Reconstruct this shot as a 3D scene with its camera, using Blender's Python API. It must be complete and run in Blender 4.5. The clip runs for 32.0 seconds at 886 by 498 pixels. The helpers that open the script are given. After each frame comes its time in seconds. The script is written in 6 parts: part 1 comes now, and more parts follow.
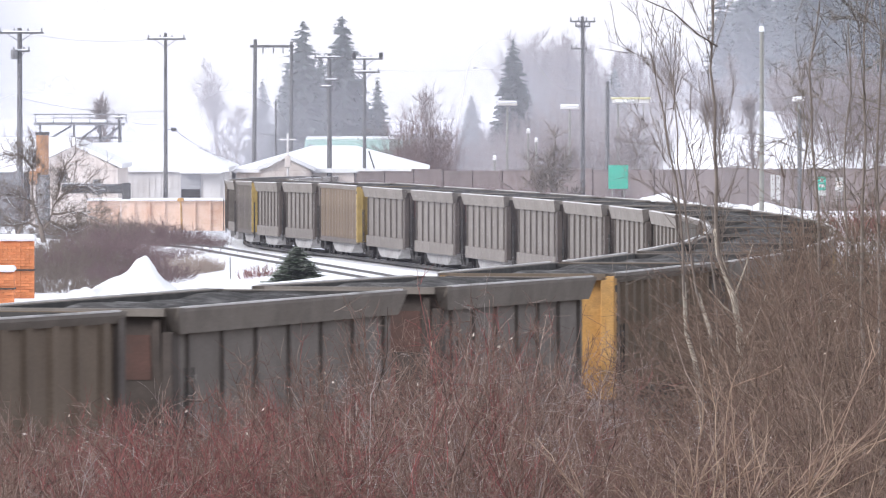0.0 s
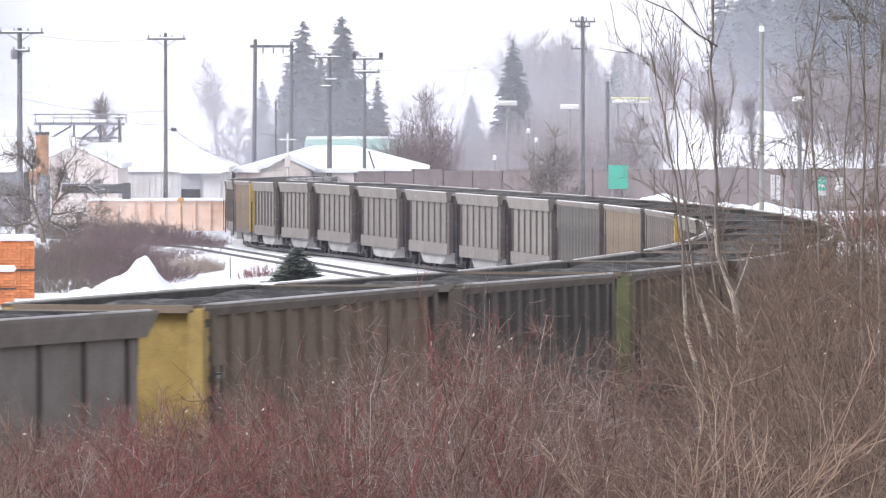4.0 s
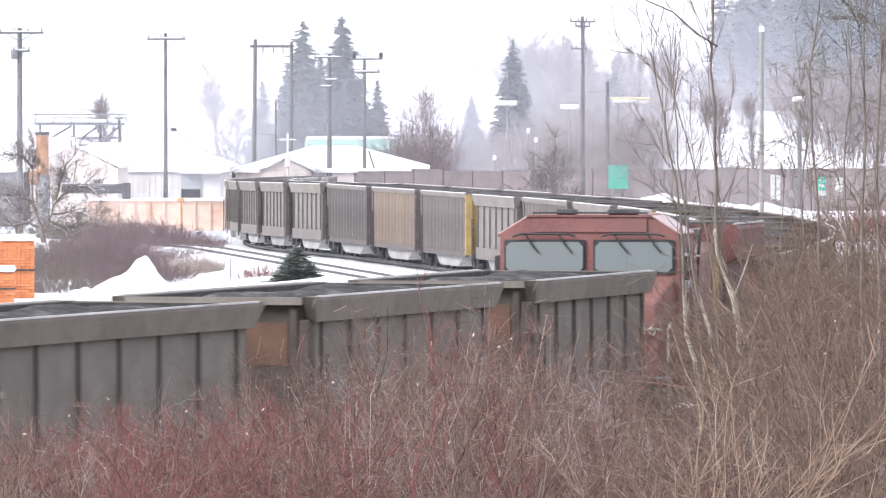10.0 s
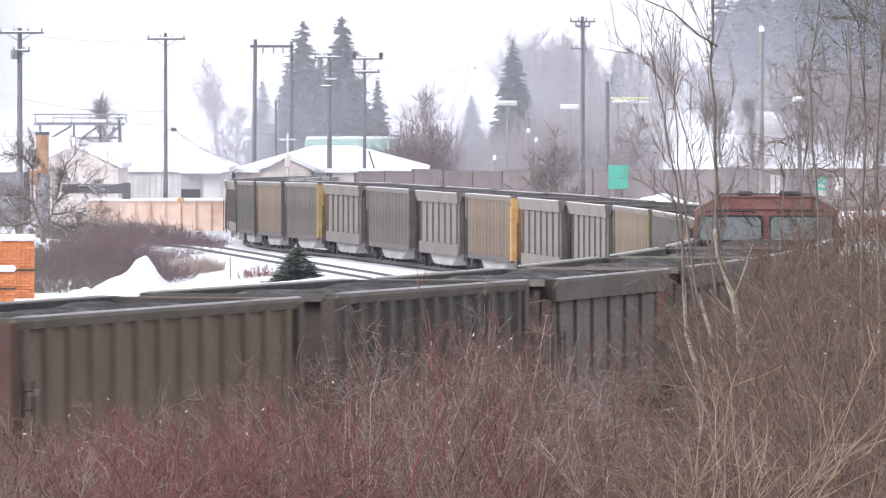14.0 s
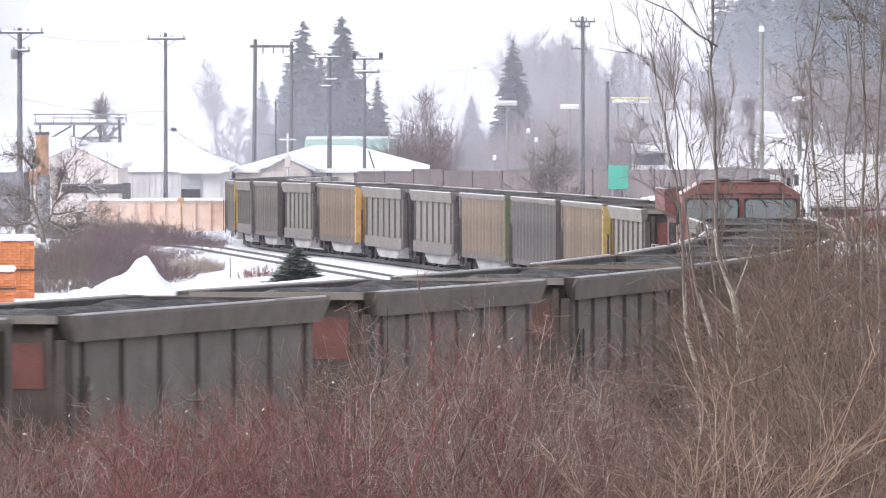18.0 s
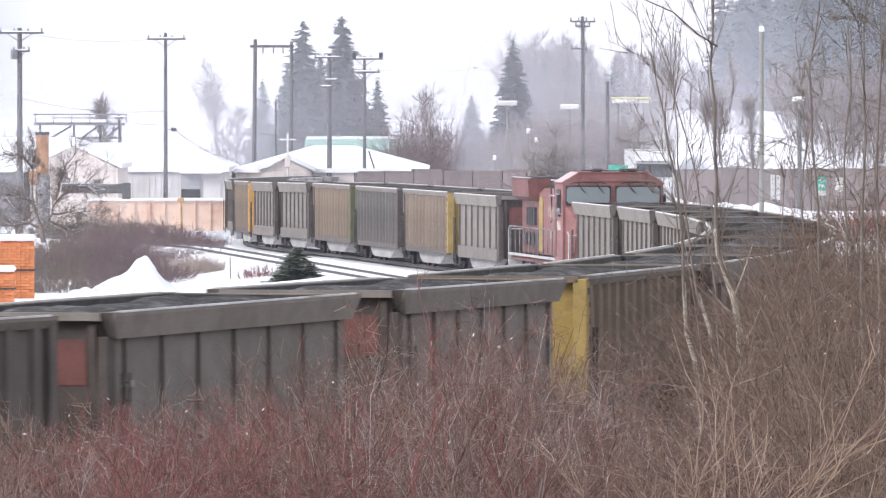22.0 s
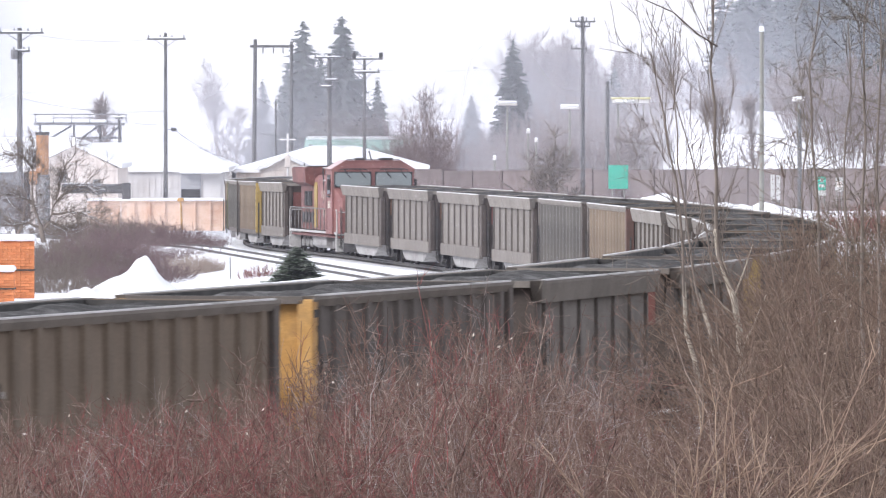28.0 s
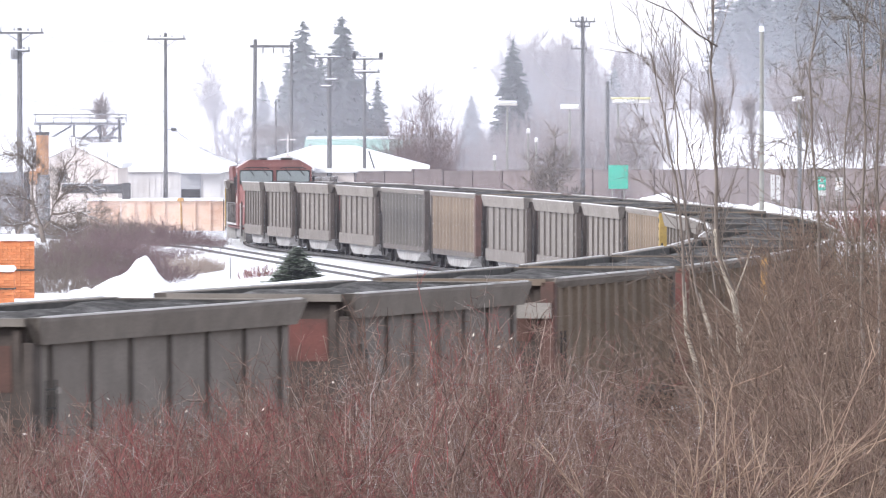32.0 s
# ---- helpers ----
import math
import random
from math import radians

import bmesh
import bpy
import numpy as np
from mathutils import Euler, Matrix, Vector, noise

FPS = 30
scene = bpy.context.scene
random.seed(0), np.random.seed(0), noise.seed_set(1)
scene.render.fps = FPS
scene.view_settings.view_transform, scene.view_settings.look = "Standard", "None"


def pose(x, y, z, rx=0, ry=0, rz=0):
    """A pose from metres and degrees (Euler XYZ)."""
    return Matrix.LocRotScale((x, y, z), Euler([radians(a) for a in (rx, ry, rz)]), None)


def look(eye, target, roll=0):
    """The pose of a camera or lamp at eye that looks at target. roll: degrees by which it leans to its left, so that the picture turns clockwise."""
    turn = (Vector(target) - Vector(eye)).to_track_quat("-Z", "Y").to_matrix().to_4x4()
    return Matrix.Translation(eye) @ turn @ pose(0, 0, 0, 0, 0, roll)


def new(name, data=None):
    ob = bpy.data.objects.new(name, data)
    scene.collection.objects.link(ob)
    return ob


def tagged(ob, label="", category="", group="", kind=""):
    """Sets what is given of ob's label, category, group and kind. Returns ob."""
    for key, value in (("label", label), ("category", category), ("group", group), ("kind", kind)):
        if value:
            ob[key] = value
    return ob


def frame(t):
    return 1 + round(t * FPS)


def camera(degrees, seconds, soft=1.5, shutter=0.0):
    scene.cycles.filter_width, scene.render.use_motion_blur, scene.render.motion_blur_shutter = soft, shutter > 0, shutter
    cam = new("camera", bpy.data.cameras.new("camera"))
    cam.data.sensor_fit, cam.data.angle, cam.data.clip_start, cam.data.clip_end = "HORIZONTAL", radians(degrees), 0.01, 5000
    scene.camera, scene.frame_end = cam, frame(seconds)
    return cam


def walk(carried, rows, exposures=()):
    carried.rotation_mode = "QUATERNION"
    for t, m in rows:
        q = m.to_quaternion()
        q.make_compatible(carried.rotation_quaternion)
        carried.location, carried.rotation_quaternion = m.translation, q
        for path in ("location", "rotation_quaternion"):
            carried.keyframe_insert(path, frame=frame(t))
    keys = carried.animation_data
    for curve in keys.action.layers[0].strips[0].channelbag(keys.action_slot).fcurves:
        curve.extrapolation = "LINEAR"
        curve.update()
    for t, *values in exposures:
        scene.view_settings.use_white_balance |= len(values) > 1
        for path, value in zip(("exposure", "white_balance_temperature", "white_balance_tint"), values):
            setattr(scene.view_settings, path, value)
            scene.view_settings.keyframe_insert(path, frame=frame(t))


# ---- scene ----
cam = camera(5.443, 32.0, soft=1.2, shutter=0.5)
EYE = (0.0, 0.0, 7.53)
VIEW = pose(*EYE, 90 - 0.902, 0, 0)
walk(cam, [(0.0, VIEW), (32.0, VIEW)], exposures=[(t, e, 6200, 12.5) for t, e in (
    (0.0, 0.67), (3.0, 0.70), (6.0, 0.72), (7.0, 0.83), (9.0, 0.85), (10.0, 1.09), (11.0, 1.12), (12.0, 0.80), (14.0, 0.73), (17.0, 0.72), (21.0, 0.72),
    (24.0, 0.75), (25.0, 0.90), (26.5, 0.83), (28.0, 0.75), (29.0, 1.02), (30.0, 1.31), (31.0, 1.28), (32.0, 0.93))])

# ---- light: bright overcast winter sky ----
world = bpy.data.worlds.new("winter_sky")
scene.world = world
world.use_nodes = True
wn, wl = world.node_tree.nodes, world.node_tree.links
wn.clear()
sky = wn.new("ShaderNodeTexSky")
sky.sky_type = "NISHITA"
sky.sun_disc = False
sky.sun_elevation = radians(28)
sky.sun_rotation = radians(242)
sky_bg = wn.new("ShaderNodeBackground")
sky_bg.inputs["Strength"].default_value = 0.1
wl.new(sky.outputs[0], sky_bg.inputs["Color"])
wtc = wn.new("ShaderNodeTexCoord")
cloud = wn.new("ShaderNodeTexNoise")
cloud.inputs["Scale"].default_value = 22.0
cloud.inputs["Detail"].default_value = 4.0
wl.new(wtc.outputs["Generated"], cloud.inputs["Vector"])
cramp = wn.new("ShaderNodeValToRGB")
cramp.color_ramp.elements[0].position = 0.36
cramp.color_ramp.elements[0].color = (0.92, 0.93, 0.97, 1)
cramp.color_ramp.elements[1].position = 0.5
cramp.color_ramp.elements[1].color = (0.98, 0.97, 1.0, 1)
wl.new(cloud.outputs[0], cramp.inputs[0])
cloud_bg = wn.new("ShaderNodeBackground")
cloud_bg.inputs["Strength"].default_value = 0.77
# paler towards the zenith, bluer low down and towards the west
wsep = wn.new("ShaderNodeSeparateXYZ")
wl.new(wtc.outputs["Generated"], wsep.inputs[0])
wz = wn.new("ShaderNodeMapRange")
wz.interpolation_type = "SMOOTHSTEP"
wz.inputs["From Min"].default_value = -0.006
wz.inputs["From Max"].default_value = 0.012
wz.inputs["To Min"].default_value = 0.8
wl.new(wsep.outputs["Z"], wz.inputs["Value"])
wx = wn.new("ShaderNodeMapRange")
wx.interpolation_type = "SMOOTHSTEP"
wx.inputs["From Min"].default_value = -0.051
wx.inputs["From Max"].default_value = -0.039
wx.inputs["To Min"].default_value = 0.4
wl.new(wsep.outputs["X"], wx.inputs["Value"])
wxz = wn.new("ShaderNodeMath")
wxz.operation = "MULTIPLY"
wl.new(wz.outputs[0], wxz.inputs[0])
wl.new(wx.outputs[0], wxz.inputs[1])
wtone = wn.new("ShaderNodeMixRGB")
wtone.inputs[1].default_value = (0.44, 0.48, 0.62, 1)
wl.new(wxz.outputs[0], wtone.inputs[0])
wl.new(cramp.outputs[0], wtone.inputs[2])
wl.new(wtone.outputs[0], cloud_bg.inputs["Color"])
wmix = wn.new("ShaderNodeMixShader")
wmix.inputs[0].default_value = 0.85
wl.new(sky_bg.outputs[0], wmix.inputs[1])
wl.new(cloud_bg.outputs[0], wmix.inputs[2])
wout = wn.new("ShaderNodeOutputWorld")
wl.new(wmix.outputs[0], wout.inputs[0])

sun = new("sun", bpy.data.lights.new("sun", "SUN"))
sun.data.energy = 2.1
sun.data.angle = radians(20)
sun.data.color = (1.0, 0.96, 0.9)
sun.matrix_basis = look((0, 0, 60), (50, 26, 25))


# ---- materials ----
def surface(name, a, b, scale=4.0, rough=0.7, metal=0.0, bump=0.15, fine=40.0, spread=(0.35, 0.65), stretch=(1, 1, 1), rand=0.0, dirt=None, dirt_amount=0.3):
    m = bpy.data.materials.new(name)
    m.use_nodes = True
    n, l = m.node_tree.nodes, m.node_tree.links
    bsdf = n["Principled BSDF"]
    tc = n.new("ShaderNodeTexCoord")
    mp = n.new("ShaderNodeMapping")
    mp.inputs["Scale"].default_value = stretch
    l.new(tc.outputs["Object"], mp.inputs["Vector"])
    n1 = n.new("ShaderNodeTexNoise")
    n1.inputs["Scale"].default_value = scale
    n1.inputs["Detail"].default_value = 5.0
    l.new(mp.outputs[0], n1.inputs["Vector"])
    n2 = n.new("ShaderNodeTexNoise")
    n2.inputs["Scale"].default_value = fine
    n2.inputs["Detail"].default_value = 3.0
    l.new(mp.outputs[0], n2.inputs["Vector"])
    ramp = n.new("ShaderNodeValToRGB")
    ramp.color_ramp.elements[0].position, ramp.color_ramp.elements[1].position = spread
    ramp.color_ramp.elements[0].color = (*a, 1)
    ramp.color_ramp.elements[1].color = (*b, 1)
    l.new(n1.outputs[0], ramp.inputs[0])
    grain = n.new("ShaderNodeMixRGB")
    grain.blend_type = "OVERLAY"
    grain.inputs[0].default_value = 0.35
    l.new(ramp.outputs[0], grain.inputs[1])
    l.new(n2.outputs[0], grain.inputs[2])
    last = grain.outputs[0]
    if dirt:
        n3 = n.new("ShaderNodeTexNoise")
        n3.inputs["Scale"].default_value = scale * 0.45
        n3.inputs["Detail"].default_value = 8.0
        n3.inputs["Roughness"].default_value = 0.7
        l.new(mp.outputs[0], n3.inputs["Vector"])
        r3 = n.new("ShaderNodeValToRGB")
        r3.color_ramp.elements[0].position = 0.5
        r3.color_ramp.elements[1].position = 0.68
        l.new(n3.outputs[0], r3.inputs[0])
        amt = n.new("ShaderNodeMath")
        amt.operation = "MULTIPLY"
        amt.inputs[1].default_value = dirt_amount
        l.new(r3.outputs[0], amt.inputs[0])
        dm = n.new("ShaderNodeMixRGB")
        dm.inputs[2].default_value = (*dirt, 1)
        l.new(amt.outputs[0], dm.inputs[0])
        l.new(last, dm.inputs[1])
        last = dm.outputs[0]
    if rand:
        info = n.new("ShaderNodeObjectInfo")
        hsv = n.new("ShaderNodeHueSaturation")
        mr = n.new("ShaderNodeMapRange")
        mr.inputs["To Min"].default_value = 1.0 - rand
        mr.inputs["To Max"].default_value = 1.0 + rand
        l.new(info.outputs["Random"], mr.inputs["Value"])
        l.new(mr.outputs[0], hsv.inputs["Value"])
        l.new(last, hsv.inputs["Color"])
        last = hsv.outputs[0]
    l.new(last, bsdf.inputs["Base Color"])
    bsdf.inputs["Roughness"].default_value = rough
    bsdf.inputs["Metallic"].default_value = metal
    if bump:
        bp = n.new("ShaderNodeBump")
        bp.inputs["Strength"].default_value = bump
        bp.inputs["Distance"].default_value = 0.03
        l.new(n2.outputs[0], bp.inputs["Height"])
        l.new(bp.outputs[0], bsdf.inputs["Normal"])
    return m


def island(name, colours, rough=0.85, value=0.35):
    """Bark and twigs: each piece takes its own shade."""
    m = bpy.data.materials.new(name)
    m.use_nodes = True
    n, l = m.node_tree.nodes, m.node_tree.links
    bsdf = n["Principled BSDF"]
    geo = n.new("ShaderNodeNewGeometry")
    ramp = n.new("ShaderNodeValToRGB")
    els = ramp.color_ramp.elements
    while len(els) < len(colours):
        els.new(0.5)
    for i, c in enumerate(colours):
        els[i].position = i / (len(colours) - 1)
        els[i].color = (*c, 1)
    l.new(geo.outputs["Random Per Island"], ramp.inputs[0])
    tc = n.new("ShaderNodeTexCoord")
    nz = n.new("ShaderNodeTexNoise")
    nz.inputs["Scale"].default_value = 6.0
    l.new(tc.outputs["Object"], nz.inputs["Vector"])
    mx = n.new("ShaderNodeMixRGB")
    mx.blend_type = "OVERLAY"
    mx.inputs[0].default_value = value
    l.new(ramp.outputs[0], mx.inputs[1])
    l.new(nz.outputs[0], mx.inputs[2])
    l.new(mx.outputs[0], bsdf.inputs["Base Color"])
    bsdf.inputs["Roughness"].default_value = rough
    return m


def vapour(name, colour, density, scale, low=0.42, high=0.62, fade=False, puff=False, east=(19.0, 34.0, 0.28), top=(4.0, 21.0, 0.0)):
    """Thin sheets and puffs of mist, steam and smoke."""
    m = bpy.data.materials.new(name)
    m.use_nodes = True
    n, l = m.node_tree.nodes, m.node_tree.links
    n.remove(n["Principled BSDF"])
    tc = n.new("ShaderNodeTexCoord")
    nz = n.new("ShaderNodeTexNoise")
    nz.inputs["Scale"].default_value = scale
    nz.inputs["Detail"].default_value = 3.0
    l.new(tc.outputs["Object"], nz.inputs["Vector"])
    mr = n.new("ShaderNodeMapRange")
    mr.inputs["From Min"].default_value = low
    mr.inputs["From Max"].default_value = high
    mr.inputs["To Min"].default_value = density * (0.0 if puff else 0.35)
    mr.inputs["To Max"].default_value = density
    l.new(nz.outputs[0], mr.inputs["Value"])
    amount = mr.outputs[0]
    if fade:
        sp = n.new("ShaderNodeSeparateXYZ")
        l.new(tc.outputs["Object"], sp.inputs[0])
        up = n.new("ShaderNodeMapRange")
        up.interpolation_type = "SMOOTHSTEP"
        up.inputs["From Min"].default_value = top[0]
        up.inputs["From Max"].default_value = top[1]
        up.inputs["To Min"].default_value = 1.0
        up.inputs["To Max"].default_value = top[2]
        l.new(sp.outputs["Z"], up.inputs["Value"])
        mul = n.new("ShaderNodeMath")
        mul.operation = "MULTIPLY"
        l.new(amount, mul.inputs[0])
        l.new(up.outputs[0], mul.inputs[1])
        # thinner over the eastern hillside
        side = n.new("ShaderNodeMapRange")
        side.interpolation_type = "SMOOTHSTEP"
        side.inputs["From Min"].default_value = east[0]
        side.inputs["From Max"].default_value = east[1]
        side.inputs["To Min"].default_value = east[3] if len(east) > 3 else 1.0
        side.inputs["To Max"].default_value = east[2]
        l.new(sp.outputs["X"], side.inputs["Value"])
        mul2 = n.new("ShaderNodeMath")
        mul2.operation = "MULTIPLY"
        l.new(mul.outputs[0], mul2.inputs[0])
        l.new(side.outputs[0], mul2.inputs[1])
        amount = mul2.outputs[0]
    if puff:
        # thins out towards the rim of each wisp
        ln = n.new("ShaderNodeVectorMath")
        ln.operation = "LENGTH"
        l.new(tc.outputs["Object"], ln.inputs[0])
        rim = n.new("ShaderNodeMapRange")
        rim.interpolation_type = "SMOOTHSTEP"
        rim.inputs["From Min"].default_value = 0.1
        rim.inputs["From Max"].default_value = 0.95
        rim.inputs["To Min"].default_value = 1.0
        rim.inputs["To Max"].default_value = 0.0
        l.new(ln.outputs["Value"], rim.inputs["Value"])
        thin = n.new("ShaderNodeMath")
        thin.operation = "MULTIPLY"
        l.new(amount, thin.inputs[0])
        l.new(rim.outputs[0], thin.inputs[1])
        amount = thin.outputs[0]
    tr = n.new("ShaderNodeBsdfTransparent")
    df = n.new("ShaderNodeBsdfDiffuse")
    df.inputs["Color"].default_value = (*colour, 1)
    tl = n.new("ShaderNodeBsdfTranslucent")
    tl.inputs["Color"].default_value = (*colour, 1)
    both = n.new("ShaderNodeMixShader")
    l.new(df.outputs[0], both.inputs[1])
    l.new(tl.outputs[0], both.inputs[2])
    mx = n.new("ShaderNodeMixShader")
    l.new(amount, mx.inputs[0])
    l.new(tr.outputs[0], mx.inputs[1])
    l.new(both.outputs[0], mx.inputs[2])
    l.new(mx.outputs[0], n["Material Output"].inputs["Surface"])
    return m


SNOW = surface("snow", (0.86, 0.88, 0.91), (0.94, 0.945, 0.96), 1.5, 0.6, bump=0.3, fine=12)
ALU = surface("weathered_aluminium", (0.168, 0.149, 0.133), (0.212, 0.19, 0.171), 1.2, 0.75, 0.0, 0.08, 25, rand=0.10, dirt=(0.12, 0.10, 0.082), dirt_amount=0.6)
# Darker copy of the panel aluminium: the ribs' shadow lines put into the colour.
ALU_SHADED = surface("shaded_aluminium", (0.10, 0.088, 0.078), (0.14, 0.124, 0.11), 2.0, 0.65, 0.0, 0.05, 30, dirt=(0.12, 0.105, 0.09))
CHORD = surface("dusty_top_chord", (0.175, 0.155, 0.135), (0.225, 0.2, 0.175), 1.5, 0.7, 0.0, 0.08, 25, rand=0.08, dirt=(0.13, 0.11, 0.09), dirt_amount=0.5)
TAN = surface("tan_car_paint", (0.158, 0.122, 0.09), (0.196, 0.154, 0.115), 1.0, 0.8, 0, 0.08, 25, rand=0.10, dirt=(0.13, 0.1, 0.08), dirt_amount=0.5)
BROWN = surface("brown_car_paint", (0.098, 0.084, 0.077), (0.133, 0.115, 0.101), 1.0, 0.75, 0, 0.08, 25, rand=0.08, dirt=(0.09, 0.08, 0.07))
SLATE = surface("dark_grey_car_paint", (0.085, 0.079, 0.073), (0.118, 0.11, 0.101), 1.0, 0.75, 0, 0.08, 25, rand=0.08, dirt=(0.1, 0.085, 0.07))
YELLOW = surface("yellow_end_paint", (0.30, 0.21, 0.065), (0.39, 0.275, 0.09), 2.0, 0.65, 0, 0.08, 30, dirt=(0.16, 0.11, 0.05), dirt_amount=0.75)
ORANGE = surface("faded_orange_end_paint", (0.46, 0.25, 0.07), (0.56, 0.33, 0.12), 2.0, 0.6, 0, 0.08, 30, dirt=(0.16, 0.11, 0.06), dirt_amount=0.6)
REDEND = surface("red_end_paint", (0.088, 0.05, 0.041), (0.128, 0.068, 0.055), 2.0, 0.75, 0, 0.08, 30, dirt=(0.07, 0.055, 0.048), dirt_amount=0.8)
RUSTEND = surface("rusty_orange_end_paint", (0.10, 0.06, 0.042), (0.165, 0.094, 0.06), 1.2, 0.8, 0, 0.08, 30, dirt=(0.08, 0.06, 0.05), dirt_amount=0.8)
REDBRIGHT = surface("worn_red_end_paint", (0.12, 0.052, 0.045), (0.2, 0.076, 0.064), 1.2, 0.75, 0, 0.08, 30, spread=(0.3, 0.7), dirt=(0.07, 0.055, 0.05), dirt_amount=1.0)
GREENEND = surface("moss_green_end_paint", (0.085, 0.094, 0.045), (0.122, 0.128, 0.062), 1.2, 0.8, 0, 0.08, 30, dirt=(0.08, 0.07, 0.05), dirt_amount=0.8)
# Dark brown of some ends; elsewhere it puts the gap's shade into the colour.
BROWNSHADE = surface("brown_shaded_end", (0.06, 0.048, 0.042), (0.09, 0.072, 0.062), 2.0, 0.7, 0, 0.08, 30)
BELLY = surface("frosted_hopper_belly", (0.27, 0.262, 0.256), (0.40, 0.39, 0.385), 2.0, 0.65, 0.0, 0.1, 20, rand=0.15, dirt=(0.18, 0.165, 0.15), dirt_amount=0.6)
IRON = surface("dark_running_gear", (0.035, 0.033, 0.032), (0.075, 0.07, 0.066), 4.0, 0.7, 0.2, 0.15, 30)
COAL = surface("coal_load", (0.017, 0.016, 0.015), (0.05, 0.046, 0.043), 3.0, 0.95, 0, 0.8, 18, dirt=(0.4, 0.39, 0.39), dirt_amount=0.35)
RED = surface("faded_red_loco_paint", (0.205, 0.085, 0.078), (0.265, 0.122, 0.11), 1.2, 0.55, 0, 0.05, 25, dirt=(0.17, 0.1, 0.085), dirt_amount=0.7)
DKRED = surface("sooty_red_loco_paint", (0.12, 0.05, 0.045), (0.19, 0.078, 0.068), 1.5, 0.65, 0, 0.05, 25, dirt=(0.06, 0.048, 0.045), dirt_amount=0.8)
SOOT = surface("sooty_roof_metal", (0.05, 0.047, 0.048), (0.10, 0.095, 0.095), 2.5, 0.65, 0.2, 0.1, 25)
DUSTED = surface("frost_dusted_red_paint", (0.5, 0.37, 0.37), (0.66, 0.54, 0.53), 2.0, 0.6, 0, 0.05, 25)
PALE = surface("pale_handrail_paint", (0.38, 0.37, 0.355), (0.48, 0.47, 0.455), 3.0, 0.5, 0, 0.03, 30)
LINING = surface("coal_stained_lining", (0.03, 0.029, 0.029), (0.075, 0.07, 0.067), 2.0, 0.8, 0, 0.1, 20)
FROST = surface("frosted_edge", (0.55, 0.54, 0.53), (0.74, 0.73, 0.73), 0.5, 0.7, 0, 0.1, 9, dirt=(0.1, 0.09, 0.08), dirt_amount=1.0)
GREYGEAR = surface("frosted_grey_gear", (0.11, 0.105, 0.102), (0.26, 0.255, 0.25), 3.0, 0.7, 0, 0.2, 20)
STENCIL = surface("faded_stencil", (0.27, 0.25, 0.225), (0.33, 0.305, 0.275), 3.0, 0.7, 0, 0.0, 30)
FADED = surface("faded_name_paint", (0.38, 0.29, 0.245), (0.47, 0.37, 0.32), 3.0, 0.7, 0, 0.0, 30)
LETTER = surface("cream_lettering", (0.62, 0.58, 0.50), (0.72, 0.68, 0.60), 3.0, 0.6, 0, 0.0, 30)
RAILS = surface("worn_rail_steel", (0.06, 0.055, 0.05), (0.12, 0.11, 0.10), 3.0, 0.5, 0.6, 0.05, 30)
TIE = surface("creosoted_tie", (0.04, 0.034, 0.028), (0.09, 0.075, 0.06), 3.0, 0.85, 0, 0.3, 30)
POLE = surface("weathered_pole_wood", (0.095, 0.095, 0.1), (0.16, 0.157, 0.16), 2.0, 0.85, 0, 0.3, 30, stretch=(4, 4, 0.5))
GREYPOLE = surface("grey_steel_pole", (0.22, 0.22, 0.20), (0.30, 0.295, 0.27), 2.0, 0.6, 0.2, 0.05, 20)
ROLLER = surface("grey_roller_door", (0.40, 0.40, 0.42), (0.5, 0.5, 0.52), 1.0, 0.6, 0.1, 0.1, 20, stretch=(0.5, 0.5, 6))
STEEL = surface("dull_structural_steel", (0.16, 0.16, 0.17), (0.25, 0.25, 0.26), 2.0, 0.6, 0.3, 0.1, 20)
WIRE = surface("black_cable", (0.03, 0.03, 0.03), (0.06, 0.06, 0.06), 2.0, 0.6, 0, 0, 20)
SHEDWALL = surface("pale_shed_cladding", (0.68, 0.66, 0.65), (0.78, 0.76, 0.75), 0.6, 0.7, 0, 0.1, 12, dirt=(0.42, 0.36, 0.33), dirt_amount=0.5)
PINKWALL = surface("pinkish_gable_boards", (0.66, 0.58, 0.53), (0.78, 0.71, 0.66), 0.8, 0.75, 0, 0.1, 12, stretch=(3, 3, 0.5), dirt=(0.36, 0.29, 0.25), dirt_amount=0.55)
PEACH = surface("peach_bin_wall", (0.66, 0.46, 0.35), (0.76, 0.58, 0.47), 0.9, 0.75, 0, 0.15, 12, dirt=(0.45, 0.22, 0.12), dirt_amount=0.6)
GREENROOF = surface("green_sheet_roof", (0.16, 0.36, 0.28), (0.24, 0.45, 0.36), 0.8, 0.5, 0.1, 0.05, 12)
BRICKO = surface("orange_brick", (0.52, 0.17, 0.06), (0.66, 0.25, 0.10), 3.0, 0.85, 0, 0.25, 25, rand=0.15)
RUST = surface("rusty_stack", (0.36, 0.17, 0.07), (0.52, 0.27, 0.12), 1.5, 0.8, 0.1, 0.15, 15)
FENCE = surface("brown_fence_boards", (0.135, 0.107, 0.104), (0.185, 0.15, 0.146), 0.8, 0.8, 0, 0.15, 14, rand=0.12, stretch=(2, 2, 0.6))
SIGNGREEN = surface("green_sign_sheet", (0.02, 0.36, 0.25), (0.04, 0.44, 0.31), 2.0, 0.4, 0, 0.0, 20)
SIGNWHITE = surface("white_sign_sheet", (0.44, 0.43, 0.41), (0.52, 0.51, 0.49), 2.0, 0.5, 0, 0.0, 20)
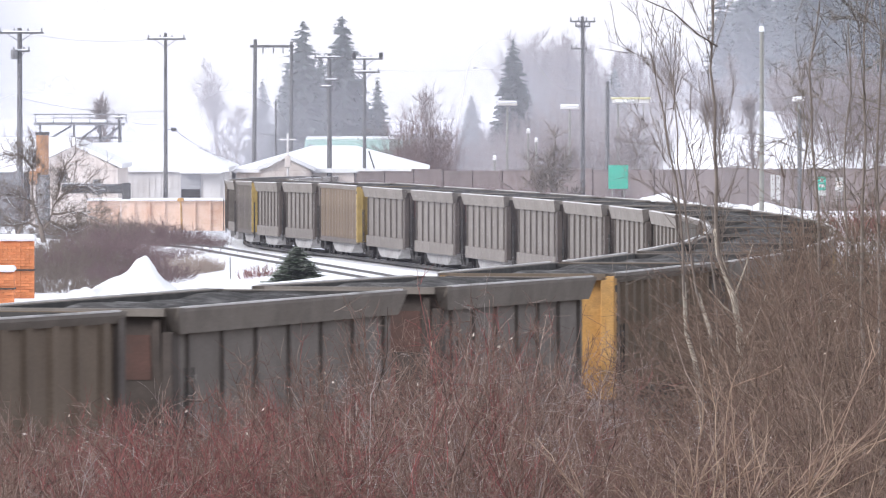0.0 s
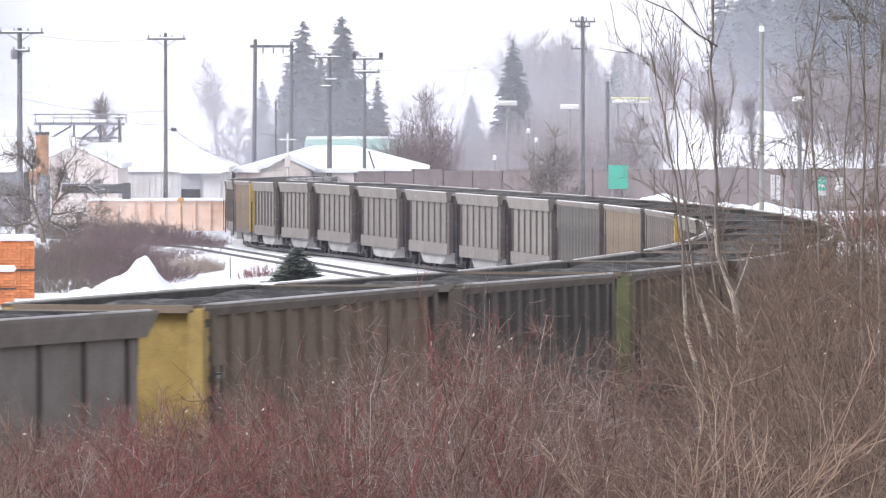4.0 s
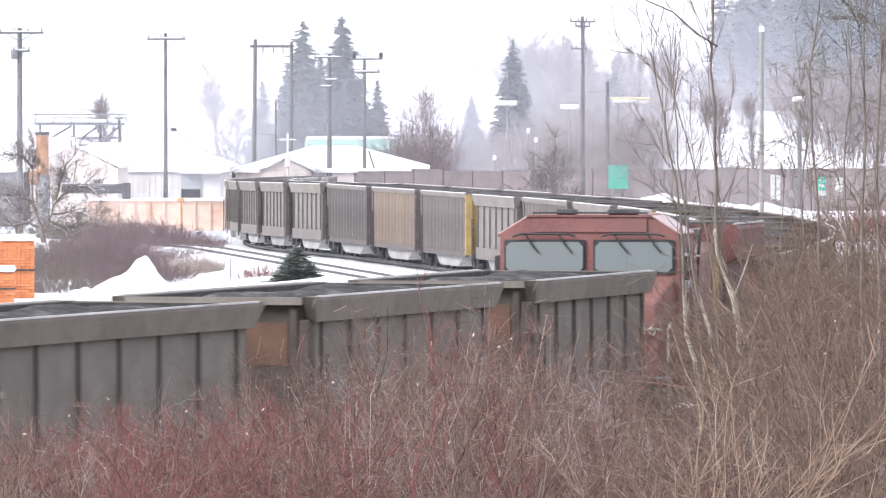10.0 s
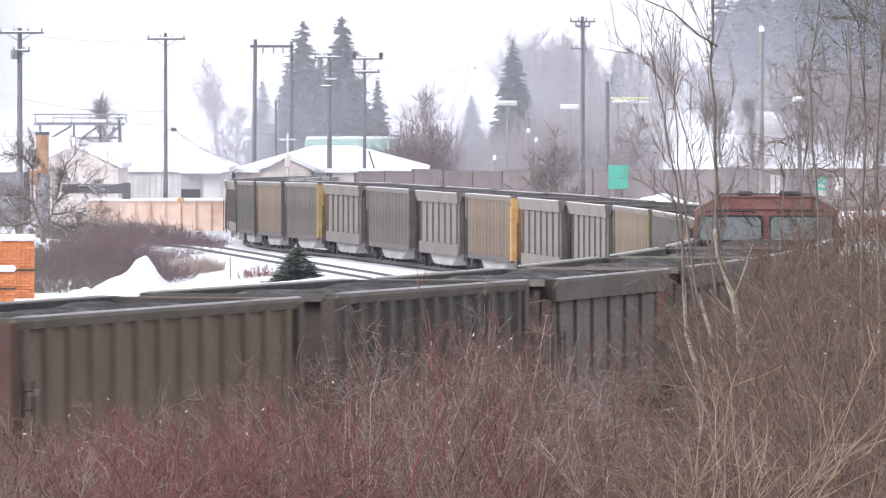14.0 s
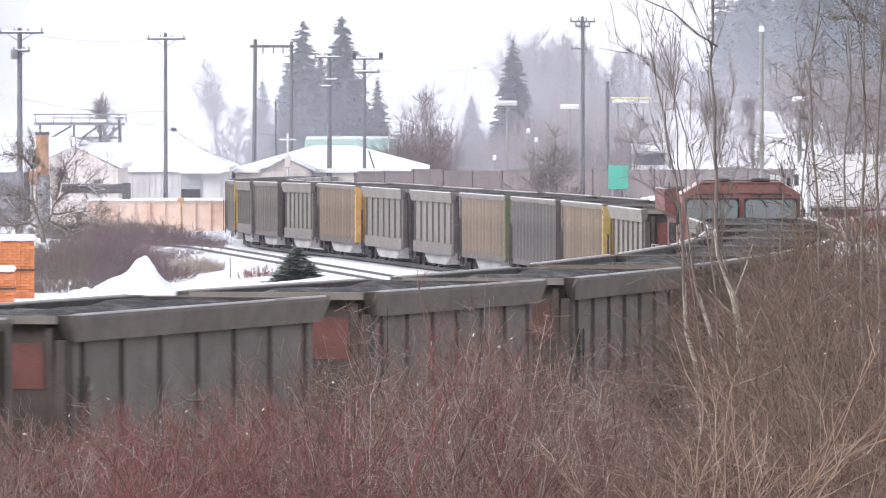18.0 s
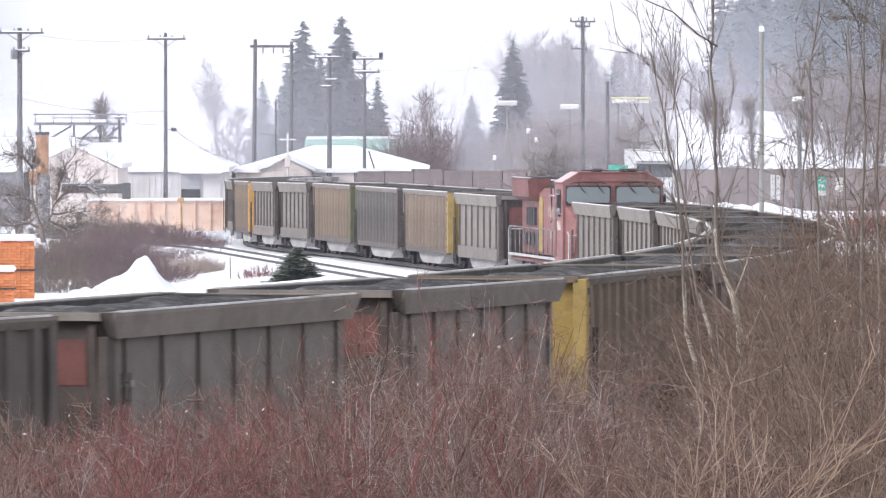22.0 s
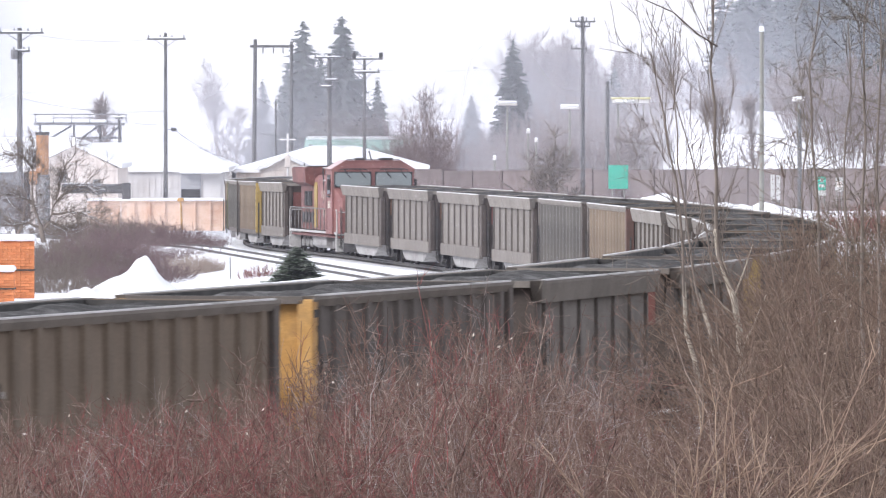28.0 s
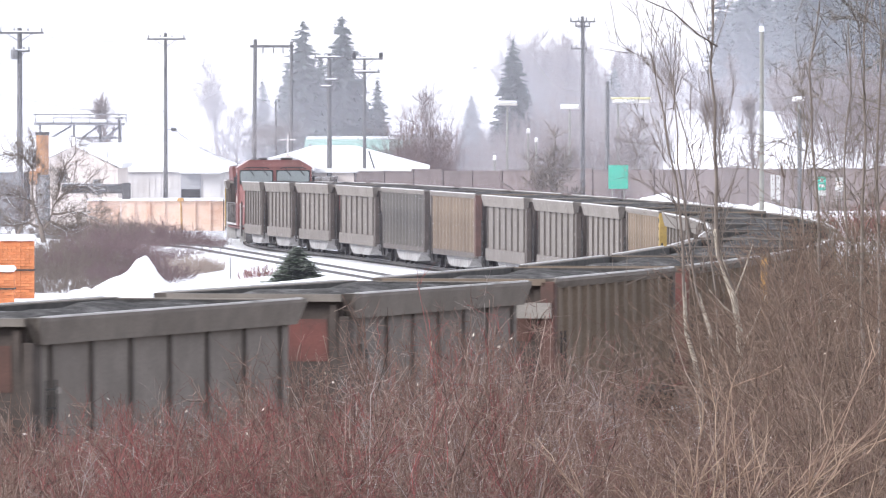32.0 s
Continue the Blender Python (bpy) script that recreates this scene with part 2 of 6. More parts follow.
SIGNYEL = surface("yellow_sign_sheet", (0.66, 0.62, 0.34), (0.76, 0.72, 0.46), 2.0, 0.5, 0, 0.0, 20)
TRUCKWHITE = surface("white_truck_paint", (0.58, 0.58, 0.585), (0.66, 0.66, 0.665), 1.0, 0.35, 0, 0.0, 20, dirt=(0.5, 0.47, 0.44))
RUBBER = surface("black_rubber", (0.02, 0.02, 0.02), (0.045, 0.043, 0.04), 4.0, 0.85, 0, 0.1, 30)
BLACKPL = surface("black_trim", (0.03, 0.03, 0.033), (0.06, 0.06, 0.06), 4.0, 0.6, 0, 0.05, 30)
BARK = island("grey_bark", [(0.13, 0.105, 0.09), (0.22, 0.185, 0.16), (0.17, 0.14, 0.12)])
DARKTWIG = island("dark_alder_twigs", [(0.075, 0.06, 0.046), (0.16, 0.13, 0.1), (0.11, 0.088, 0.066), (0.22, 0.185, 0.14)])
BIRCH = island("pale_birch_bark", [(0.34, 0.30, 0.25), (0.46, 0.41, 0.34), (0.30, 0.25, 0.20)], value=0.8)
OLIVE = island("olive_brown_twigs", [(0.075, 0.052, 0.04), (0.215, 0.148, 0.112), (0.15, 0.102, 0.078), (0.34, 0.255, 0.2)])
DOGWOOD = island("red_dogwood_twigs", [(0.135, 0.042, 0.042), (0.33, 0.11, 0.105), (0.205, 0.1, 0.085), (0.092, 0.05, 0.042), (0.365, 0.25, 0.215)])
BRUSHM = island("grey_brown_twigs", [(0.062, 0.04, 0.033), (0.21, 0.135, 0.107), (0.135, 0.078, 0.063), (0.275, 0.2, 0.162), (0.175, 0.098, 0.083), (0.46, 0.375, 0.32)])
PALETWIG = island("pale_dead_twigs", [(0.16, 0.12, 0.115), (0.34, 0.29, 0.28), (0.5, 0.44, 0.42), (0.24, 0.19, 0.18)])
GOLD = island("golden_dry_twigs", [(0.22, 0.14, 0.105), (0.31, 0.205, 0.155), (0.13, 0.08, 0.065), (0.17, 0.1, 0.085)])
SHOOT = island("bright_golden_shoots", [(0.28, 0.19, 0.14), (0.44, 0.33, 0.24), (0.22, 0.15, 0.115), (0.36, 0.25, 0.185)])
STRAW = island("pale_straw", [(0.34, 0.28, 0.235), (0.46, 0.39, 0.34), (0.28, 0.21, 0.18)])
MAROON = island("maroon_twigs", [(0.125, 0.092, 0.094), (0.19, 0.142, 0.146), (0.155, 0.115, 0.11), (0.2, 0.12, 0.135)])
COPSE = island("brown_copse_twigs", [(0.17, 0.125, 0.115), (0.25, 0.18, 0.165), (0.14, 0.105, 0.1), (0.21, 0.14, 0.125)])
# Paler than the near bark: part of the distance haze is in this colour.
HAZEL = island("hazed_far_twigs", [(0.20, 0.17, 0.165), (0.28, 0.24, 0.235), (0.24, 0.20, 0.20)])
# Dark needles lightened to blue-grey: distance haze put into the colour.
NEEDLE = island("hazed_dark_needles", [(0.05, 0.064, 0.062), (0.092, 0.11, 0.108), (0.07, 0.086, 0.086)])
FROSTNEEDLE = island("frosted_spruce_needles", [(0.07, 0.09, 0.08), (0.30, 0.32, 0.33), (0.10, 0.12, 0.11)])
DRIED = island("dried_leaf", [(0.45, 0.36, 0.28), (0.60, 0.52, 0.45), (0.70, 0.66, 0.62)])
MIST = vapour("mist", (0.93, 0.93, 0.99), 0.5, 0.02, fade=True, top=(6.0, 28.0, 0.0))
THIN_MIST = vapour("thin_mist", (0.90, 0.90, 0.96), 0.15, 0.03, fade=True)
TRACK_MIST = vapour("track_mist", (0.78, 0.78, 0.95), 0.08, 0.03, fade=True, east=(-1.0, 7.5, 0.0))
HILL_MIST = vapour("hill_mist", (0.80, 0.84, 0.95), 0.5, 0.03, fade=True, east=(22.0, 29.0, 1.0, 0.0), top=(10.0, 40.0, 0.7))
STEAM = vapour("steam", (0.98, 0.98, 0.985), 0.6, 1.6, puff=True)
SMOKE = vapour("diesel_smoke", (0.36, 0.33, 0.33), 0.5, 1.4, 0.3, 0.65, puff=True)


def glass():
    m = bpy.data.materials.new("cab_glass")
    m.use_nodes = True
    b = m.node_tree.nodes["Principled BSDF"]
    # Pale base colour stands in for the bright sky's reflection.
    b.inputs["Base Color"].default_value = (0.225, 0.26, 0.265, 1)
    b.inputs["Roughness"].default_value = 0.08
    b.inputs["Specular IOR Level"].default_value = 0.9
    b.inputs["Coat Weight"].default_value = 0.6
    return m


GLASS = glass()
TRUCKGLASS = surface("dark_truck_glass", (0.03, 0.034, 0.037), (0.05, 0.055, 0.06), 1.0, 0.25, 0, 0.0, 10)
# White trailer made greyer: the shade on its side is in the colour, with some dirt.
TRAILERSHADED = surface("shaded_white_trailer", (0.40, 0.385, 0.38), (0.48, 0.465, 0.46), 1.0, 0.5, 0, 0.0, 20, dirt=(0.3, 0.28, 0.26))


def lampglow():
    m = bpy.data.materials.new("street_lamp_glow")
    m.use_nodes = True
    b = m.node_tree.nodes["Principled BSDF"]
    b.inputs["Base Color"].default_value = (0.8, 0.8, 0.8, 1)
    b.inputs["Emission Color"].default_value = (1.0, 0.97, 0.9, 1)
    b.inputs["Emission Strength"].default_value = 1.5
    return m


LAMPGLOW = lampglow()


def ground_material():
    m = bpy.data.materials.new("snowy_ground")
    m.use_nodes = True
    n, l = m.node_tree.nodes, m.node_tree.links
    bsdf = n["Principled BSDF"]
    tc = n.new("ShaderNodeTexCoord")
    sep = n.new("ShaderNodeSeparateXYZ")
    l.new(tc.outputs["Object"], sep.inputs[0])
    nz = n.new("ShaderNodeTexNoise")
    nz.inputs["Scale"].default_value = 0.35
    nz.inputs["Detail"].default_value = 7.0
    l.new(tc.outputs["Object"], nz.inputs["Vector"])
    edge = n.new("ShaderNodeMapRange")
    edge.inputs["From Min"].default_value = 270.0
    edge.inputs["From Max"].default_value = 335.0
    edge.inputs["To Min"].default_value = -0.25
    edge.inputs["To Max"].default_value = 0.35
    l.new(sep.outputs["Y"], edge.inputs["Value"])
    add = n.new("ShaderNodeMath")
    l.new(nz.outputs[0], add.inputs[0])
    l.new(edge.outputs[0], add.inputs[1])
    ramp = n.new("ShaderNodeValToRGB")
    ramp.color_ramp.elements[0].position = 0.46
    ramp.color_ramp.elements[0].color = (0.11, 0.075, 0.06, 1)
    ramp.color_ramp.elements[1].position = 0.56
    ramp.color_ramp.elements[1].color = (0.86, 0.87, 0.90, 1)
    l.new(add.outputs[0], ramp.inputs[0])
    # needle litter under the far forest; west of it, pale haze put into the colour
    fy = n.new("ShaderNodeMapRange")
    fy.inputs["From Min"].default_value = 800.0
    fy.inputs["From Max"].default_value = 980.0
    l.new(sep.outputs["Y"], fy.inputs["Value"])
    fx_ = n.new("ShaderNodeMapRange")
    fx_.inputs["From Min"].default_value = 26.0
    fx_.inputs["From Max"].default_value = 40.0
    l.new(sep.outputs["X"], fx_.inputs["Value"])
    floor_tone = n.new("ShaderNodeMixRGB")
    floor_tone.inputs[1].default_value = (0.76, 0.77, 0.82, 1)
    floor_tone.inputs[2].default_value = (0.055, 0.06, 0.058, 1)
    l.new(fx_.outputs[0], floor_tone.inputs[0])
    far_ground = n.new("ShaderNodeMixRGB")
    l.new(fy.outputs[0], far_ground.inputs[0])
    l.new(ramp.outputs[0], far_ground.inputs[1])
    l.new(floor_tone.outputs[0], far_ground.inputs[2])
    l.new(far_ground.outputs[0], bsdf.inputs["Base Color"])
    bsdf.inputs["Roughness"].default_value = 0.8
    n2 = n.new("ShaderNodeTexNoise")
    n2.inputs["Scale"].default_value = 3.0
    n2.inputs["Detail"].default_value = 6.0
    l.new(tc.outputs["Object"], n2.inputs["Vector"])
    bp = n.new("ShaderNodeBump")
    bp.inputs["Strength"].default_value = 0.4
    bp.inputs["Distance"].default_value = 0.1
    l.new(n2.outputs[0], bp.inputs["Height"])
    l.new(bp.outputs[0], bsdf.inputs["Normal"])
    return m


GROUND = ground_material()


# ---- builders ----
def part(name, bm, material, parent=None, label=""):
    """Link a bmesh, or a mesh that is already built, as one mesh object under its thing."""
    if isinstance(bm, bpy.types.Mesh):
        me = bm
    else:
        me = bpy.data.meshes.new(name)
        bm.to_mesh(me)
        bm.free()
    if not me.materials:
        me.materials.append(material)
    ob = new(name, me)
    if me.materials[0] != material:
        ob.material_slots[0].link = "OBJECT"
        ob.material_slots[0].material = material
    if parent is not None:
        ob.parent = parent
    if label:
        ob["label"] = label
    return ob


def thing(name, label, category, group="", m=None):
    ob = new(name)
    ob.empty_display_size = 0.2
    tagged(ob, label, category, group)
    if m is not None:
        ob.matrix_basis = m
    return ob


def box(bm, x0, x1, y0, y1, z0, z1, bevel=0.0):
    r = bmesh.ops.create_cube(bm, size=1.0, matrix=Matrix.Translation(((x0 + x1) / 2, (y0 + y1) / 2, (z0 + z1) / 2)) @ Matrix.Diagonal((abs(x1 - x0), abs(y1 - y0), abs(z1 - z0), 1)))
    if bevel:
        es = list({e for v in r["verts"] for e in v.link_edges})
        bmesh.ops.bevel(bm, geom=es, offset=bevel, segments=1, affect="EDGES")
    return bm


def boxed(x0, x1, y0, y1, z0, z1, bevel=0.0):
    return box(bmesh.new(), x0, x1, y0, y1, z0, z1, bevel)


def prism(bm, profile, axis, a, b):
    """Extrude a closed profile of 2D points along an axis from a to b. axis x: (y, z); y: (x, z); z: (x, y)."""
    def at(u, v, w):
        return {"x": (w, u, v), "y": (u, w, v), "z": (u, v, w)}[axis]
    lo = [bm.verts.new(at(u, v, a)) for u, v in profile]
    hi = [bm.verts.new(at(u, v, b)) for u, v in profile]
    k = len(profile)
    bm.faces.new(lo)
    bm.faces.new(list(reversed(hi)))
    for i in range(k):
        bm.faces.new((lo[i], hi[i], hi[(i + 1) % k], lo[(i + 1) % k]))
    bmesh.ops.recalc_face_normals(bm, faces=bm.faces[:])
    return bm


def tube(bm, points, radius, sides=8, radius2=None):
    """A round bar through points."""
    pts = [Vector(p) for p in points]
    rings = []
    for i, p in enumerate(pts):
        d = (pts[min(i + 1, len(pts) - 1)] - pts[max(i - 1, 0)]).normalized()
        u = d.orthogonal().normalized() if i == 0 else (u - d * u.dot(d)).normalized()
        v = d.cross(u)
        r = radius if radius2 is None else radius + (radius2 - radius) * i / (len(pts) - 1)
        rings.append([bm.verts.new(p + (u * math.cos(2 * math.pi * j / sides) + v * math.sin(2 * math.pi * j / sides)) * r) for j in range(sides)])
    for a, b in zip(rings, rings[1:]):
        for j in range(sides):
            bm.faces.new((a[j], a[(j + 1) % sides], b[(j + 1) % sides], b[j]))
    bm.faces.new(list(reversed(rings[0])))
    bm.faces.new(rings[-1])
    return bm


def tubed(points, radius, sides=8, radius2=None):
    return tube(bmesh.new(), points, radius, sides, radius2)


def bundle(polys, sides=3):
    """Arrays of polylines, each (n, k, 3) points with (n, k) radii, as one set of verts and quads."""
    V, F, base = [], [], 0
    for P, R in polys:
        n, k, _ = P.shape
        if n == 0:
            continue
        D = np.gradient(P, axis=1)
        D /= np.linalg.norm(D, axis=2, keepdims=True) + 1e-9
        ref = np.where(np.abs(D[..., 2:3]) < 0.9, np.array([0, 0, 1.0]), np.array([1.0, 0, 0]))
        U = np.cross(D, ref)
        U /= np.linalg.norm(U, axis=2, keepdims=True) + 1e-9
        W = np.cross(D, U)
        ang = np.arange(sides) * 2 * np.pi / sides
        ring = P[:, :, None, :] + R[:, :, None, None] * (U[:, :, None, :] * np.cos(ang)[None, None, :, None] + W[:, :, None, :] * np.sin(ang)[None, None, :, None])
        idx = base + np.arange(n * k * sides).reshape(n, k, sides)
        nxt = np.roll(idx, -1, axis=2)
        q = np.stack([idx[:, :-1], nxt[:, :-1], nxt[:, 1:], idx[:, 1:]], axis=-1).reshape(-1, 4)
        V.append(ring.reshape(-1, 3))
        F.append(q)
        base += n * k * sides
    return np.concatenate(V), np.concatenate(F)


def quads(name, V, F):
    me = bpy.data.meshes.new(name)
    me.vertices.add(len(V))
    me.vertices.foreach_set("co", np.asarray(V, dtype=np.float32).ravel())
    n, k = F.shape
    me.loops.add(n * k)
    me.loops.foreach_set("vertex_index", F.astype(np.int32).ravel())
    me.polygons.add(n)
    me.polygons.foreach_set("loop_start", np.arange(0, n * k, k, dtype=np.int32))
    me.update(calc_edges=True)
    return me


def grow(rng, start, way, length, k, wobble, lift=0.0, droop=0.0):
    """Wandering shoots: start (n, 3), way (n, 3) unit, length (n,)."""
    n = len(start)
    P = np.zeros((n, k, 3))
    P[:, 0] = start
    d = way.copy()
    for i in range(1, k):
        d = d + rng.normal(0, wobble, (n, 3))
        d[:, 2] += lift - droop * i / k
        d /= np.linalg.norm(d, axis=1, keepdims=True)
        P[:, i] = P[:, i - 1] + d * (length / (k - 1))[:, None]
    return P


def sprout(rng, P, count, tmin, spread, lift):
    """Start points and ways of count shoots on each polyline of P."""
    n, k, _ = P.shape
    t = rng.uniform(tmin, 1.0, (n, count)) * (k - 1)
    i = np.minimum(t.astype(int), k - 2)
    f = (t - i)[..., None]
    rows = np.arange(n)[:, None]
    start = P[rows, i] * (1 - f) + P[rows, i + 1] * f
    way = P[rows, i + 1] - P[rows, i]
    way /= np.linalg.norm(way, axis=2, keepdims=True) + 1e-9
    way = way + rng.normal(0, spread, way.shape)
    way[..., 2] += lift
    way /= np.linalg.norm(way, axis=2, keepdims=True)
    return start.reshape(-1, 3), way.reshape(-1, 3), (t / (k - 1)).reshape(-1)


def taper(n, k, r0, r1):
    r0 = np.broadcast_to(np.asarray(r0, dtype=float), (n,))
    r1 = np.broadcast_to(np.asarray(r1, dtype=float), (n,))
    f = np.linspace(0, 1, k)[None, :]
    return r0[:, None] * (1 - f) + r1[:, None] * f


# ---- the railway's plan ----
BEND_AT = [-60 + 20 * i for i in range(28)]
BEND = [-0.0040, -0.0042, -0.00401, -0.00335, -0.00256, -0.00186, -0.00167, -0.00147, -0.00166, -0.00161, -0.00157, -0.00131, -0.0009, -0.00055, -0.00023,
        0.00035, 0.00104, 0.00137, 0.00168, 0.00119, 0.00073, 0.00047, 0.00029, 0.00041, 0.00054, 0.0, 0.0, 0.0]
TS = np.arange(-700.0, 1000.0, 1.0)
_k = np.interp(TS, BEND_AT, BEND)
_k[TS < -110] = 0.0
_i0 = int(np.argmin(np.abs(TS)))
_h = np.cumsum(_k)
TH = _h - _h[_i0] + 0.2042
TX = np.cumsum(np.sin(TH))
TX = TX - TX[_i0] + 0.726
TY = np.cumsum(np.cos(TH))
TY = TY - TY[_i0] + 181.60
# a gentle fall away from the near bank
TZ = np.interp(TS, [-100, -50, -31, -13, 0, 50, 100, 150, 200, 250, 450, 700], [0.80, 0.80, 0.845, 0.91, 0.85, 0.73, 0.65, 0.59, 0.55, 0.52, -0.77, -2.2])


def on_track(s, side=0.0, up=0.0):
    """A point on the main line, side metres to the right of its centre."""
    h = np.interp(s, TS, TH)
    return Vector((np.interp(s, TS, TX) + side * math.cos(h), np.interp(s, TS, TY) - side * math.sin(h), np.interp(s, TS, TZ) + up))


def ride(s, wheelbase):
    """Pose of a vehicle whose two bogies run on the main line; x points along the travel."""
    a, b = on_track(s + wheelbase / 2), on_track(s - wheelbase / 2)
    d = (a - b).normalized()
    y = Vector((0, 0, 1)).cross(d).normalized()
    z = d.cross(y)
    m = Matrix((d, y, z)).transposed().to_4x4()
    m.translation = (a + b) / 2
    return m


SPEED = 12.8


# ---- ground ----
def step(a, b, v):
    t = np.clip((v - a) / (b - a), 0, 1)
    return t * t * (3 - 2 * t)


def height(x, y):
    hill = np.where(y < 0, 5.9, 5.9 - 0.035 * y)
    hill = -0.35 + (hill + 0.35) * (1 - step(124, 142, y)) * step(-15, -8, x)
    dip = -0.0065 * np.maximum(0, y - 465) * step(-17, -13, x) * (1 - step(2, 8, x)) * (1 - step(800, 900, y))
    road = 0.85 * step(5, 13, x) * step(440, 500, y)
    bank = 6.2 * step(16, 20.5, x) * step(690, 762, y) * (1 - 0.25 * step(28, 34, x))
    rise = 60 * step(0.0285, 0.062, x / np.maximum(y, 1.0)) * step(850, 1600, y)
    rough = 0.08 * np.sin(x * 0.7 + y * 0.13) * np.sin(y * 0.31 + x * 0.2)
    return hill + dip + road + bank + rise + rough


def build_ground():
    xs = np.concatenate([[-4000, -1500, -700, -400], np.arange(-300, -64, 12), np.arange(-60, 80, 1.5), np.arange(84, 300, 12), [400, 700, 1500, 4000]])
    ys = np.concatenate([[-1500, -800, -400], np.arange(-300, 0, 25), np.arange(0, 180, 4), np.arange(184, 900, 6), np.arange(910, 1700, 25), [1900, 2300, 2800, 3400, 4200]])
    X, Y = np.meshgrid(xs, ys)
    Vv = np.stack([X, Y, height(X, Y)], -1).reshape(-1, 3)
    r, c = Y.shape
    i = np.arange(r * c).reshape(r, c)
    F = np.stack([i[:-1, :-1], i[:-1, 1:], i[1:, 1:], i[1:, :-1]], -1).reshape(-1, 4)
    me = quads("ground", Vv, F)
    me.polygons.foreach_set("use_smooth", np.ones(len(F), dtype=bool))
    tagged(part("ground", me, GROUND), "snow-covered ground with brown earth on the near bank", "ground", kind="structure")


build_ground()


# ---- tracks ----
def rail_strip(points, gauge_side, name, parent):
    bm = bmesh.new()
    prof = [(-0.07, -0.16), (0.07, -0.16), (0.02, -0.12), (0.02, -0.04), (0.036, -0.03), (0.036, 0.0), (-0.036, 0.0), (-0.036, -0.03), (-0.02, -0.04), (-0.02, -0.12)]
    rings = []
    for i, p in enumerate(points):
        d = (points[min(i + 1, len(points) - 1)] - points[max(i - 1, 0)]).normalized()
        rgt = Vector((d.y, -d.x, 0)).normalized()
        rings.append([bm.verts.new(p + rgt * (gauge_side + u) + Vector((0, 0, v))) for u, v in prof])
    for a, b in zip(rings, rings[1:]):
        for j in range(len(prof)):
            bm.faces.new((a[j], a[(j + 1) % len(prof)], b[(j + 1) % len(prof)], b[j]))
    return part(name, bm, RAILS, parent)


def build_track(name, label, points, ties, bed=((-3.1, -1.6), (-2.5, -0.7), (-1.7, -0.2), (1.7, -0.2), (2.5, -0.7), (3.1, -1.6))):
    tr = thing(name, label, "railway track")
    tr["kind"] = "structure"
    rail_strip(points, -0.75, "rail", tr)
    rail_strip(points, 0.75, "rail", tr)
    bm = bmesh.new()
    rows = []
    for i, p in enumerate(points):
        d = (points[min(i + 1, len(points) - 1)] - points[max(i - 1, 0)]).normalized()
        rgt = Vector((d.y, -d.x, 0)).normalized()
        rows.append([bm.verts.new(p + rgt * u + Vector((0, 0, v))) for u, v in bed])
    for a, b in zip(rows, rows[1:]):
        for j in range(len(bed) - 1):
            bm.faces.new((a[j], a[j + 1], b[j + 1], b[j]))
    part("ballast_bed", bm, SNOW, tr, "ballast buried in packed snow")
    if ties:
        bm = bmesh.new()
        for i in range(len(points) - 1):
            a, b = points[i], points[i + 1]
            n = max(1, int((b - a).length / 0.6))
            d = (b - a).normalized()
            for j in range(n):
                c = a + (b - a) * (j / n)
                m = Matrix.Translation(c + Vector((0, 0, -0.2))) @ Matrix.Rotation(math.atan2(d.y, d.x), 4, "Z") @ Matrix.Diagonal((0.22, 2.6, 0.1, 1))
                bmesh.ops.create_cube(bm, size=1.0, matrix=m)
        tagged(part("ties", bm, TIE, tr, "snow-dusted wooden ties"), kind="stuff")


build_track("main_track", "curving main line rails on snow-covered ballast", [on_track(s) for s in range(-500, 760, 5)], False)
build_track("siding_track", "dark siding rails half buried in snow", [Vector((0.93 * (4.0 - 0.118 * (y - 350)) - 0.0009 * max(0, y - 490) ** 2, 0.93 * y, 0.48 - 0.005 * max(0, y - 490))) for y in range(330, 590, 5)], False, ((-8.0, -1.0), (-4.0, -0.4), (-1.3, -0.1), (1.3, -0.1), (2.4, -0.35), (3.0, -0.9)))


# ---- coal train ----
CACHE = {}


def cached(key, make):
    if key not in CACHE:
        bm = make()
        me = bpy.data.meshes.new(key)
        bm.to_mesh(me)
        bm.free()
        CACHE[key] = me
    return CACHE[key]


def chord_mesh(side, hl, top, low, cut, out):
    """Top chord: an overhanging hood whose lower edge is cut back at both ends."""
    def make():
        bm = bmesh.new()
        y0, y1, y2 = side * 1.60, side * out, side * (out - 0.07)
        ring = []
        for sx in (-1, 1):
            ring.append([bm.verts.new(v) for v in ((sx * hl, y0, top), (sx * hl, y1, top), (sx * hl, y1, top - 0.07), (sx * (hl - cut), y2, low), (sx * (hl - cut), y0, low))])
        a, b = ring
        bm.faces.new(a)
        bm.faces.new(b)
        for j in range(5):
            bm.faces.new((a[j], a[(j + 1) % 5], b[(j + 1) % 5], b[j]))
        bmesh.ops.recalc_face_normals(bm, faces=bm.faces[:])
        return bm
    return make


def belly_make():
    bm = bmesh.new()
    prof = [(-4.3, 1.0), (4.3, 1.0), (4.1, 0.86), (3.75, 0.7), (3.25, 0.55), (2.6, 0.47), (-2.6, 0.47), (-3.25, 0.55), (-3.75, 0.7), (-4.1, 0.86)]
    return prism(bm, prof, "y", -1.5, 1.5)


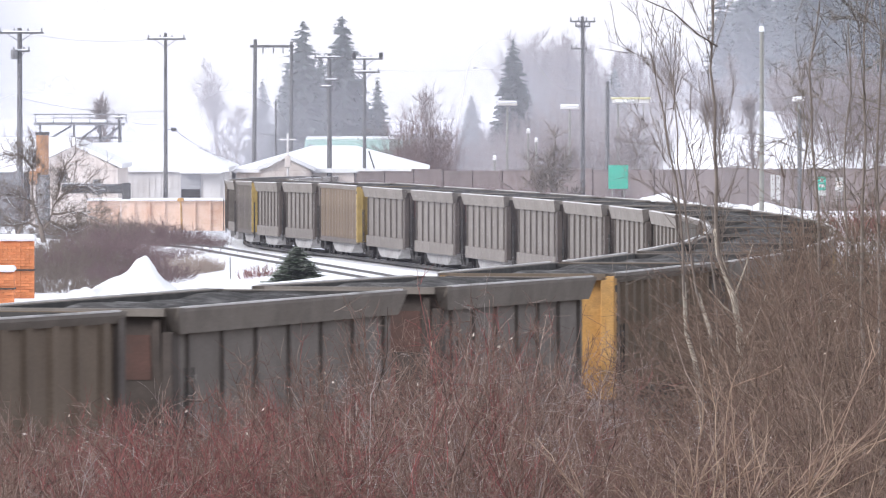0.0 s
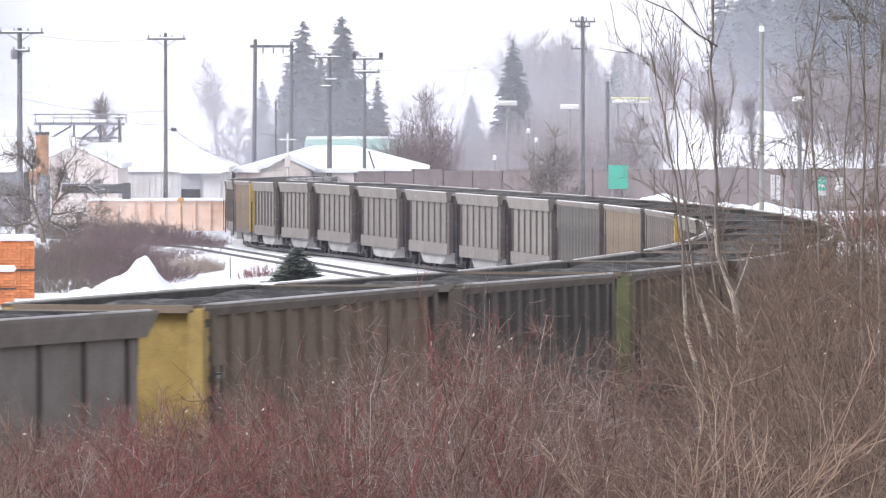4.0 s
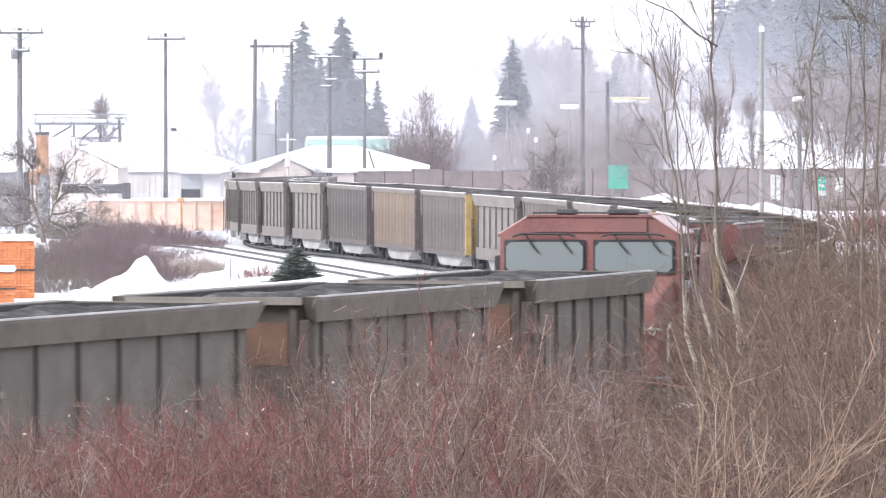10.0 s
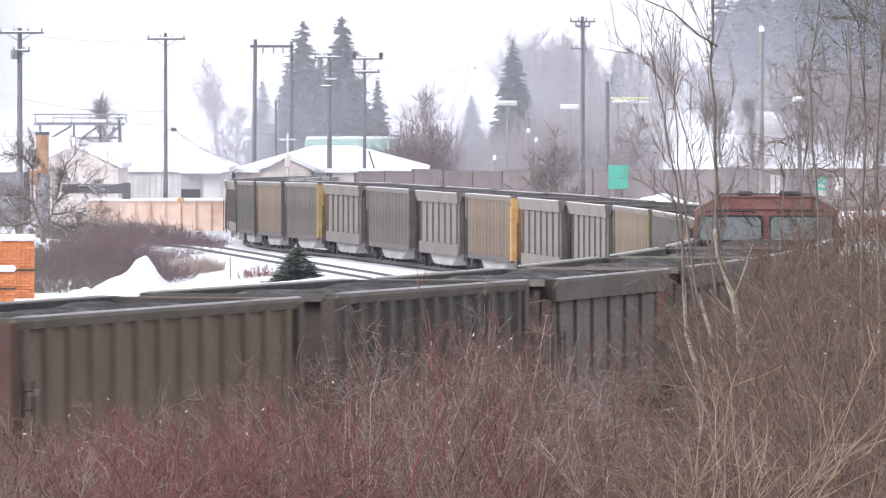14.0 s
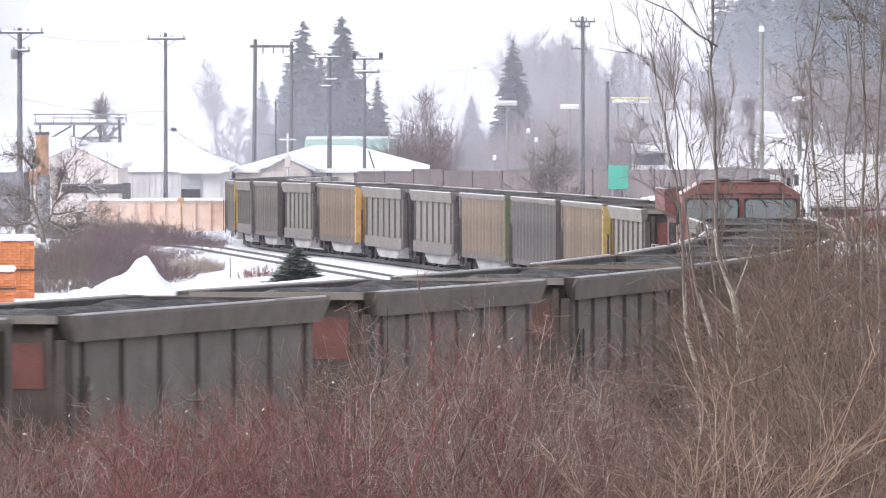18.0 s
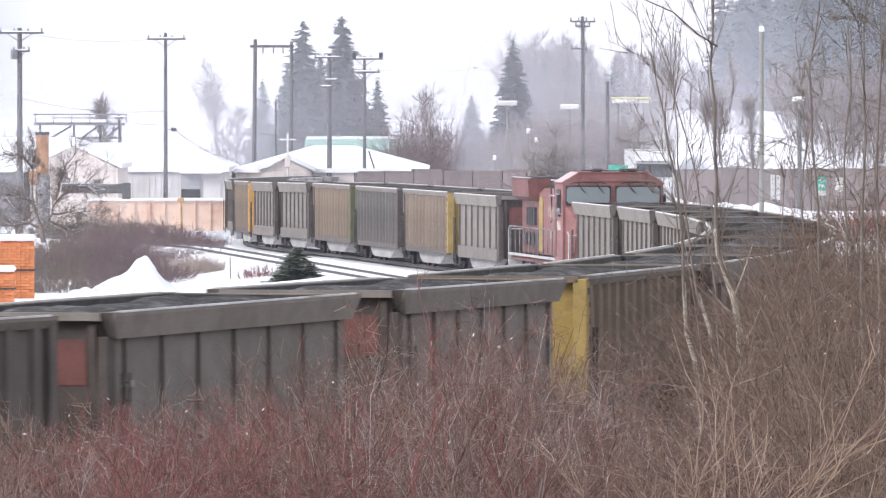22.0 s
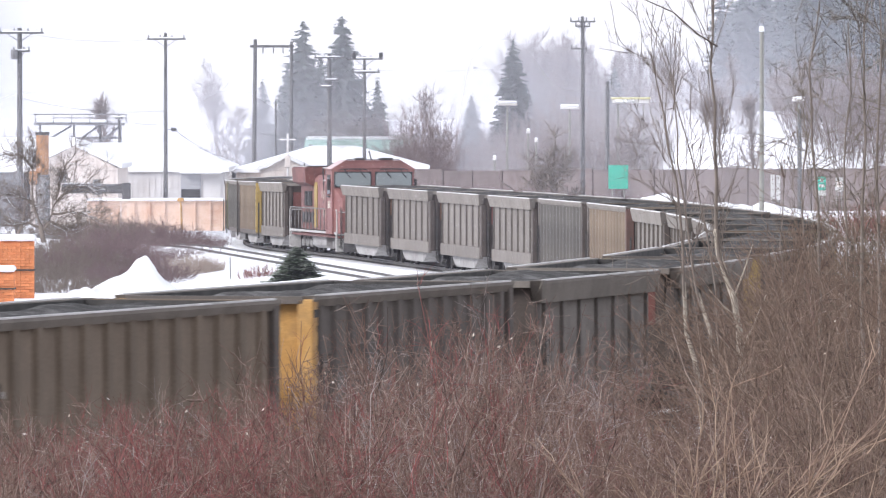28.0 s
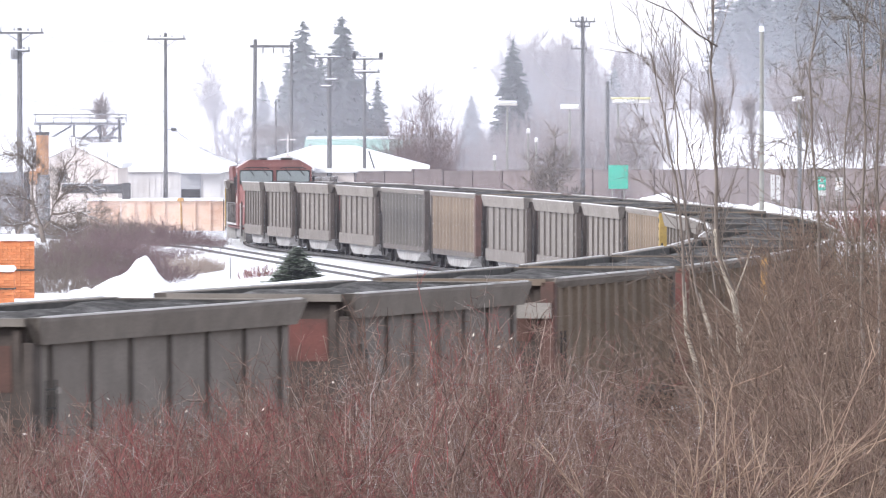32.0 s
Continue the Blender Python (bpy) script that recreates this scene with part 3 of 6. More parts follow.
def bogie_make():
    bm = bmesh.new()
    for sy in (-1, 1):
        prism(bm, [(-1.25, 0.42), (-1.1, 0.62), (-0.45, 0.78), (0.45, 0.78), (1.1, 0.62), (1.25, 0.42), (0.95, 0.36), (0.45, 0.22), (-0.45, 0.22), (-0.95, 0.36)], "y", sy * 1.02, sy * 1.18)
        for x in (-0.16, 0.16):
            tube(bm, [(x, sy * 1.2, 0.28), (x, sy * 1.2, 0.62)], 0.09, 6)
    box(bm, -0.25, 0.25, -1.2, 1.2, 0.5, 0.85)
    return bm


def wheel_make():
    bm = bmesh.new()
    tube(bm, [(0, -0.8, 0), (0, -0.67, 0)], 0.46, 14)
    tube(bm, [(0, 0.67, 0), (0, 0.8, 0)], 0.46, 14)
    tube(bm, [(0, -0.7, 0), (0, 0.7, 0)], 0.09, 8)
    return bm


def coal_make():
    bm = bmesh.new()
    rng = np.random.default_rng(5)
    nx, ny = 26, 7
    g = [[None] * ny for _ in range(nx)]
    for i in range(nx):
        for j in range(ny):
            x, y = -6.3 + 12.6 * i / (nx - 1), -1.58 + 3.16 * j / (ny - 1)
            z = 3.24 + 0.29 * max(0, 1 - (y / 1.5) ** 2) * (0.88 + 0.12 * math.sin(x * 1.1)) * min(1, (6.6 - abs(x)) / 1.2) + rng.uniform(-0.055, 0.055)
            g[i][j] = bm.verts.new((x, y, z))
    for i in range(nx - 1):
        for j in range(ny - 1):
            bm.faces.new((g[i][j], g[i + 1][j], g[i + 1][j + 1], g[i][j + 1]))
    return bm


def coupler_make():
    bm = bmesh.new()
    box(bm, 7.2, 8.0, -0.13, 0.13, 0.72, 0.98)
    box(bm, 7.9, 8.25, -0.2, 0.2, 0.68, 1.02, 0.04)
    tube(bm, [(7.4, 0.35, 0.8), (7.8, 0.35, 0.55), (8.15, 0.3, 0.6)], 0.03, 6)
    return bm


def end_make(sx, hl, top):
    def make():
        bm = bmesh.new()
        x0 = sx * (hl - 0.5)
        prism(bm, [(x0, 1.0), (x0 + sx * 0.06, 1.0), (x0 + sx * 0.32, top - 0.12), (x0 + sx * 0.26, top - 0.12)], "y", -1.58, 1.58)
        return bm
    return make


def end_face(hl, top, z):
    """Where the rear end's sloping outer face stands at the height z."""
    return -(hl - 0.5) - 0.06 - 0.26 * (z - 1.0) / (top - 1.12)


def end_plate_make(hl, top):
    def make():
        a, b = end_face(hl, top, 2.3), end_face(hl, top, 3.05)
        return prism(bmesh.new(), [(a + 0.01, 2.3), (a - 0.012, 2.3), (b - 0.012, 3.05), (b + 0.01, 3.05)], "y", -1.28, 1.28)
    return make


def end_rib_make(hl, top):
    def make():
        a, b = end_face(hl, top, 1.1), end_face(hl, top, 3.3)
        return prism(bmesh.new(), [(a, 1.1), (a - 0.09, 1.1), (b - 0.09, 3.3), (b, 3.3)], "y", -0.06, 0.06)
    return make


def add_ladder(car, sx, hl, side):
    """Two stiles and six rungs at a corner of the car."""
    x0, x1, y = sx * (hl - 0.75), sx * (hl - 0.3), side * 1.86
    stile = cached(f"stile_{side}", lambda: tubed([(0, side * 1.86, 0.75), (0, side * 1.86, 2.5)], 0.02, 5))
    lad = part("ladder", stile, IRON, car)
    lad.location.x = x0
    part("stile", stile, IRON, lad).location.x = x1 - x0
    rung = cached(f"rung_{sx}_{side}", lambda: tubed([(0, y, 0), (sx * 0.45, y, 0)], 0.016, 5))
    for i in range(6):
        part("rung", rung, IRON, lad).location.z = 0.85 + i * 0.3


LABELS = {
    "A": "weathered light grey aluminium coal gondola",
    "T": "dusty tan ribbed coal gondola",
    "N": "dull brown ribbed coal gondola",
    "G": "dark grey ribbed coal gondola",
}
ENDWORD = {"y": " with a yellow rear end", "o": " with a faded orange rear end", "r": " with a dull red rear end", "n": " with a dark brown rear end", "c": " with a cream notice panel", "b": " with a worn red rear end", "u": " with a rusty orange rear end", "g": " with a dull green rear end"}
ENDMAT = {"y": YELLOW, "o": ORANGE, "r": REDEND, "n": BROWNSHADE, "c": REDEND, "b": REDBRIGHT, "u": RUSTEND, "g": GREENEND}


def gondola(kind, end):
    car = thing("coal_gondola", LABELS[kind] + ENDWORD[end], "rail car", "coal cars of the train")
    paint = {"A": ALU, "T": TAN, "N": BROWN, "G": SLATE}[kind]
    deep = kind == "A"
    hl, top = (6.8, 3.5) if deep else (7.3, 3.52)
    low, cut, out = (3.06, 0.34, 1.84) if deep else (3.32, 0.1, 1.8)
    for sd, nm in ((-1, "r"), (1, "l")):
        part("side_panel", cached(f"panel_{deep}_{nm}", lambda: boxed(-(hl - (0.5 if deep else 0.3)), hl - (0.5 if deep else 0.28), sd * 1.6, sd * 1.66, 1.0, low + 0.05)), paint, car)
        part("top_chord", cached(f"chord_{deep}_{nm}", chord_mesh(sd, hl, top, low, cut, out)), CHORD, car, "dusty top chord")
        part("side_sill", cached(f"sill_{deep}_{nm}", lambda: boxed(-(hl - 0.55), hl - 0.55, sd * 1.58, sd * 1.74, 0.9, 1.38 if deep else 1.14, 0.02)), paint if deep else BROWN, car)
        part("inner_lining", cached(f"lining_{deep}_{nm}", lambda: boxed(-(hl - 0.3), hl - 0.3, sd * 1.575, sd * 1.597, 2.6, top - 0.02)), LINING, car, "coal-stained inner side")
        part("frosted_lip", cached(f"lip_{deep}_{nm}", lambda: boxed(-hl + 0.3, hl - 0.3, sd * (out - 0.06), sd * (out + 0.004), top - 0.012, top + 0.02)), FROST, car, "frost along the chord's edge")
        n = 7 if deep else 13
        for i in range(n):
            x = -(hl - (1.0 if deep else 0.75)) + i * 2 * (hl - (1.0 if deep else 0.75)) / (n - 1)
            if deep:
                me = cached(f"post_A_{nm}", lambda: boxed(-0.04, 0.04, sd * 1.63, sd * 1.73, 1.1, low + 0.04))
            else:
                dp = 1.78 if kind == "G" else 1.75
                me = cached(f"post_B_{nm}_{dp}", lambda: prism(bmesh.new(), [(-0.19, sd * 1.65), (0.19, sd * 1.65), (0.12, sd * dp), (-0.12, sd * dp)], "z", 1.1, low + 0.02))
            part("side_post", me, ALU_SHADED if deep else paint, car).location.x = x
        if not deep:
            part("corner_post", cached(f"corner_{nm}", lambda: boxed(-7.3, -6.96, sd * 1.5, sd * 1.78, 1.0, 3.46, 0.02)), ENDMAT[end], car)
            part("corner_post", cached(f"corner_front_{nm}", lambda: boxed(7.02, 7.3, sd * 1.5, sd * 1.78, 1.0, 3.46, 0.02)), BROWN, car)
            for k in range(6 if end in "yo" else 0):
                part("rivet_plate", cached(f"rivet_{nm}", lambda: boxed(-7.04, -6.97, sd * 1.78, sd * 1.795, -0.05, 0.05)), IRON, car).location.z = 1.25 + 0.34 * k
        else:
            part("corner_post", cached(f"corner_A_{nm}", lambda: boxed(-6.65, -6.28, sd * 1.5, sd * 1.7, 1.0, 3.1, 0.02)), BROWNSHADE, car)
    if end == "c":
        part("notice_panel", boxed(-7.36, -7.32, -1.72, -0.9, 2.75, 3.05), STENCIL, car, "cream notice panel")
    # Red and rusty ends go dark brown too: the gap's shadow as colour.
    part("end_wall", cached(f"end_{deep}_rear", end_make(-1, hl, top)), ENDMAT[end] if end in "yog" else BROWNSHADE, car, "painted rotary end" if end in "yo" else "")
    if end in "rbuc":
        part("end_plate", cached(f"end_plate_{deep}", end_plate_make(hl, top)), ENDMAT[end], car, "painted plate on the rear end")
        for k in range(3):
            part("end_rib", cached(f"end_rib_{deep}", end_rib_make(hl, top)), BROWNSHADE, car).location.y = -1.42 + 1.42 * k
    part("end_wall", cached(f"end_{deep}_front", end_make(1, hl, top)), ALU_SHADED if deep else paint, car)
    for sx, nm in ((-1, "r"), (1, "f")):
        part("end_chord", cached(f"end_chord_{deep}_{nm}", lambda: boxed(sx * (hl - 0.22), sx * hl, -1.6, 1.6, top - 0.14, top - 0.01)), CHORD if deep else paint, car)
        part("end_lining", cached(f"end_lining_{deep}_{nm}", lambda: boxed(sx * (hl - 0.58), sx * (hl - 0.56), -1.57, 1.57, 2.6, top - 0.02)), LINING, car, "coal-stained inner end")
    part("belly_tub", cached("belly", belly_make), BELLY, car, "pale frosted belly tub between the bogies")
    part("centre_sill", cached("centre_sill", lambda: boxed(-7.4, 7.4, -0.22, 0.22, 0.72, 1.0)), IRON, car)
    part("end_platform", cached("platform_r", lambda: boxed(-7.5, -6.9, -1.5, 1.5, 0.86, 0.96)), IRON, car)
    part("end_platform", cached("platform_f", lambda: boxed(6.9, 7.5, -1.5, 1.5, 0.86, 0.96)), IRON, car)
    for x in (-5.7, 5.7):
        bg = part("bogie", cached("bogie", bogie_make), IRON, car, "dark steel bogie")
        bg.location.x = x
        for dx in (-0.88, 0.88):
            part("wheelset", cached("wheelset", wheel_make), IRON, bg).location = (dx, 0, 0.46)
    part("coupler", cached("coupler_f", coupler_make), IRON, car)
    cp = part("coupler", cached("coupler_f", coupler_make), IRON, car)
    cp.rotation_euler.z = math.pi
    for sd, nm in ((-1, "r"), (1, "l")):
        part("stencil_bar", cached(f"stencil_{deep}_{nm}", lambda: boxed(-hl + 0.95, -hl + 1.5, sd * 1.66, sd * 1.675, 2.25, 2.36)), STENCIL, car, "pale stencilled bar")
        if end in "yo":
            part("number_bar", cached(f"numbar_{nm}", lambda: boxed(-7.25, -7.0, sd * 1.78, sd * 1.79, 3.14, 3.28)), IRON, car, "dark number bar")
    part("coal_load", cached("coal", coal_make), COAL, car, "black coal dusted with snow")
    add_ladder(car, -1, hl, -1)
    add_ladder(car, 1, hl, 1)
    for ob in car.children:
        if not ob.name.startswith("bogie"):
            ob.location.z -= 0.24
    return car


AHEAD = "Ab Ty Gn Tg Ar Ar To Ar Nn Ar Ny Tn Gn Ar An Ar Ar An Ar Ar Ty An Ar Ny Ar Tn Ar An Ar Ar Gn Ar An Ar Ar".split()
BEHIND = "Au Au Ab Ar Gn Tr Ar Ab Ab Ty Ab Ab Ny Ab An No Tb Tc Ab Ar An Ar Gn Ar Ar".split()
PITCH = 16.42
TRAIN = []
for k, code in enumerate(AHEAD):
    TRAIN.append((gondola(*code), -7.25 * SPEED + PITCH * k + 6.28, 11.4))
for k, code in enumerate(BEHIND):
    TRAIN.append((gondola(*code), -10.25 * SPEED - PITCH * k + 6.28, 11.4))


def text_mesh(body, size, name, material, parent, m, depth=0.006):
    cu = bpy.data.curves.new(name, "FONT")
    cu.body = body
    cu.size = size
    cu.extrude = depth
    cu.align_x, cu.align_y = "CENTER", "CENTER"
    tmp = bpy.data.objects.new(name, cu)
    scene.collection.objects.link(tmp)
    me = bpy.data.meshes.new_from_object(tmp.evaluated_get(bpy.context.evaluated_depsgraph_get()))
    bpy.data.objects.remove(tmp)
    me.materials.clear()
    ob = part(name, me, material, parent)
    ob.matrix_basis = m
    return ob


text_mesh("63786", 0.3, "car_number", RUST, TRAIN[0][0], Matrix.Translation((-6.60, -0.72, 2.44)) @ Euler((radians(90), 0, radians(-90))).to_matrix().to_4x4())


def build_locomotive():
    lo = thing("diesel_locomotive", "faded red diesel freight locomotive running long hood first", "locomotive")
    part("frame", boxed(-9.7, 10.1, -1.75, 1.75, 1.12, 1.22, 0.03), DKRED, lo)
    part("frame_edge", boxed(-9.65, 10.05, -1.79, -1.76, 1.3, 1.4), PALE, lo, "pale walkway edge stripe")
    part("frame_edge", boxed(-9.65, 10.05, 1.76, 1.79, 1.3, 1.4), PALE, lo, "pale walkway edge stripe")
    part("hood", prism(bmesh.new(), [(-1.25, 1.4), (1.25, 1.4), (1.25, 3.75), (1.05, 3.95), (-1.05, 3.95), (-1.25, 3.75)], "x", -2.4, 4.2), RED, lo)
    part("hood_roof", boxed(-2.3, 4.0, -0.8, 0.8, 3.95, 4.18, 0.05), SOOT, lo, "sooty roof hatches")
    part("exhaust_stack", boxed(0.4, 3.4, -0.7, 0.7, 4.16, 4.52, 0.04), SOOT, lo, "black exhaust stack")
    part("blower_box", boxed(-1.9, -0.5, -0.7, 0.7, 4.16, 4.36, 0.04), SOOT, lo)
    # radiator section with flared wings
    part("radiator_hood", boxed(4.2, 10.0, -1.25, 1.25, 1.4, 3.45), DKRED, lo)
    part("radiator_wing", prism(bmesh.new(), [(-1.3, 3.42), (1.3, 3.42), (1.66, 3.6), (1.7, 4.22), (1.62, 4.32), (-1.62, 4.32), (-1.7, 4.22), (-1.66, 3.6)], "x", 4.3, 9.95), DKRED, lo, "flared sooty red radiator wings")
    for sd in (-1, 1):
        part("wing_edge", boxed(4.3, 9.95, sd * 1.58, sd * 1.66, 4.32, 4.36), PALE, lo, "pale worn wing edge")
        part("lifting_eye", tubed([(8.2, sd * 1.3, 4.36), (8.2, sd * 1.3, 4.5)], 0.03, 5), SOOT, lo)
    part("radiator_screen", boxed(4.5, 9.7, -1.45, 1.45, 4.32, 4.37), SOOT, lo, "dark radiator screens on the roof")
    for sd in (-1, 1):
        part("radiator_grille", boxed(5.2, 8.0, sd * 1.25, sd * 1.3, 2.5, 3.18), BLACKPL, lo, "black intake grille")
        for i in range(5):
            x = 5.3 + i * 0.63
            part("grille_bar", boxed(x, x + 0.06, sd * 1.3, sd * 1.33, 2.5, 3.18), SOOT, lo)
        for i in range(6):
            x = -2.2 + i * 1.05
            part("hood_door", boxed(x, x + 0.98, sd * 1.25, sd * 1.275, 1.55, 3.6, 0.01), RED, lo)
        # plain strokes in place of the road's name
        for z, hgt, count in ((2.82, 0.46, 8), (2.02, 0.38, 7)):
            for i in range(count):
                x = -3.3 + i * 0.58
                y = 1.56 if x < -2.5 else 1.276
                for dx in (0.0, 0.2):
                    part("name_stroke", boxed(x + dx, x + dx + 0.11, sd * y, sd * (y + 0.008), z + 0.06 * (i % 2), z + hgt - 0.05 * (i % 3)), FADED, lo, "faded name stroke")
        part("warning_panel", prism(bmesh.new(), [(2.7, 1.5), (3.9, 1.5), (3.9, 3.4), (3.7, 3.62), (2.9, 3.62), (2.7, 3.4)], "y", sd * 1.28, sd * 1.31), YELLOW, lo, "yellow warning panel with a rounded top")
        for i in range(5):
            x = 3.4 + i * 1.2
            part("side_vent", boxed(x, x + 0.8, sd * 1.26, sd * 1.29, 1.7, 2.2), BLACKPL, lo)
        rail = bmesh.new()
        tube(rail, [(-5.8, sd * 1.74, 2.42), (9.8, sd * 1.74, 2.42)], 0.028, 6)
        for i in range(11):
            x = -5.6 + i * 1.53
            tube(rail, [(x, sd * 1.74, 1.4), (x, sd * 1.74, 2.42)], 0.022, 6)
        part("handrail", rail, GREYGEAR, lo, "grey walkway handrail")
    # electrical cabinets and open resistor frame behind the cab
    part("inverter_cabinet", boxed(-6.0, -2.4, -1.55, 1.55, 1.4, 3.62, 0.04), RED, lo)
    part("resistor_bank", boxed(-5.95, -2.5, -1.1, 1.1, 3.62, 4.2, 0.04), BLACKPL, lo, "dark resistor bank in an open frame")
    part("cabinet_roof", boxed(-5.9, -2.6, -0.95, 0.95, 4.2, 4.42, 0.05), SOOT, lo)
    for sd in (-1, 1):
        part("blower_housing", boxed(-5.7, -4.9, sd * 1.1, sd * 1.45, 3.62, 4.3, 0.03), SOOT, lo, "dark louvred blower housing")
        for k in range(5):
            part("louvre", boxed(-5.66, -4.94, sd * 1.45, sd * 1.48, 3.68 + 0.12 * k, 3.74 + 0.12 * k), GREYGEAR, lo, "grey air louvre")
        part("filter_box", boxed(-3.9, -2.7, sd * 1.1, sd * 1.42, 3.62, 4.28, 0.03), BLACKPL, lo, "black filter box")
        part("cabinet_door", boxed(-5.85, -4.7, sd * 1.55, sd * 1.575, 2.4, 3.5, 0.01), DKRED, lo)
        part("cabinet_vent", boxed(-4.5, -3.6, sd * 1.55, sd * 1.58, 2.55, 3.4, 0.01), BLACKPL, lo, "dark recessed vent")
        for z in (3.72, 4.3):
            part("equipment_rail", tubed([(-6.0, sd * 1.58, z), (-2.35, sd * 1.58, z)], 0.03, 6), PALE, lo, "pale guard rail")
        for x in (-5.9, -4.7, -3.5, -2.4):
            part("rail_post", tubed([(x, sd * 1.58, 3.6), (x, sd * 1.58, 4.3)], 0.025, 6), SOOT, lo)
        part("diagonal_strut", tubed([(-2.35, sd * 1.6, 4.3), (-1.7, sd * 1.45, 2.75), (-1.2, sd * 1.45, 2.7)], 0.035, 6), BLACKPL, lo)
    # cab, windscreens facing back along the train
    cabp = [(-1.88, 1.3), (1.88, 1.3), (1.88, 4.26), (1.30, 4.62), (-1.30, 4.62), (-1.88, 4.26)]
    cab = part("cab", prism(bmesh.new(), cabp, "x", -8.55, -6.0), RED, lo, "wide red cab")
    part("cab_roof", prism(bmesh.new(), [(-1.32, 4.61), (1.32, 4.61), (1.28, 4.655), (-1.28, 4.655)], "x", -8.6, -6.0), RED, cab)
    for sd in (-1, 1):
        part("roof_edge", prism(bmesh.new(), [(sd * 1.90, 4.25), (sd * 1.31, 4.62), (sd * 1.31, 4.645), (sd * 1.91, 4.28)], "x", -8.5, -6.1), DUSTED, cab, "pale frost-dusted sloping roof edge")
        part("gutter", prism(bmesh.new(), [(sd * 1.88, 4.20), (sd * 1.93, 4.20), (sd * 1.93, 4.25), (sd * 1.88, 4.25)], "x", -8.52, -6.02), DKRED, cab)
    part("brow", prism(bmesh.new(), [(-8.55, 4.3), (-8.59, 4.3), (-8.57, 4.62), (-8.55, 4.62)], "y", -1.2, 1.2), RED, cab, "red panel above the windscreens")
    for y0, y1 in ((-1.74, -0.13), (0.13, 1.74)):
        ws = part("windscreen_frame", boxed(-8.6, -8.55, y0 - 0.05, y1 + 0.05, 3.42, 4.14, 0.02), BLACKPL, cab, "black rubber windscreen frame")
        gl = bmesh.new()
        c = 0.09
        prism(gl, [(y0 + c, 3.47), (y1 - c, 3.47), (y1, 3.47 + c), (y1, 4.09 - c), (y1 - c, 4.09), (y0 + c, 4.09), (y0, 4.09 - c), (y0, 3.47 + c)], "x", -8.625, -8.6)
        part("windscreen", gl, GLASS, ws, "windscreen with rounded corners, the sky's reflection painted in pale")
        for yy in (y0 + 0.5, y0 + 1.2):
            part("wiper", tubed([(-8.68, yy, 4.25), (-8.66, yy - 0.12, 4.05), (-8.66, yy - 0.28, 3.86)], 0.02, 5), BLACKPL, ws)
        part("wiper_rail", tubed([(-8.69, y0 + 0.15, 4.21), (-8.69, y0 + 0.3, 4.26), (-8.69, y1 - 0.3, 4.26), (-8.69, y1 - 0.15, 4.21)], 0.024, 5), BLACKPL, ws)
        part("sun_visor", boxed(-8.56, -8.545, y0 + 0.2, y1 - 0.2, 4.0, 4.08), PALE, ws)
    for sd in (-1, 1):
        sw = part("side_window", boxed(-7.95, -6.75, sd * 1.88, sd * 1.905, 3.1, 4.0, 0.02), BLACKPL, cab, "dark cab side window")
        for x0, x1 in ((-7.88, -7.4), (-7.3, -6.82)):
            part("pane", boxed(x0, x1, sd * 1.905, sd * 1.915, 3.12, 3.85), TRUCKGLASS, sw)
        part("arm_rest", boxed(-7.9, -6.8, sd * 1.9, sd * 1.96, 2.98, 3.05, 0.01), BLACKPL, sw)
        part("cab_door", boxed(-6.6, -6.05, sd * 1.88, sd * 1.9, 1.5, 3.5, 0.01), DKRED, cab)
        part("mirror", boxed(-8.1, -8.02, sd * 1.93, sd * 2.06, 3.3, 3.8, 0.02), BLACKPL, cab)
    for y, w in ((-0.95, 0.62), (0.35, 0.4)):
        part("roof_beacon", boxed(-8.3, -7.6, y, y + w, 4.655, 4.77, 0.04), SOOT, cab, "dark roof aerial box")
    part("roof_rail", tubed([(-8.45, -1.2, 4.66), (-8.45, -1.2, 4.7), (-8.45, 1.2, 4.7), (-8.45, 1.2, 4.66)], 0.02, 5), SOOT, cab)
    # nose: a sloped top facet above a nearly upright front
    nb = bmesh.new()
    back = [nb.verts.new(v) for v in ((-8.5, -1.8, 1.3), (-8.5, 1.8, 1.3), (-8.5, 1.8, 3.4), (-8.5, -1.8, 3.4))]
    front = [nb.verts.new(v) for v in ((-9.55, -1.62, 1.3), (-9.55, 1.62, 1.3), (-9.42, 1.5, 2.84), (-9.42, -1.5, 2.84))]
    nb.faces.new(back)
    nb.faces.new(list(reversed(front)))
    for k in range(4):
        nb.faces.new((back[k], back[(k + 1) % 4], front[(k + 1) % 4], front[k]))
    bmesh.ops.recalc_face_normals(nb, faces=nb.faces[:])
    bmesh.ops.bevel(nb, geom=nb.edges[:], offset=0.035, segments=1, affect="EDGES")
    nose = part("nose", nb, RED, lo, "sloped red nose")
    part("nose_hatch", boxed(-9.575, -9.535, -0.45, 0.45, 1.45, 2.5, 0.01), DKRED, nose)
    part("nose_grab", tubed([(-9.0, -1.3, 3.05), (-9.1, -1.3, 3.12), (-9.1, -0.7, 3.12), (-9.0, -0.7, 3.05)], 0.02, 5), SOOT, nose)
    text_mesh("8616", 0.34, "road_number", LETTER, lo, Matrix.Translation((-9.58, -1.18, 2.28)) @ Euler((radians(90), 0, radians(-90))).to_matrix().to_4x4())
    text_mesh("8616", 0.5, "road_number", LETTER, lo, Matrix.Translation((-7.35, -1.885, 2.62)) @ Euler((radians(90), 0, 0)).to_matrix().to_4x4())
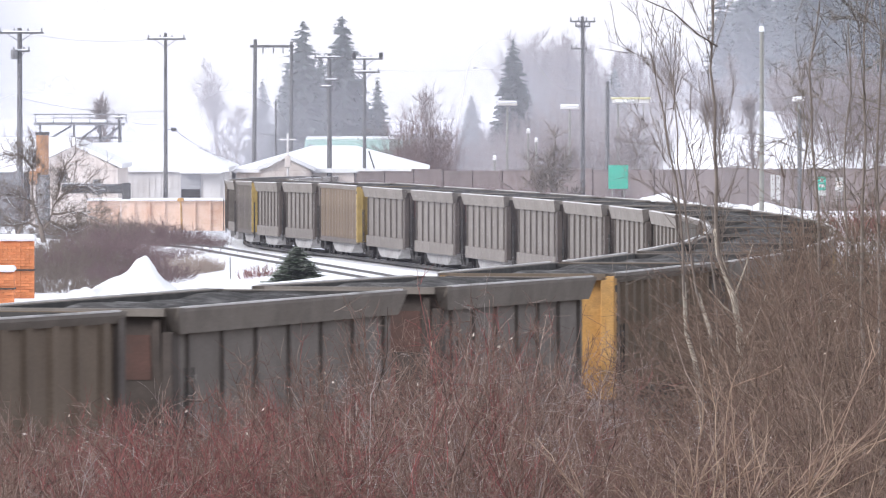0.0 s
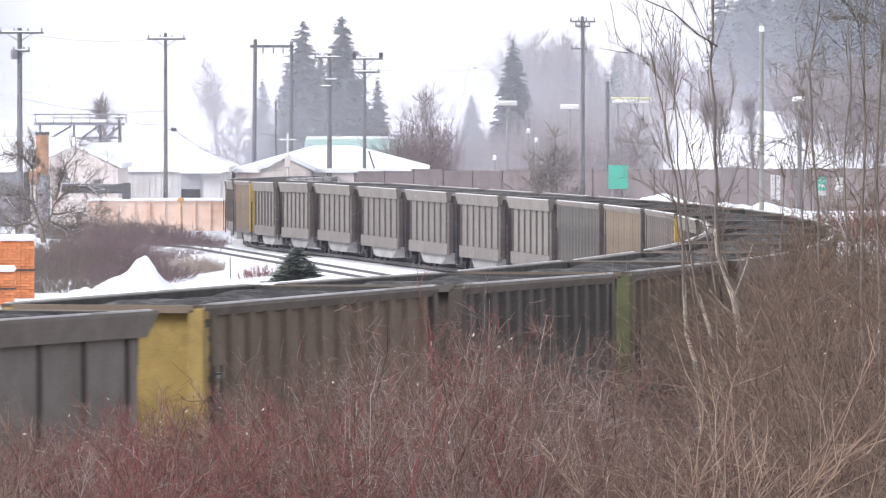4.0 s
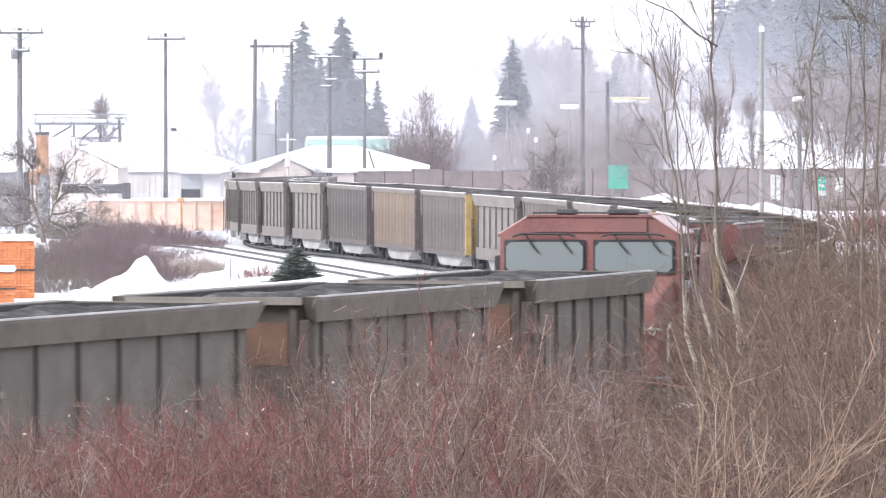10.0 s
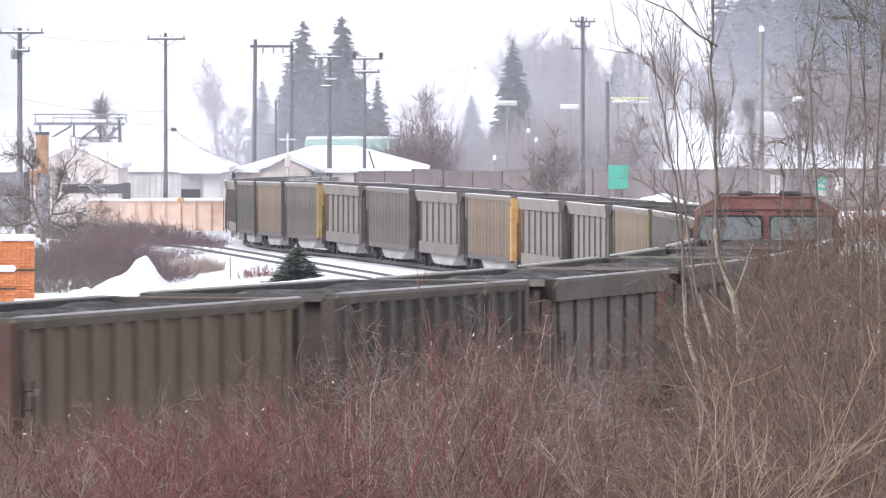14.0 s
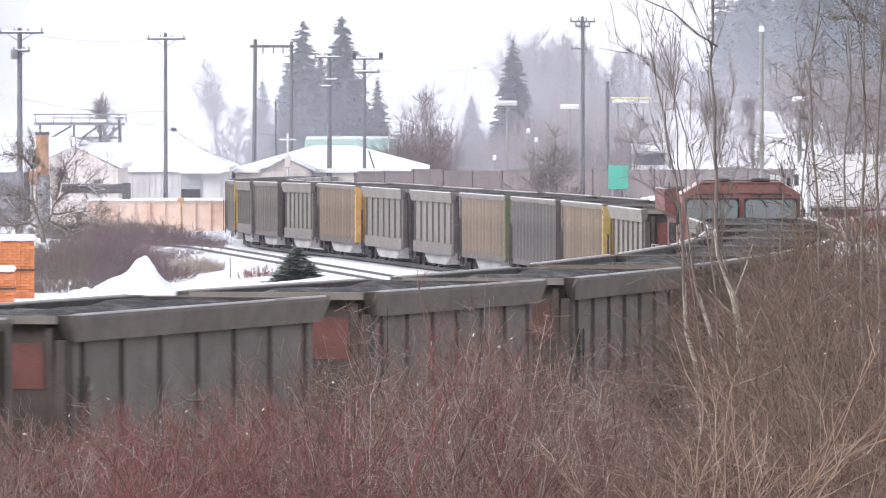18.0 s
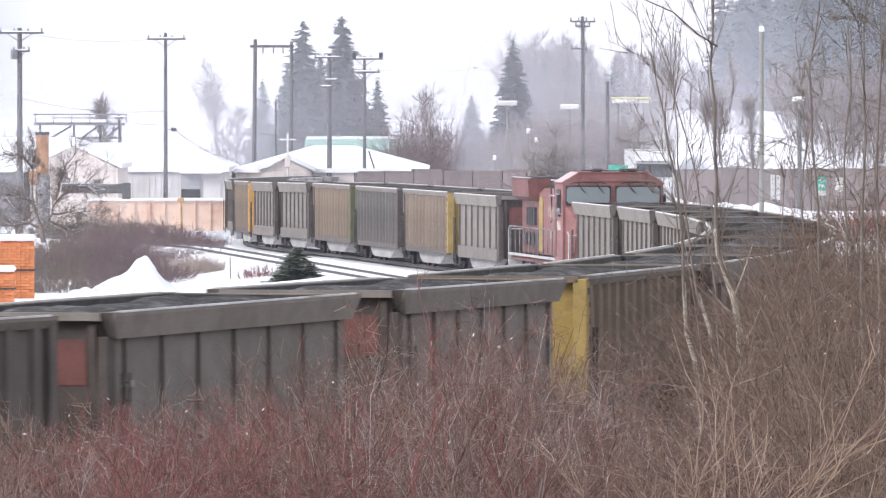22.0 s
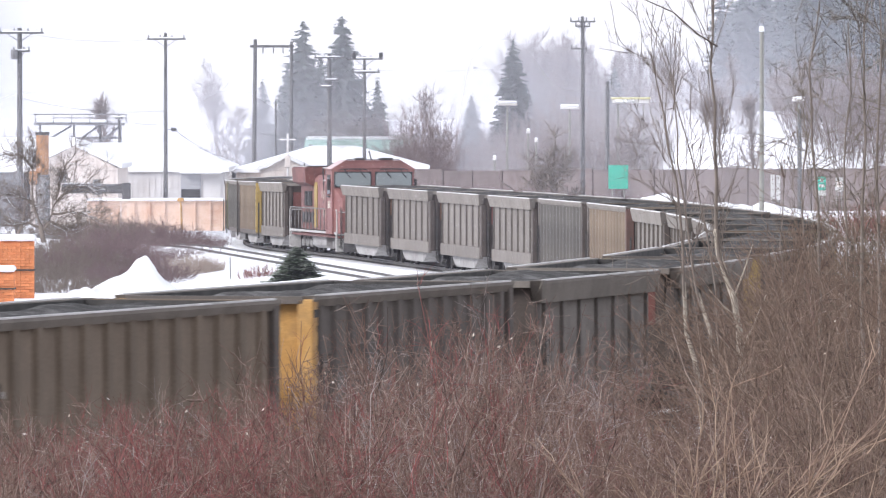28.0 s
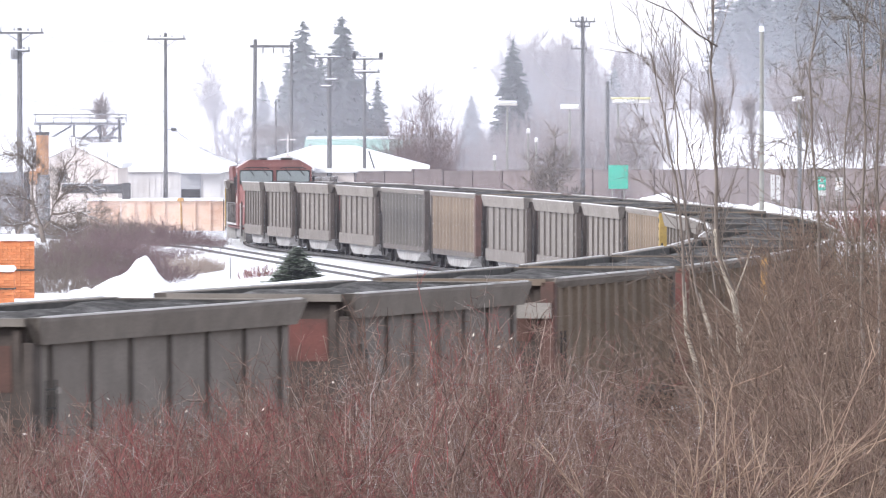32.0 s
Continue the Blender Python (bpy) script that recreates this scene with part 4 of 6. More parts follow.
    text_mesh("8616", 0.5, "road_number", LETTER, lo, Matrix.Translation((-7.35, 1.885, 2.62)) @ Euler((radians(90), 0, radians(180))).to_matrix().to_4x4())
    for y in (-0.22, 0.22):
        part("headlight", tubed([(-9.62, y, 2.62), (-9.4, y, 2.62)], 0.12, 10), PALE, nose, "round headlight")
    part("plow", prism(bmesh.new(), [(-10.0, 0.5), (-9.8, 1.1), (-9.6, 1.1), (-9.65, 0.5)], "y", -1.5, 1.5), SOOT, lo)
    part("pilot", prism(bmesh.new(), [(10.35, 0.5), (10.3, 1.1), (10.1, 1.1), (10.1, 0.5)], "y", -1.5, 1.5), SOOT, lo)
    part("fuel_tank", prism(bmesh.new(), [(-1.5, 0.72), (-1.3, 0.58), (1.3, 0.58), (1.5, 0.72), (1.5, 1.1), (-1.5, 1.1)], "x", -2.9, 2.7), BELLY, lo, "frosted pale fuel tank")
    for x0 in (-6.6, 6.4):
        bm = bmesh.new()
        for sy in (-1, 1):
            box(bm, -2.3, 2.3, sy * 1.1, sy * 1.28, 0.45, 0.82, 0.04)
            for dx in (-1.85, 0, 1.85):
                box(bm, dx - 0.25, dx + 0.25, sy * 1.25, sy * 1.4, 0.3, 0.68, 0.05)
            for dx in (-0.95, 0.95):
                tube(bm, [(dx, sy * 1.33, 0.4), (dx, sy * 1.33, 0.85)], 0.12, 8)
        box(bm, -0.6, 0.6, -1.1, 1.1, 0.6, 1.1)
        bg = part("bogie", bm, GREYGEAR, lo, "frosted grey three-axle bogie")
        bg.location.x = x0
        for dx in (-1.85, 0, 1.85):
            part("wheelset", cached("wheelset", wheel_make), IRON, bg).location = (dx, 0, 0.5)
    for sx, xo in ((-1, 0.45), (1, 0.0)):
        for sd in (-1, 1):
            st = bmesh.new()
            for i in range(4):
                box(st, sx * (9.6 - xo), sx * (10.1 - xo), sd * 1.3, sd * 1.8, 0.55 + 0.24 * i, 0.6 + 0.24 * i)
            box(st, sx * (9.58 - xo), sx * (9.62 - xo), sd * 1.3, sd * 1.8, 0.52, 1.3)
            part("steps", st, PALE, lo, "pale edged boarding steps")
            part("grab_iron", tubed([(sx * (10.05 - xo), sd * 1.78, 0.5), (sx * (10.05 - xo), sd * 1.78, 2.3), (sx * (9.7 - xo), sd * 1.78, 2.42)], 0.03, 6), PALE, lo)
        er = bmesh.new()
        tube(er, [(sx * (10.08 - xo), -1.7, 2.3), (sx * (10.08 - xo), -0.5, 2.3)], 0.025, 6)
        tube(er, [(sx * (10.08 - xo), 0.5, 2.3), (sx * (10.08 - xo), 1.7, 2.3)], 0.025, 6)
        part("end_rail", er, PALE, lo)
        c = part("coupler", cached("coupler_f", coupler_make), IRON, lo)
        c.location.x = sx * (2.6 - xo)
        c.rotation_euler.z = 0 if sx > 0 else math.pi
    # end hood ladder rungs
    part("hood_end", boxed(10.0, 10.06, -1.1, 1.1, 1.5, 3.1, 0.01), DKRED, lo)
    for ob in lo.children:
        if not ob.name.startswith("bogie"):
            ob.matrix_basis = Matrix.Translation((0, 0, -0.29)) @ ob.matrix_basis
    return lo


LOCO = build_locomotive()
TRAIN.append((LOCO, -8.30 * SPEED - 0.65, 13.0))


def row_times():
    return [i * 0.8 for i in range(41)]


def move_train():
    for ob, s0, wb in TRAIN:
        walk(ob, [(t, ride(s0 + SPEED * t, wb)) for t in row_times()])


# ---- yard buildings ----
def gable_shed(name, label, x0, x1, y0, y1, z0, eave, ridge, wall_mat, roof_mat, hip=0.0, along="x", over=0.25, m=None):
    """A shed with thick roof slabs under snow. along: the ridge's direction."""
    sh = thing(name, label, "building")
    t = 0.2
    part("wall", boxed(x0, x1, y0, y0 + t, z0, eave), wall_mat, sh)
    part("wall", boxed(x0, x1, y1 - t, y1, z0, eave), wall_mat, sh)
    part("wall", boxed(x0, x0 + t, y0 + t, y1 - t, z0, eave), wall_mat, sh)
    part("wall", boxed(x1 - t, x1, y0 + t, y1 - t, z0, eave), wall_mat, sh)
    if along == "x":
        ym = (y0 + y1) / 2
        ridge_pts = ((x0 + hip, ym), (x1 - hip, ym))
        corners = [(x0 - over, y0 - over), (x1 + over, y0 - over), (x1 + over, y1 + over), (x0 - over, y1 + over)]
    else:
        xm = (x0 + x1) / 2
        ridge_pts = ((xm, y0 + hip), (xm, y1 - hip))
        corners = [(x0 - over, y0 - over), (x1 + over, y0 - over), (x1 + over, y1 + over), (x0 - over, y1 + over)]
    bm = bmesh.new()
    for dz in (0.0, 0.28):
        c = [bm.verts.new((x, y, eave - 0.05 + dz)) for x, y in corners]
        e = over if hip == 0 else 0
        if along == "x":
            r = [bm.verts.new((ridge_pts[0][0] - e, ridge_pts[0][1], ridge + dz)), bm.verts.new((ridge_pts[1][0] + e, ridge_pts[1][1], ridge + dz))]
            fs = [(c[0], c[1], r[1], r[0]), (c[2], c[3], r[0], r[1]), (c[1], c[2], r[1]), (c[3], c[0], r[0])]
        else:
            r = [bm.verts.new((ridge_pts[0][0], ridge_pts[0][1] - e, ridge + dz)), bm.verts.new((ridge_pts[1][0], ridge_pts[1][1] + e, ridge + dz))]
            fs = [(c[1], c[2], r[1], r[0]), (c[3], c[0], r[0], r[1]), (c[0], c[1], r[0]), (c[2], c[3], r[1])]
        for f in fs if hip else fs[:2]:
            bm.faces.new(f)
        if dz == 0.0:
            low = c + r
        else:
            top = c + r
    order = [0, 1, 2, 3]
    for a, b in zip(order, order[1:] + order[:1]):
        if not hip and ((along == "x" and a % 2 == 1) or (along == "y" and a % 2 == 0)):
            apex = 5 if ((along == "x" and a == 1) or (along == "y" and a == 2)) else 4
            bm.faces.new((low[a], low[apex], top[apex], top[a]))
            bm.faces.new((low[apex], low[b], top[b], top[apex]))
        else:
            bm.faces.new((low[a], low[b], top[b], top[a]))
    bmesh.ops.recalc_face_normals(bm, faces=bm.faces[:])
    part("roof", bm, roof_mat, sh, "snow-covered roof" if roof_mat == SNOW else "")
    if not hip:
        if along == "y":
            for ya, yb in ((y0, y0 + t), (y1 - t, y1)):
                part("gable", prism(bmesh.new(), [(x0, eave - 0.02), (x1, eave - 0.02), ((x0 + x1) / 2, ridge)], "y", ya, yb), wall_mat, sh)
        else:
            for xa, xb in ((x0, x0 + t), (x1 - t, x1)):
                part("gable", prism(bmesh.new(), [(y0, eave - 0.02), (y1, eave - 0.02), ((y0 + y1) / 2, ridge)], "x", xa, xb), wall_mat, sh)
    return sh


def facade(sh, x0, x1, y, z0, z1, step_x, mat, name="cladding_board"):
    n = max(2, int((x1 - x0) / step_x))
    w = (x1 - x0) / n
    for i in range(n):
        part(name, boxed(x0 + i * w + 0.02, x0 + (i + 1) * w - 0.02, y - 0.05, y - 0.005, z0, z1), mat, sh)


shed = gable_shed("long_shed", "long low pale shed under a snow-covered roof", -34.0, -14.5, 620, 652, -0.4, 2.95, 4.5, SHEDWALL, SNOW, hip=3.2)
facade(shed, -22.2, -17.2, 620, 0.6, 2.8, 0.36, SHEDWALL)
part("roller_door", boxed(-17.45, -16.1, 619.9, 619.97, 0.2, 2.75), ROLLER, shed, "pale grey roller door")
part("dark_opening", boxed(-17.4, -16.15, 619.86, 619.9, 1.2, 1.75), BLACKPL, shed, "dark opening under the roller door")
part("wide_door", boxed(-15.95, -14.8, 619.9, 619.97, 0.2, 2.5), SHEDWALL, shed, "pale wide door")
part("door_hood", boxed(-17.5, -14.7, 619.2, 619.97, 2.78, 2.92, 0.03), SNOW, shed, "snow-topped hood over the doors")
part("window", boxed(-24.2, -23.5, 619.9, 619.96, 1.4, 2.3), BLACKPL, shed, "dark window")
part("window", boxed(-22.9, -22.35, 619.9, 619.96, 1.3, 2.2), BLACKPL, shed, "dark window")
gab = gable_shed("gabled_shed", "pinkish boarded shed with a snowy gable roof", -26.4, -20.8, 596, 616, -0.4, 3.35, 4.75, PINKWALL, SNOW, along="y")
facade(gab, -26.2, -21.0, 596, 0.5, 3.2, 0.5, PINKWALL)
part("window", boxed(-24.6, -24.1, 595.88, 595.94, 2.4, 3.1), GREYGEAR, gab)
part("window", boxed(-22.4, -21.9, 595.88, 595.94, 1.6, 2.6), GREYGEAR, gab)
part("beam_brace", boxed(-26.3, -20.9, 595.86, 595.93, 3.2, 3.34), PINKWALL, gab)
gable_shed("side_shed", "grey shed with a snow-covered roof at the yard's edge", -36.0, -26.9, 598, 625, -0.4, 3.1, 4.5, STEEL, SNOW)
gable_shed("rear_shed", "pale shed under a snowy hipped roof behind the yard", -35.5, -24.4, 656, 676, -0.4, 3.6, 4.75, SHEDWALL, SNOW, hip=1.9)
hs = gable_shed("hipped_store", "broad pale store under a snowy hipped roof", -14.2, -1.2, 640, 675, -2.0, 2.75, 4.2, PINKWALL, SNOW, hip=5.0)
facade(hs, -13.8, -1.6, 640, 0.5, 2.65, 0.6, PINKWALL)
gd = gable_shed("porch_gable", "small pinkish gable with a snowy roof", -12.4, -9.0, 634, 640, -2.0, 2.9, 3.75, PINKWALL, SNOW, along="y")
facade(gd, -12.3, -9.1, 634, 0.5, 2.8, 0.5, PINKWALL)
gr = gable_shed("green_roofed_hall", "distant hall with a green roof edged in snow", -11.0, -2.8, 756, 775, -2.0, 3.4, 4.3, SHEDWALL, GREENROOF, over=0.3)
part("ridge_snow", boxed(-11.2, -2.6, 764.0, 767.0, 4.42, 4.72, 0.08), SNOW, gr, "snow along the ridge")
part("dormer", prism(bmesh.new(), [(-11.6, 3.4), (-9.9, 3.4), (-10.75, 4.15)], "y", 754.5, 757), STEEL, gr, "dark gable end")

# bin wall: peach panels capped with snow
bw = thing("bin_wall", "low peach-coloured bin wall capped with snow", "wall")
for i in range(9):
    x = -21.9 + i * 0.94
    part("panel", boxed(x + 0.01, x + 0.92, 575, 575.2, -0.4, 1.42 + 0.03 * (i % 2)), PEACH, bw)
    part("post", boxed(x - 0.05, x + 0.05, 574.9, 575.25, -0.4, 1.46), PEACH, bw)
part("snow_cap", boxed(-22.0, -13.4, 574.75, 575.5, 1.44, 1.62, 0.07), SNOW, bw, "snow cap on the wall")
cv = thing("conveyor_trough", "dark steel conveyor trough above the bins", "conveyor")
part("trough", boxed(-22.9, -19.2, 560, 561, 2.05, 2.6, 0.04), SOOT, cv)
part("side_rail", boxed(-22.9, -19.7, 559.9, 559.98, 2.5, 2.62), STEEL, cv)
part("chute", boxed(-19.3, -18.8, 559.95, 561, 1.7, 2.68, 0.04), SOOT, cv)
part("leg", boxed(-21.9, -21.84, 560.3, 560.4, -0.4, 2.3), PINKWALL, cv, "thin pale leg")
part("leg", boxed(-19.4, -19.34, 560.3, 560.4, -0.4, 1.8), PINKWALL, cv, "thin pale leg")
part("snow_cap", boxed(-22.8, -21.0, 560.1, 561.0, 2.61, 2.68, 0.03), SNOW, cv)

yp = thing("yard_post", "yellow-orange steel post with a bent head beside the wall", "post")
part("shaft", tubed([(-15.95, 570, -0.4), (-16.05, 570, 1.5)], 0.06, 8), ORANGE, yp)
part("head", boxed(-16.25, -15.85, 569.85, 570.15, 1.45, 1.68, 0.05), ORANGE, yp)
st = thing("rusty_stack", "rusty orange steel stack with a dark rim", "chimney")
part("pipe", tubed([(-24.07, 560, 3.2), (-24.07, 560, 5.6)], 0.38, 18), RUST, st)
part("rim", tubed([(-24.07, 560, 5.55), (-24.07, 560, 5.75)], 0.43, 18), SOOT, st)
part("base_drum", tubed([(-24.05, 560, -0.4), (-24.05, 560, 3.2)], 0.46, 18, 0.42), GREYGEAR, st, "pale grey base drum")
part("side_box", boxed(-24.85, -24.35, 559.6, 560.2, 2.6, 3.4, 0.05), RUST, st)

gan = thing("steel_gantry", "snow-topped steel loading gantry", "gantry")
for x in (-31.2, -28.6, -26.6, -25.0):
    part("leg", boxed(x, x + 0.16, 720, 720.2, -0.4, 6.0), STEEL, gan)
part("deck", boxed(-31.6, -24.6, 719.4, 721, 5.75, 5.95), STEEL, gan)
part("snow_cap", boxed(-31.4, -26.0, 719.4, 721, 5.95, 6.2, 0.08), SNOW, gan)
part("upper_rail", boxed(-31.6, -24.4, 719.4, 719.5, 6.55, 6.64), STEEL, gan)
part("mid_rail", boxed(-30.0, -24.4, 719.4, 719.5, 6.3, 6.36), STEEL, gan)
for i in range(6):
    x = -31.5 + i * 1.4
    part("rail_post", boxed(x, x + 0.07, 719.4, 719.5, 5.95, 6.6), STEEL, gan)
for xa, xb in ((-30.9, -28.7), (-28.4, -26.6), (-26.5, -25.0)):
    part("brace", tubed([(xa, 720.1, 4.4), (xb, 720.1, 5.7)], 0.08, 6), STEEL, gan)
part("lower_beam", boxed(-28.6, -24.8, 720, 720.2, 4.7, 4.85), STEEL, gan)


# ---- poles, lamps and wires ----
def utility_pole(x, y, top, r=0.16, arms=((0.15, 1.6, 0.0),), label="weathered wooden utility pole with crossarms", lean=0.0, snow=True, mat=POLE, insul=True):
    z0 = float(height(np.array(x), np.array(y))) - 0.1
    p = thing("utility_pole", label, "utility pole", "poles along the yard")
    part("shaft", tubed([(x + lean, y, z0), (x, y, top)], r, 10, r * 0.7), mat, p)
    for down, half, off in arms:
        z = top - down
        part("crossarm", boxed(x + off - half, x + off + half, y - 0.14, y - 0.02, z - 0.11, z), mat, p)
        if snow:
            part("snow_cap", boxed(x + off - half * 0.85, x + off + half * 0.7, y - 0.15, y - 0.01, z, z + 0.07, 0.02), SNOW, p)
        for k in range(4):
            if insul:
                xx = x + off - half * 0.92 + k * half * 0.61
                part("insulator", tubed([(xx, y - 0.08, z), (xx, y - 0.08, z + 0.22)], 0.05, 6), STEEL, p)
        part("arm_brace", tubed([(x, y - 0.1, z - 0.6), (x + half * 0.55, y - 0.1, z - 0.1)], 0.025, 5), mat, p)
        part("arm_brace", tubed([(x, y - 0.1, z - 0.6), (x - half * 0.55, y - 0.1, z - 0.1)], 0.025, 5), mat, p)
    return p


p1 = utility_pole(-25.43, 560, 12.0, 0.2, ((0.25, 1.35, 0.1), (1.35, 0.5, 0.1)))
part("transformer", tubed([(-25.75, 559.8, 10.1), (-25.75, 559.8, 10.7)], 0.22, 10), STEEL, p1, "grey transformer can")
utility_pole(-17.86, 600, 12.0, 0.15, ((0.35, 1.25, 0.05),))
utility_pole(-7.8, 640, 10.85, 0.2, ((0.2, 1.05, 0.0), (1.75, 0.5, 0.15), (2.2, 0.45, -0.2)))
p4 = utility_pole(-5.39, 640, 10.7, 0.15, ((0.15, 1.15, 0.1), (1.05, 0.95, 0.1)))
for xx in (-6.1, -4.25):
    part("switch_gear", boxed(xx - 0.14, xx + 0.14, 639.8, 640.1, 10.55, 10.95, 0.04), BLACKPL, p4, "black switch gear")
part("guy_stay", tubed([(-5.1, 640, 4.2), (-4.5, 640, 2.3)], 0.06, 6), POLE, p4)
utility_pole(9.29, 620, 13.25, 0.17, ((0.3, 0.85, 0.0), (0.62, 0.5, 0.0), (2.1, 0.55, -0.25)), snow=False)
utility_pole(11.29, 640, 8.95, 0.17, (), "bare wooden pole with no arms", insul=False)
utility_pole(-12.56, 700, 7.6, 0.1, (), "thin bare wooden pole", insul=False)
utility_pole(21.43, 560, 7.1, 0.15, (), "bare wooden pole beside the road", insul=False)
utility_pole(-24.5, 705, 6.6, 0.1, ((0.2, 0.3, 0.0),), "thin pole behind the gantry", insul=False)
hp = thing("h_frame_pole", "tall two-legged wooden power pole with one beam", "utility pole")
part("leg", tubed([(-14.65, 720, -3), (-14.5, 720, 12.4)], 0.2, 10, 0.14), POLE, hp)
part("leg", tubed([(-11.75, 720, -3), (-11.7, 720, 12.2)], 0.17, 10, 0.13), POLE, hp)
part("beam", boxed(-14.9, -11.5, 719.85, 720.0, 11.75, 11.95), POLE, hp)
for xx in (-13.9, -13.1, -12.35):
    part("insulator", tubed([(xx, 719.9, 11.75), (xx, 719.9, 11.3)], 0.06, 6), STEEL, hp)
# slim crossed post on the store's roof
cp_ = thing("service_mast", "pale service mast with crossed arms", "mast")
part("shaft", tubed([(-10.55, 633, -2), (-10.55, 633, 5.4)], 0.07, 8), SHEDWALL, cp_)
part("crossarm", boxed(-11.1, -10.0, 632.9, 633.0, 4.95, 5.05), SHEDWALL, cp_)
part("fitting", boxed(-10.75, -10.35, 632.85, 633.05, 3.1, 3.9, 0.04), PINKWALL, cp_)

# tall grey lamp standard near the line
ls = thing("lamp_standard", "tall grey lamp standard with a snow-capped globe", "street lamp")
part("shaft", tubed([(16.07, 470, -0.4), (16.07, 470, 11.1)], 0.13, 12, 0.10), GREYPOLE, ls)
part("globe", tubed([(16.07, 470, 11.1), (16.07, 470, 11.25), (16.07, 470, 11.38)], 0.15, 10, 0.1), SNOW, ls, "white snow-capped lamp head")


def road_lamp(x, y, z, w, label, glow=LAMPGLOW):
    z0 = float(height(np.array(x), np.array(y))) - 0.1
    o = thing("road_lamp", label, "street lamp", "lamps along the road")
    part("post", tubed([(x, y, z0), (x, y, z)], 0.07, 8), GREYPOLE, o)
    part("head", boxed(x - w / 2, x + w / 2, y - 0.2, y + 0.2, z, z + 0.16, 0.04), SHEDWALL, o, "pale lamp head")
    part("snow_cap", boxed(x - w / 2, x + w / 2, y - 0.22, y + 0.22, z + 0.16, z + 0.34, 0.07), SNOW, o)
    return o


road_lamp(4.42, 640, 7.3, 1.35, "snow-capped twin road lamp on a thin post")
road_lamp(8.83, 650, 7.05, 1.3, "snow-dusted lamp arms on a pale post")
road_lamp(5.86, 640, 5.4, 0.28, "small round lamp on a thin post")
road_lamp(6.6, 660, 4.7, 0.25, "small round lamp on a thin post")
road_lamp(3.6, 650, 3.5, 0.25, "small round lamp on a thin post")
road_lamp(24.4, 640, 7.6, 0.9, "snow-dusted lamp arms on a pale post")
cn = thing("sign_canopy", "snow-covered canopy sign with a yellow rim", "canopy")
for xx in (13.1, 15.0):
    part("post", boxed(xx, xx + 0.12, 700, 700.15, -0.4, 7.4), GREYPOLE, cn)
part("board", boxed(12.7, 15.5, 699.8, 700.2, 7.45, 7.75, 0.03), SHEDWALL, cn)
part("rim", boxed(12.6, 15.6, 699.7, 700.3, 7.75, 7.9, 0.03), SIGNYEL, cn, "yellow rim")
part("snow_cap", boxed(12.9, 14.4, 699.7, 700.3, 7.5, 7.74, 0.05), SNOW, cn)


def cable(points, r, sag):
    a, b = Vector(points[0]), Vector(points[1])
    pts = [a.lerp(b, i / 12) - Vector((0, 0, sag * 4 * (i / 12) * (1 - i / 12))) for i in range(13)]
    c = part("overhead_cable", tubed(pts, r, 4), WIRE)
    tagged(c, "thin black overhead cable strung between poles", "cable", "overhead cables")


cable([(-36, 540, 11.6), (-25.4, 560, 11.75)], 0.012, 0.3)
cable([(-25.4, 560, 7.8), (-17.86, 600, 7.0)], 0.012, 0.4)
cable([(-17.86, 600, 6.2), (-14.3, 620, 3.6)], 0.015, 0.2)
cable([(-24.5, 705, 6.4), (-17.86, 600, 6.2)], 0.012, 0.3)
cable([(-13.5, 690, 5.2), (-5.4, 640, 5.4)], 0.014, 0.3)
cable([(-5.4, 640, 5.4), (4.4, 640, 5.6)], 0.012, 0.3)
cable([(-25.4, 560, 11.75), (-17.86, 600, 11.7)], 0.01, 0.4)
cable([(-7.8, 640, 9.9), (9.29, 620, 10.2)], 0.006, 0.4)
lampb = thing("yard_floodlight", "small dark floodlight on a short arm", "lamp")
part("arm", tubed([(-17.9, 599.8, 5.75), (-17.45, 599.8, 5.8)], 0.03, 6), STEEL, lampb)
part("lamp_body", boxed(-17.5, -17.15, 599.65, 599.95, 5.65, 5.9, 0.04), BLACKPL, lampb)
mk = thing("cable_marker", "small dark marker hanging on a thin overhead cable", "marker")
part("vane", prism(bmesh.new(), [(1.99, 9.78), (2.2, 9.82), (2.33, 9.92), (2.15, 9.9)], "y", 629.9, 630.0), BLACKPL, mk)

# ---- fence, signs and road ----
fence = thing("road_fence", "long brown board fence beside the snowy road", "fence")
fx = np.linspace(-6.0, 40.0, 24)
for i in range(23):
    xa, xb = float(fx[i]), float(fx[i + 1])
    ya = 640 - 1.1 * (xa + 6)
    yb = 640 - 1.1 * (xb + 6)
    z0 = float(height(np.array(xa), np.array(ya)))
    top = 2.72 + 0.014 * (xa + 6) + (0.12 if i % 5 == 2 else 0.0)
    ang = math.atan2(yb - ya, xb - xa)
    ln = math.hypot(xb - xa, yb - ya)
    pan = part("panel", boxed(0.05, ln - 0.05, -0.04, 0.04, z0 - 0.4, top), FENCE, fence)
    pan.matrix_basis = Matrix.Translation((xa, ya, 0)) @ Matrix.Rotation(ang, 4, "Z")
    po = part("post", boxed(-0.09, 0.09, -0.12, 0.06, z0 - 0.4, top + 0.1), FENCE, fence)
    po.matrix_basis = pan.matrix_basis.copy()
    cp2 = part("cap_rail", boxed(0.0, ln, -0.08, 0.08, top, top + 0.08), FENCE, fence)
    cp2.matrix_basis = pan.matrix_basis.copy()


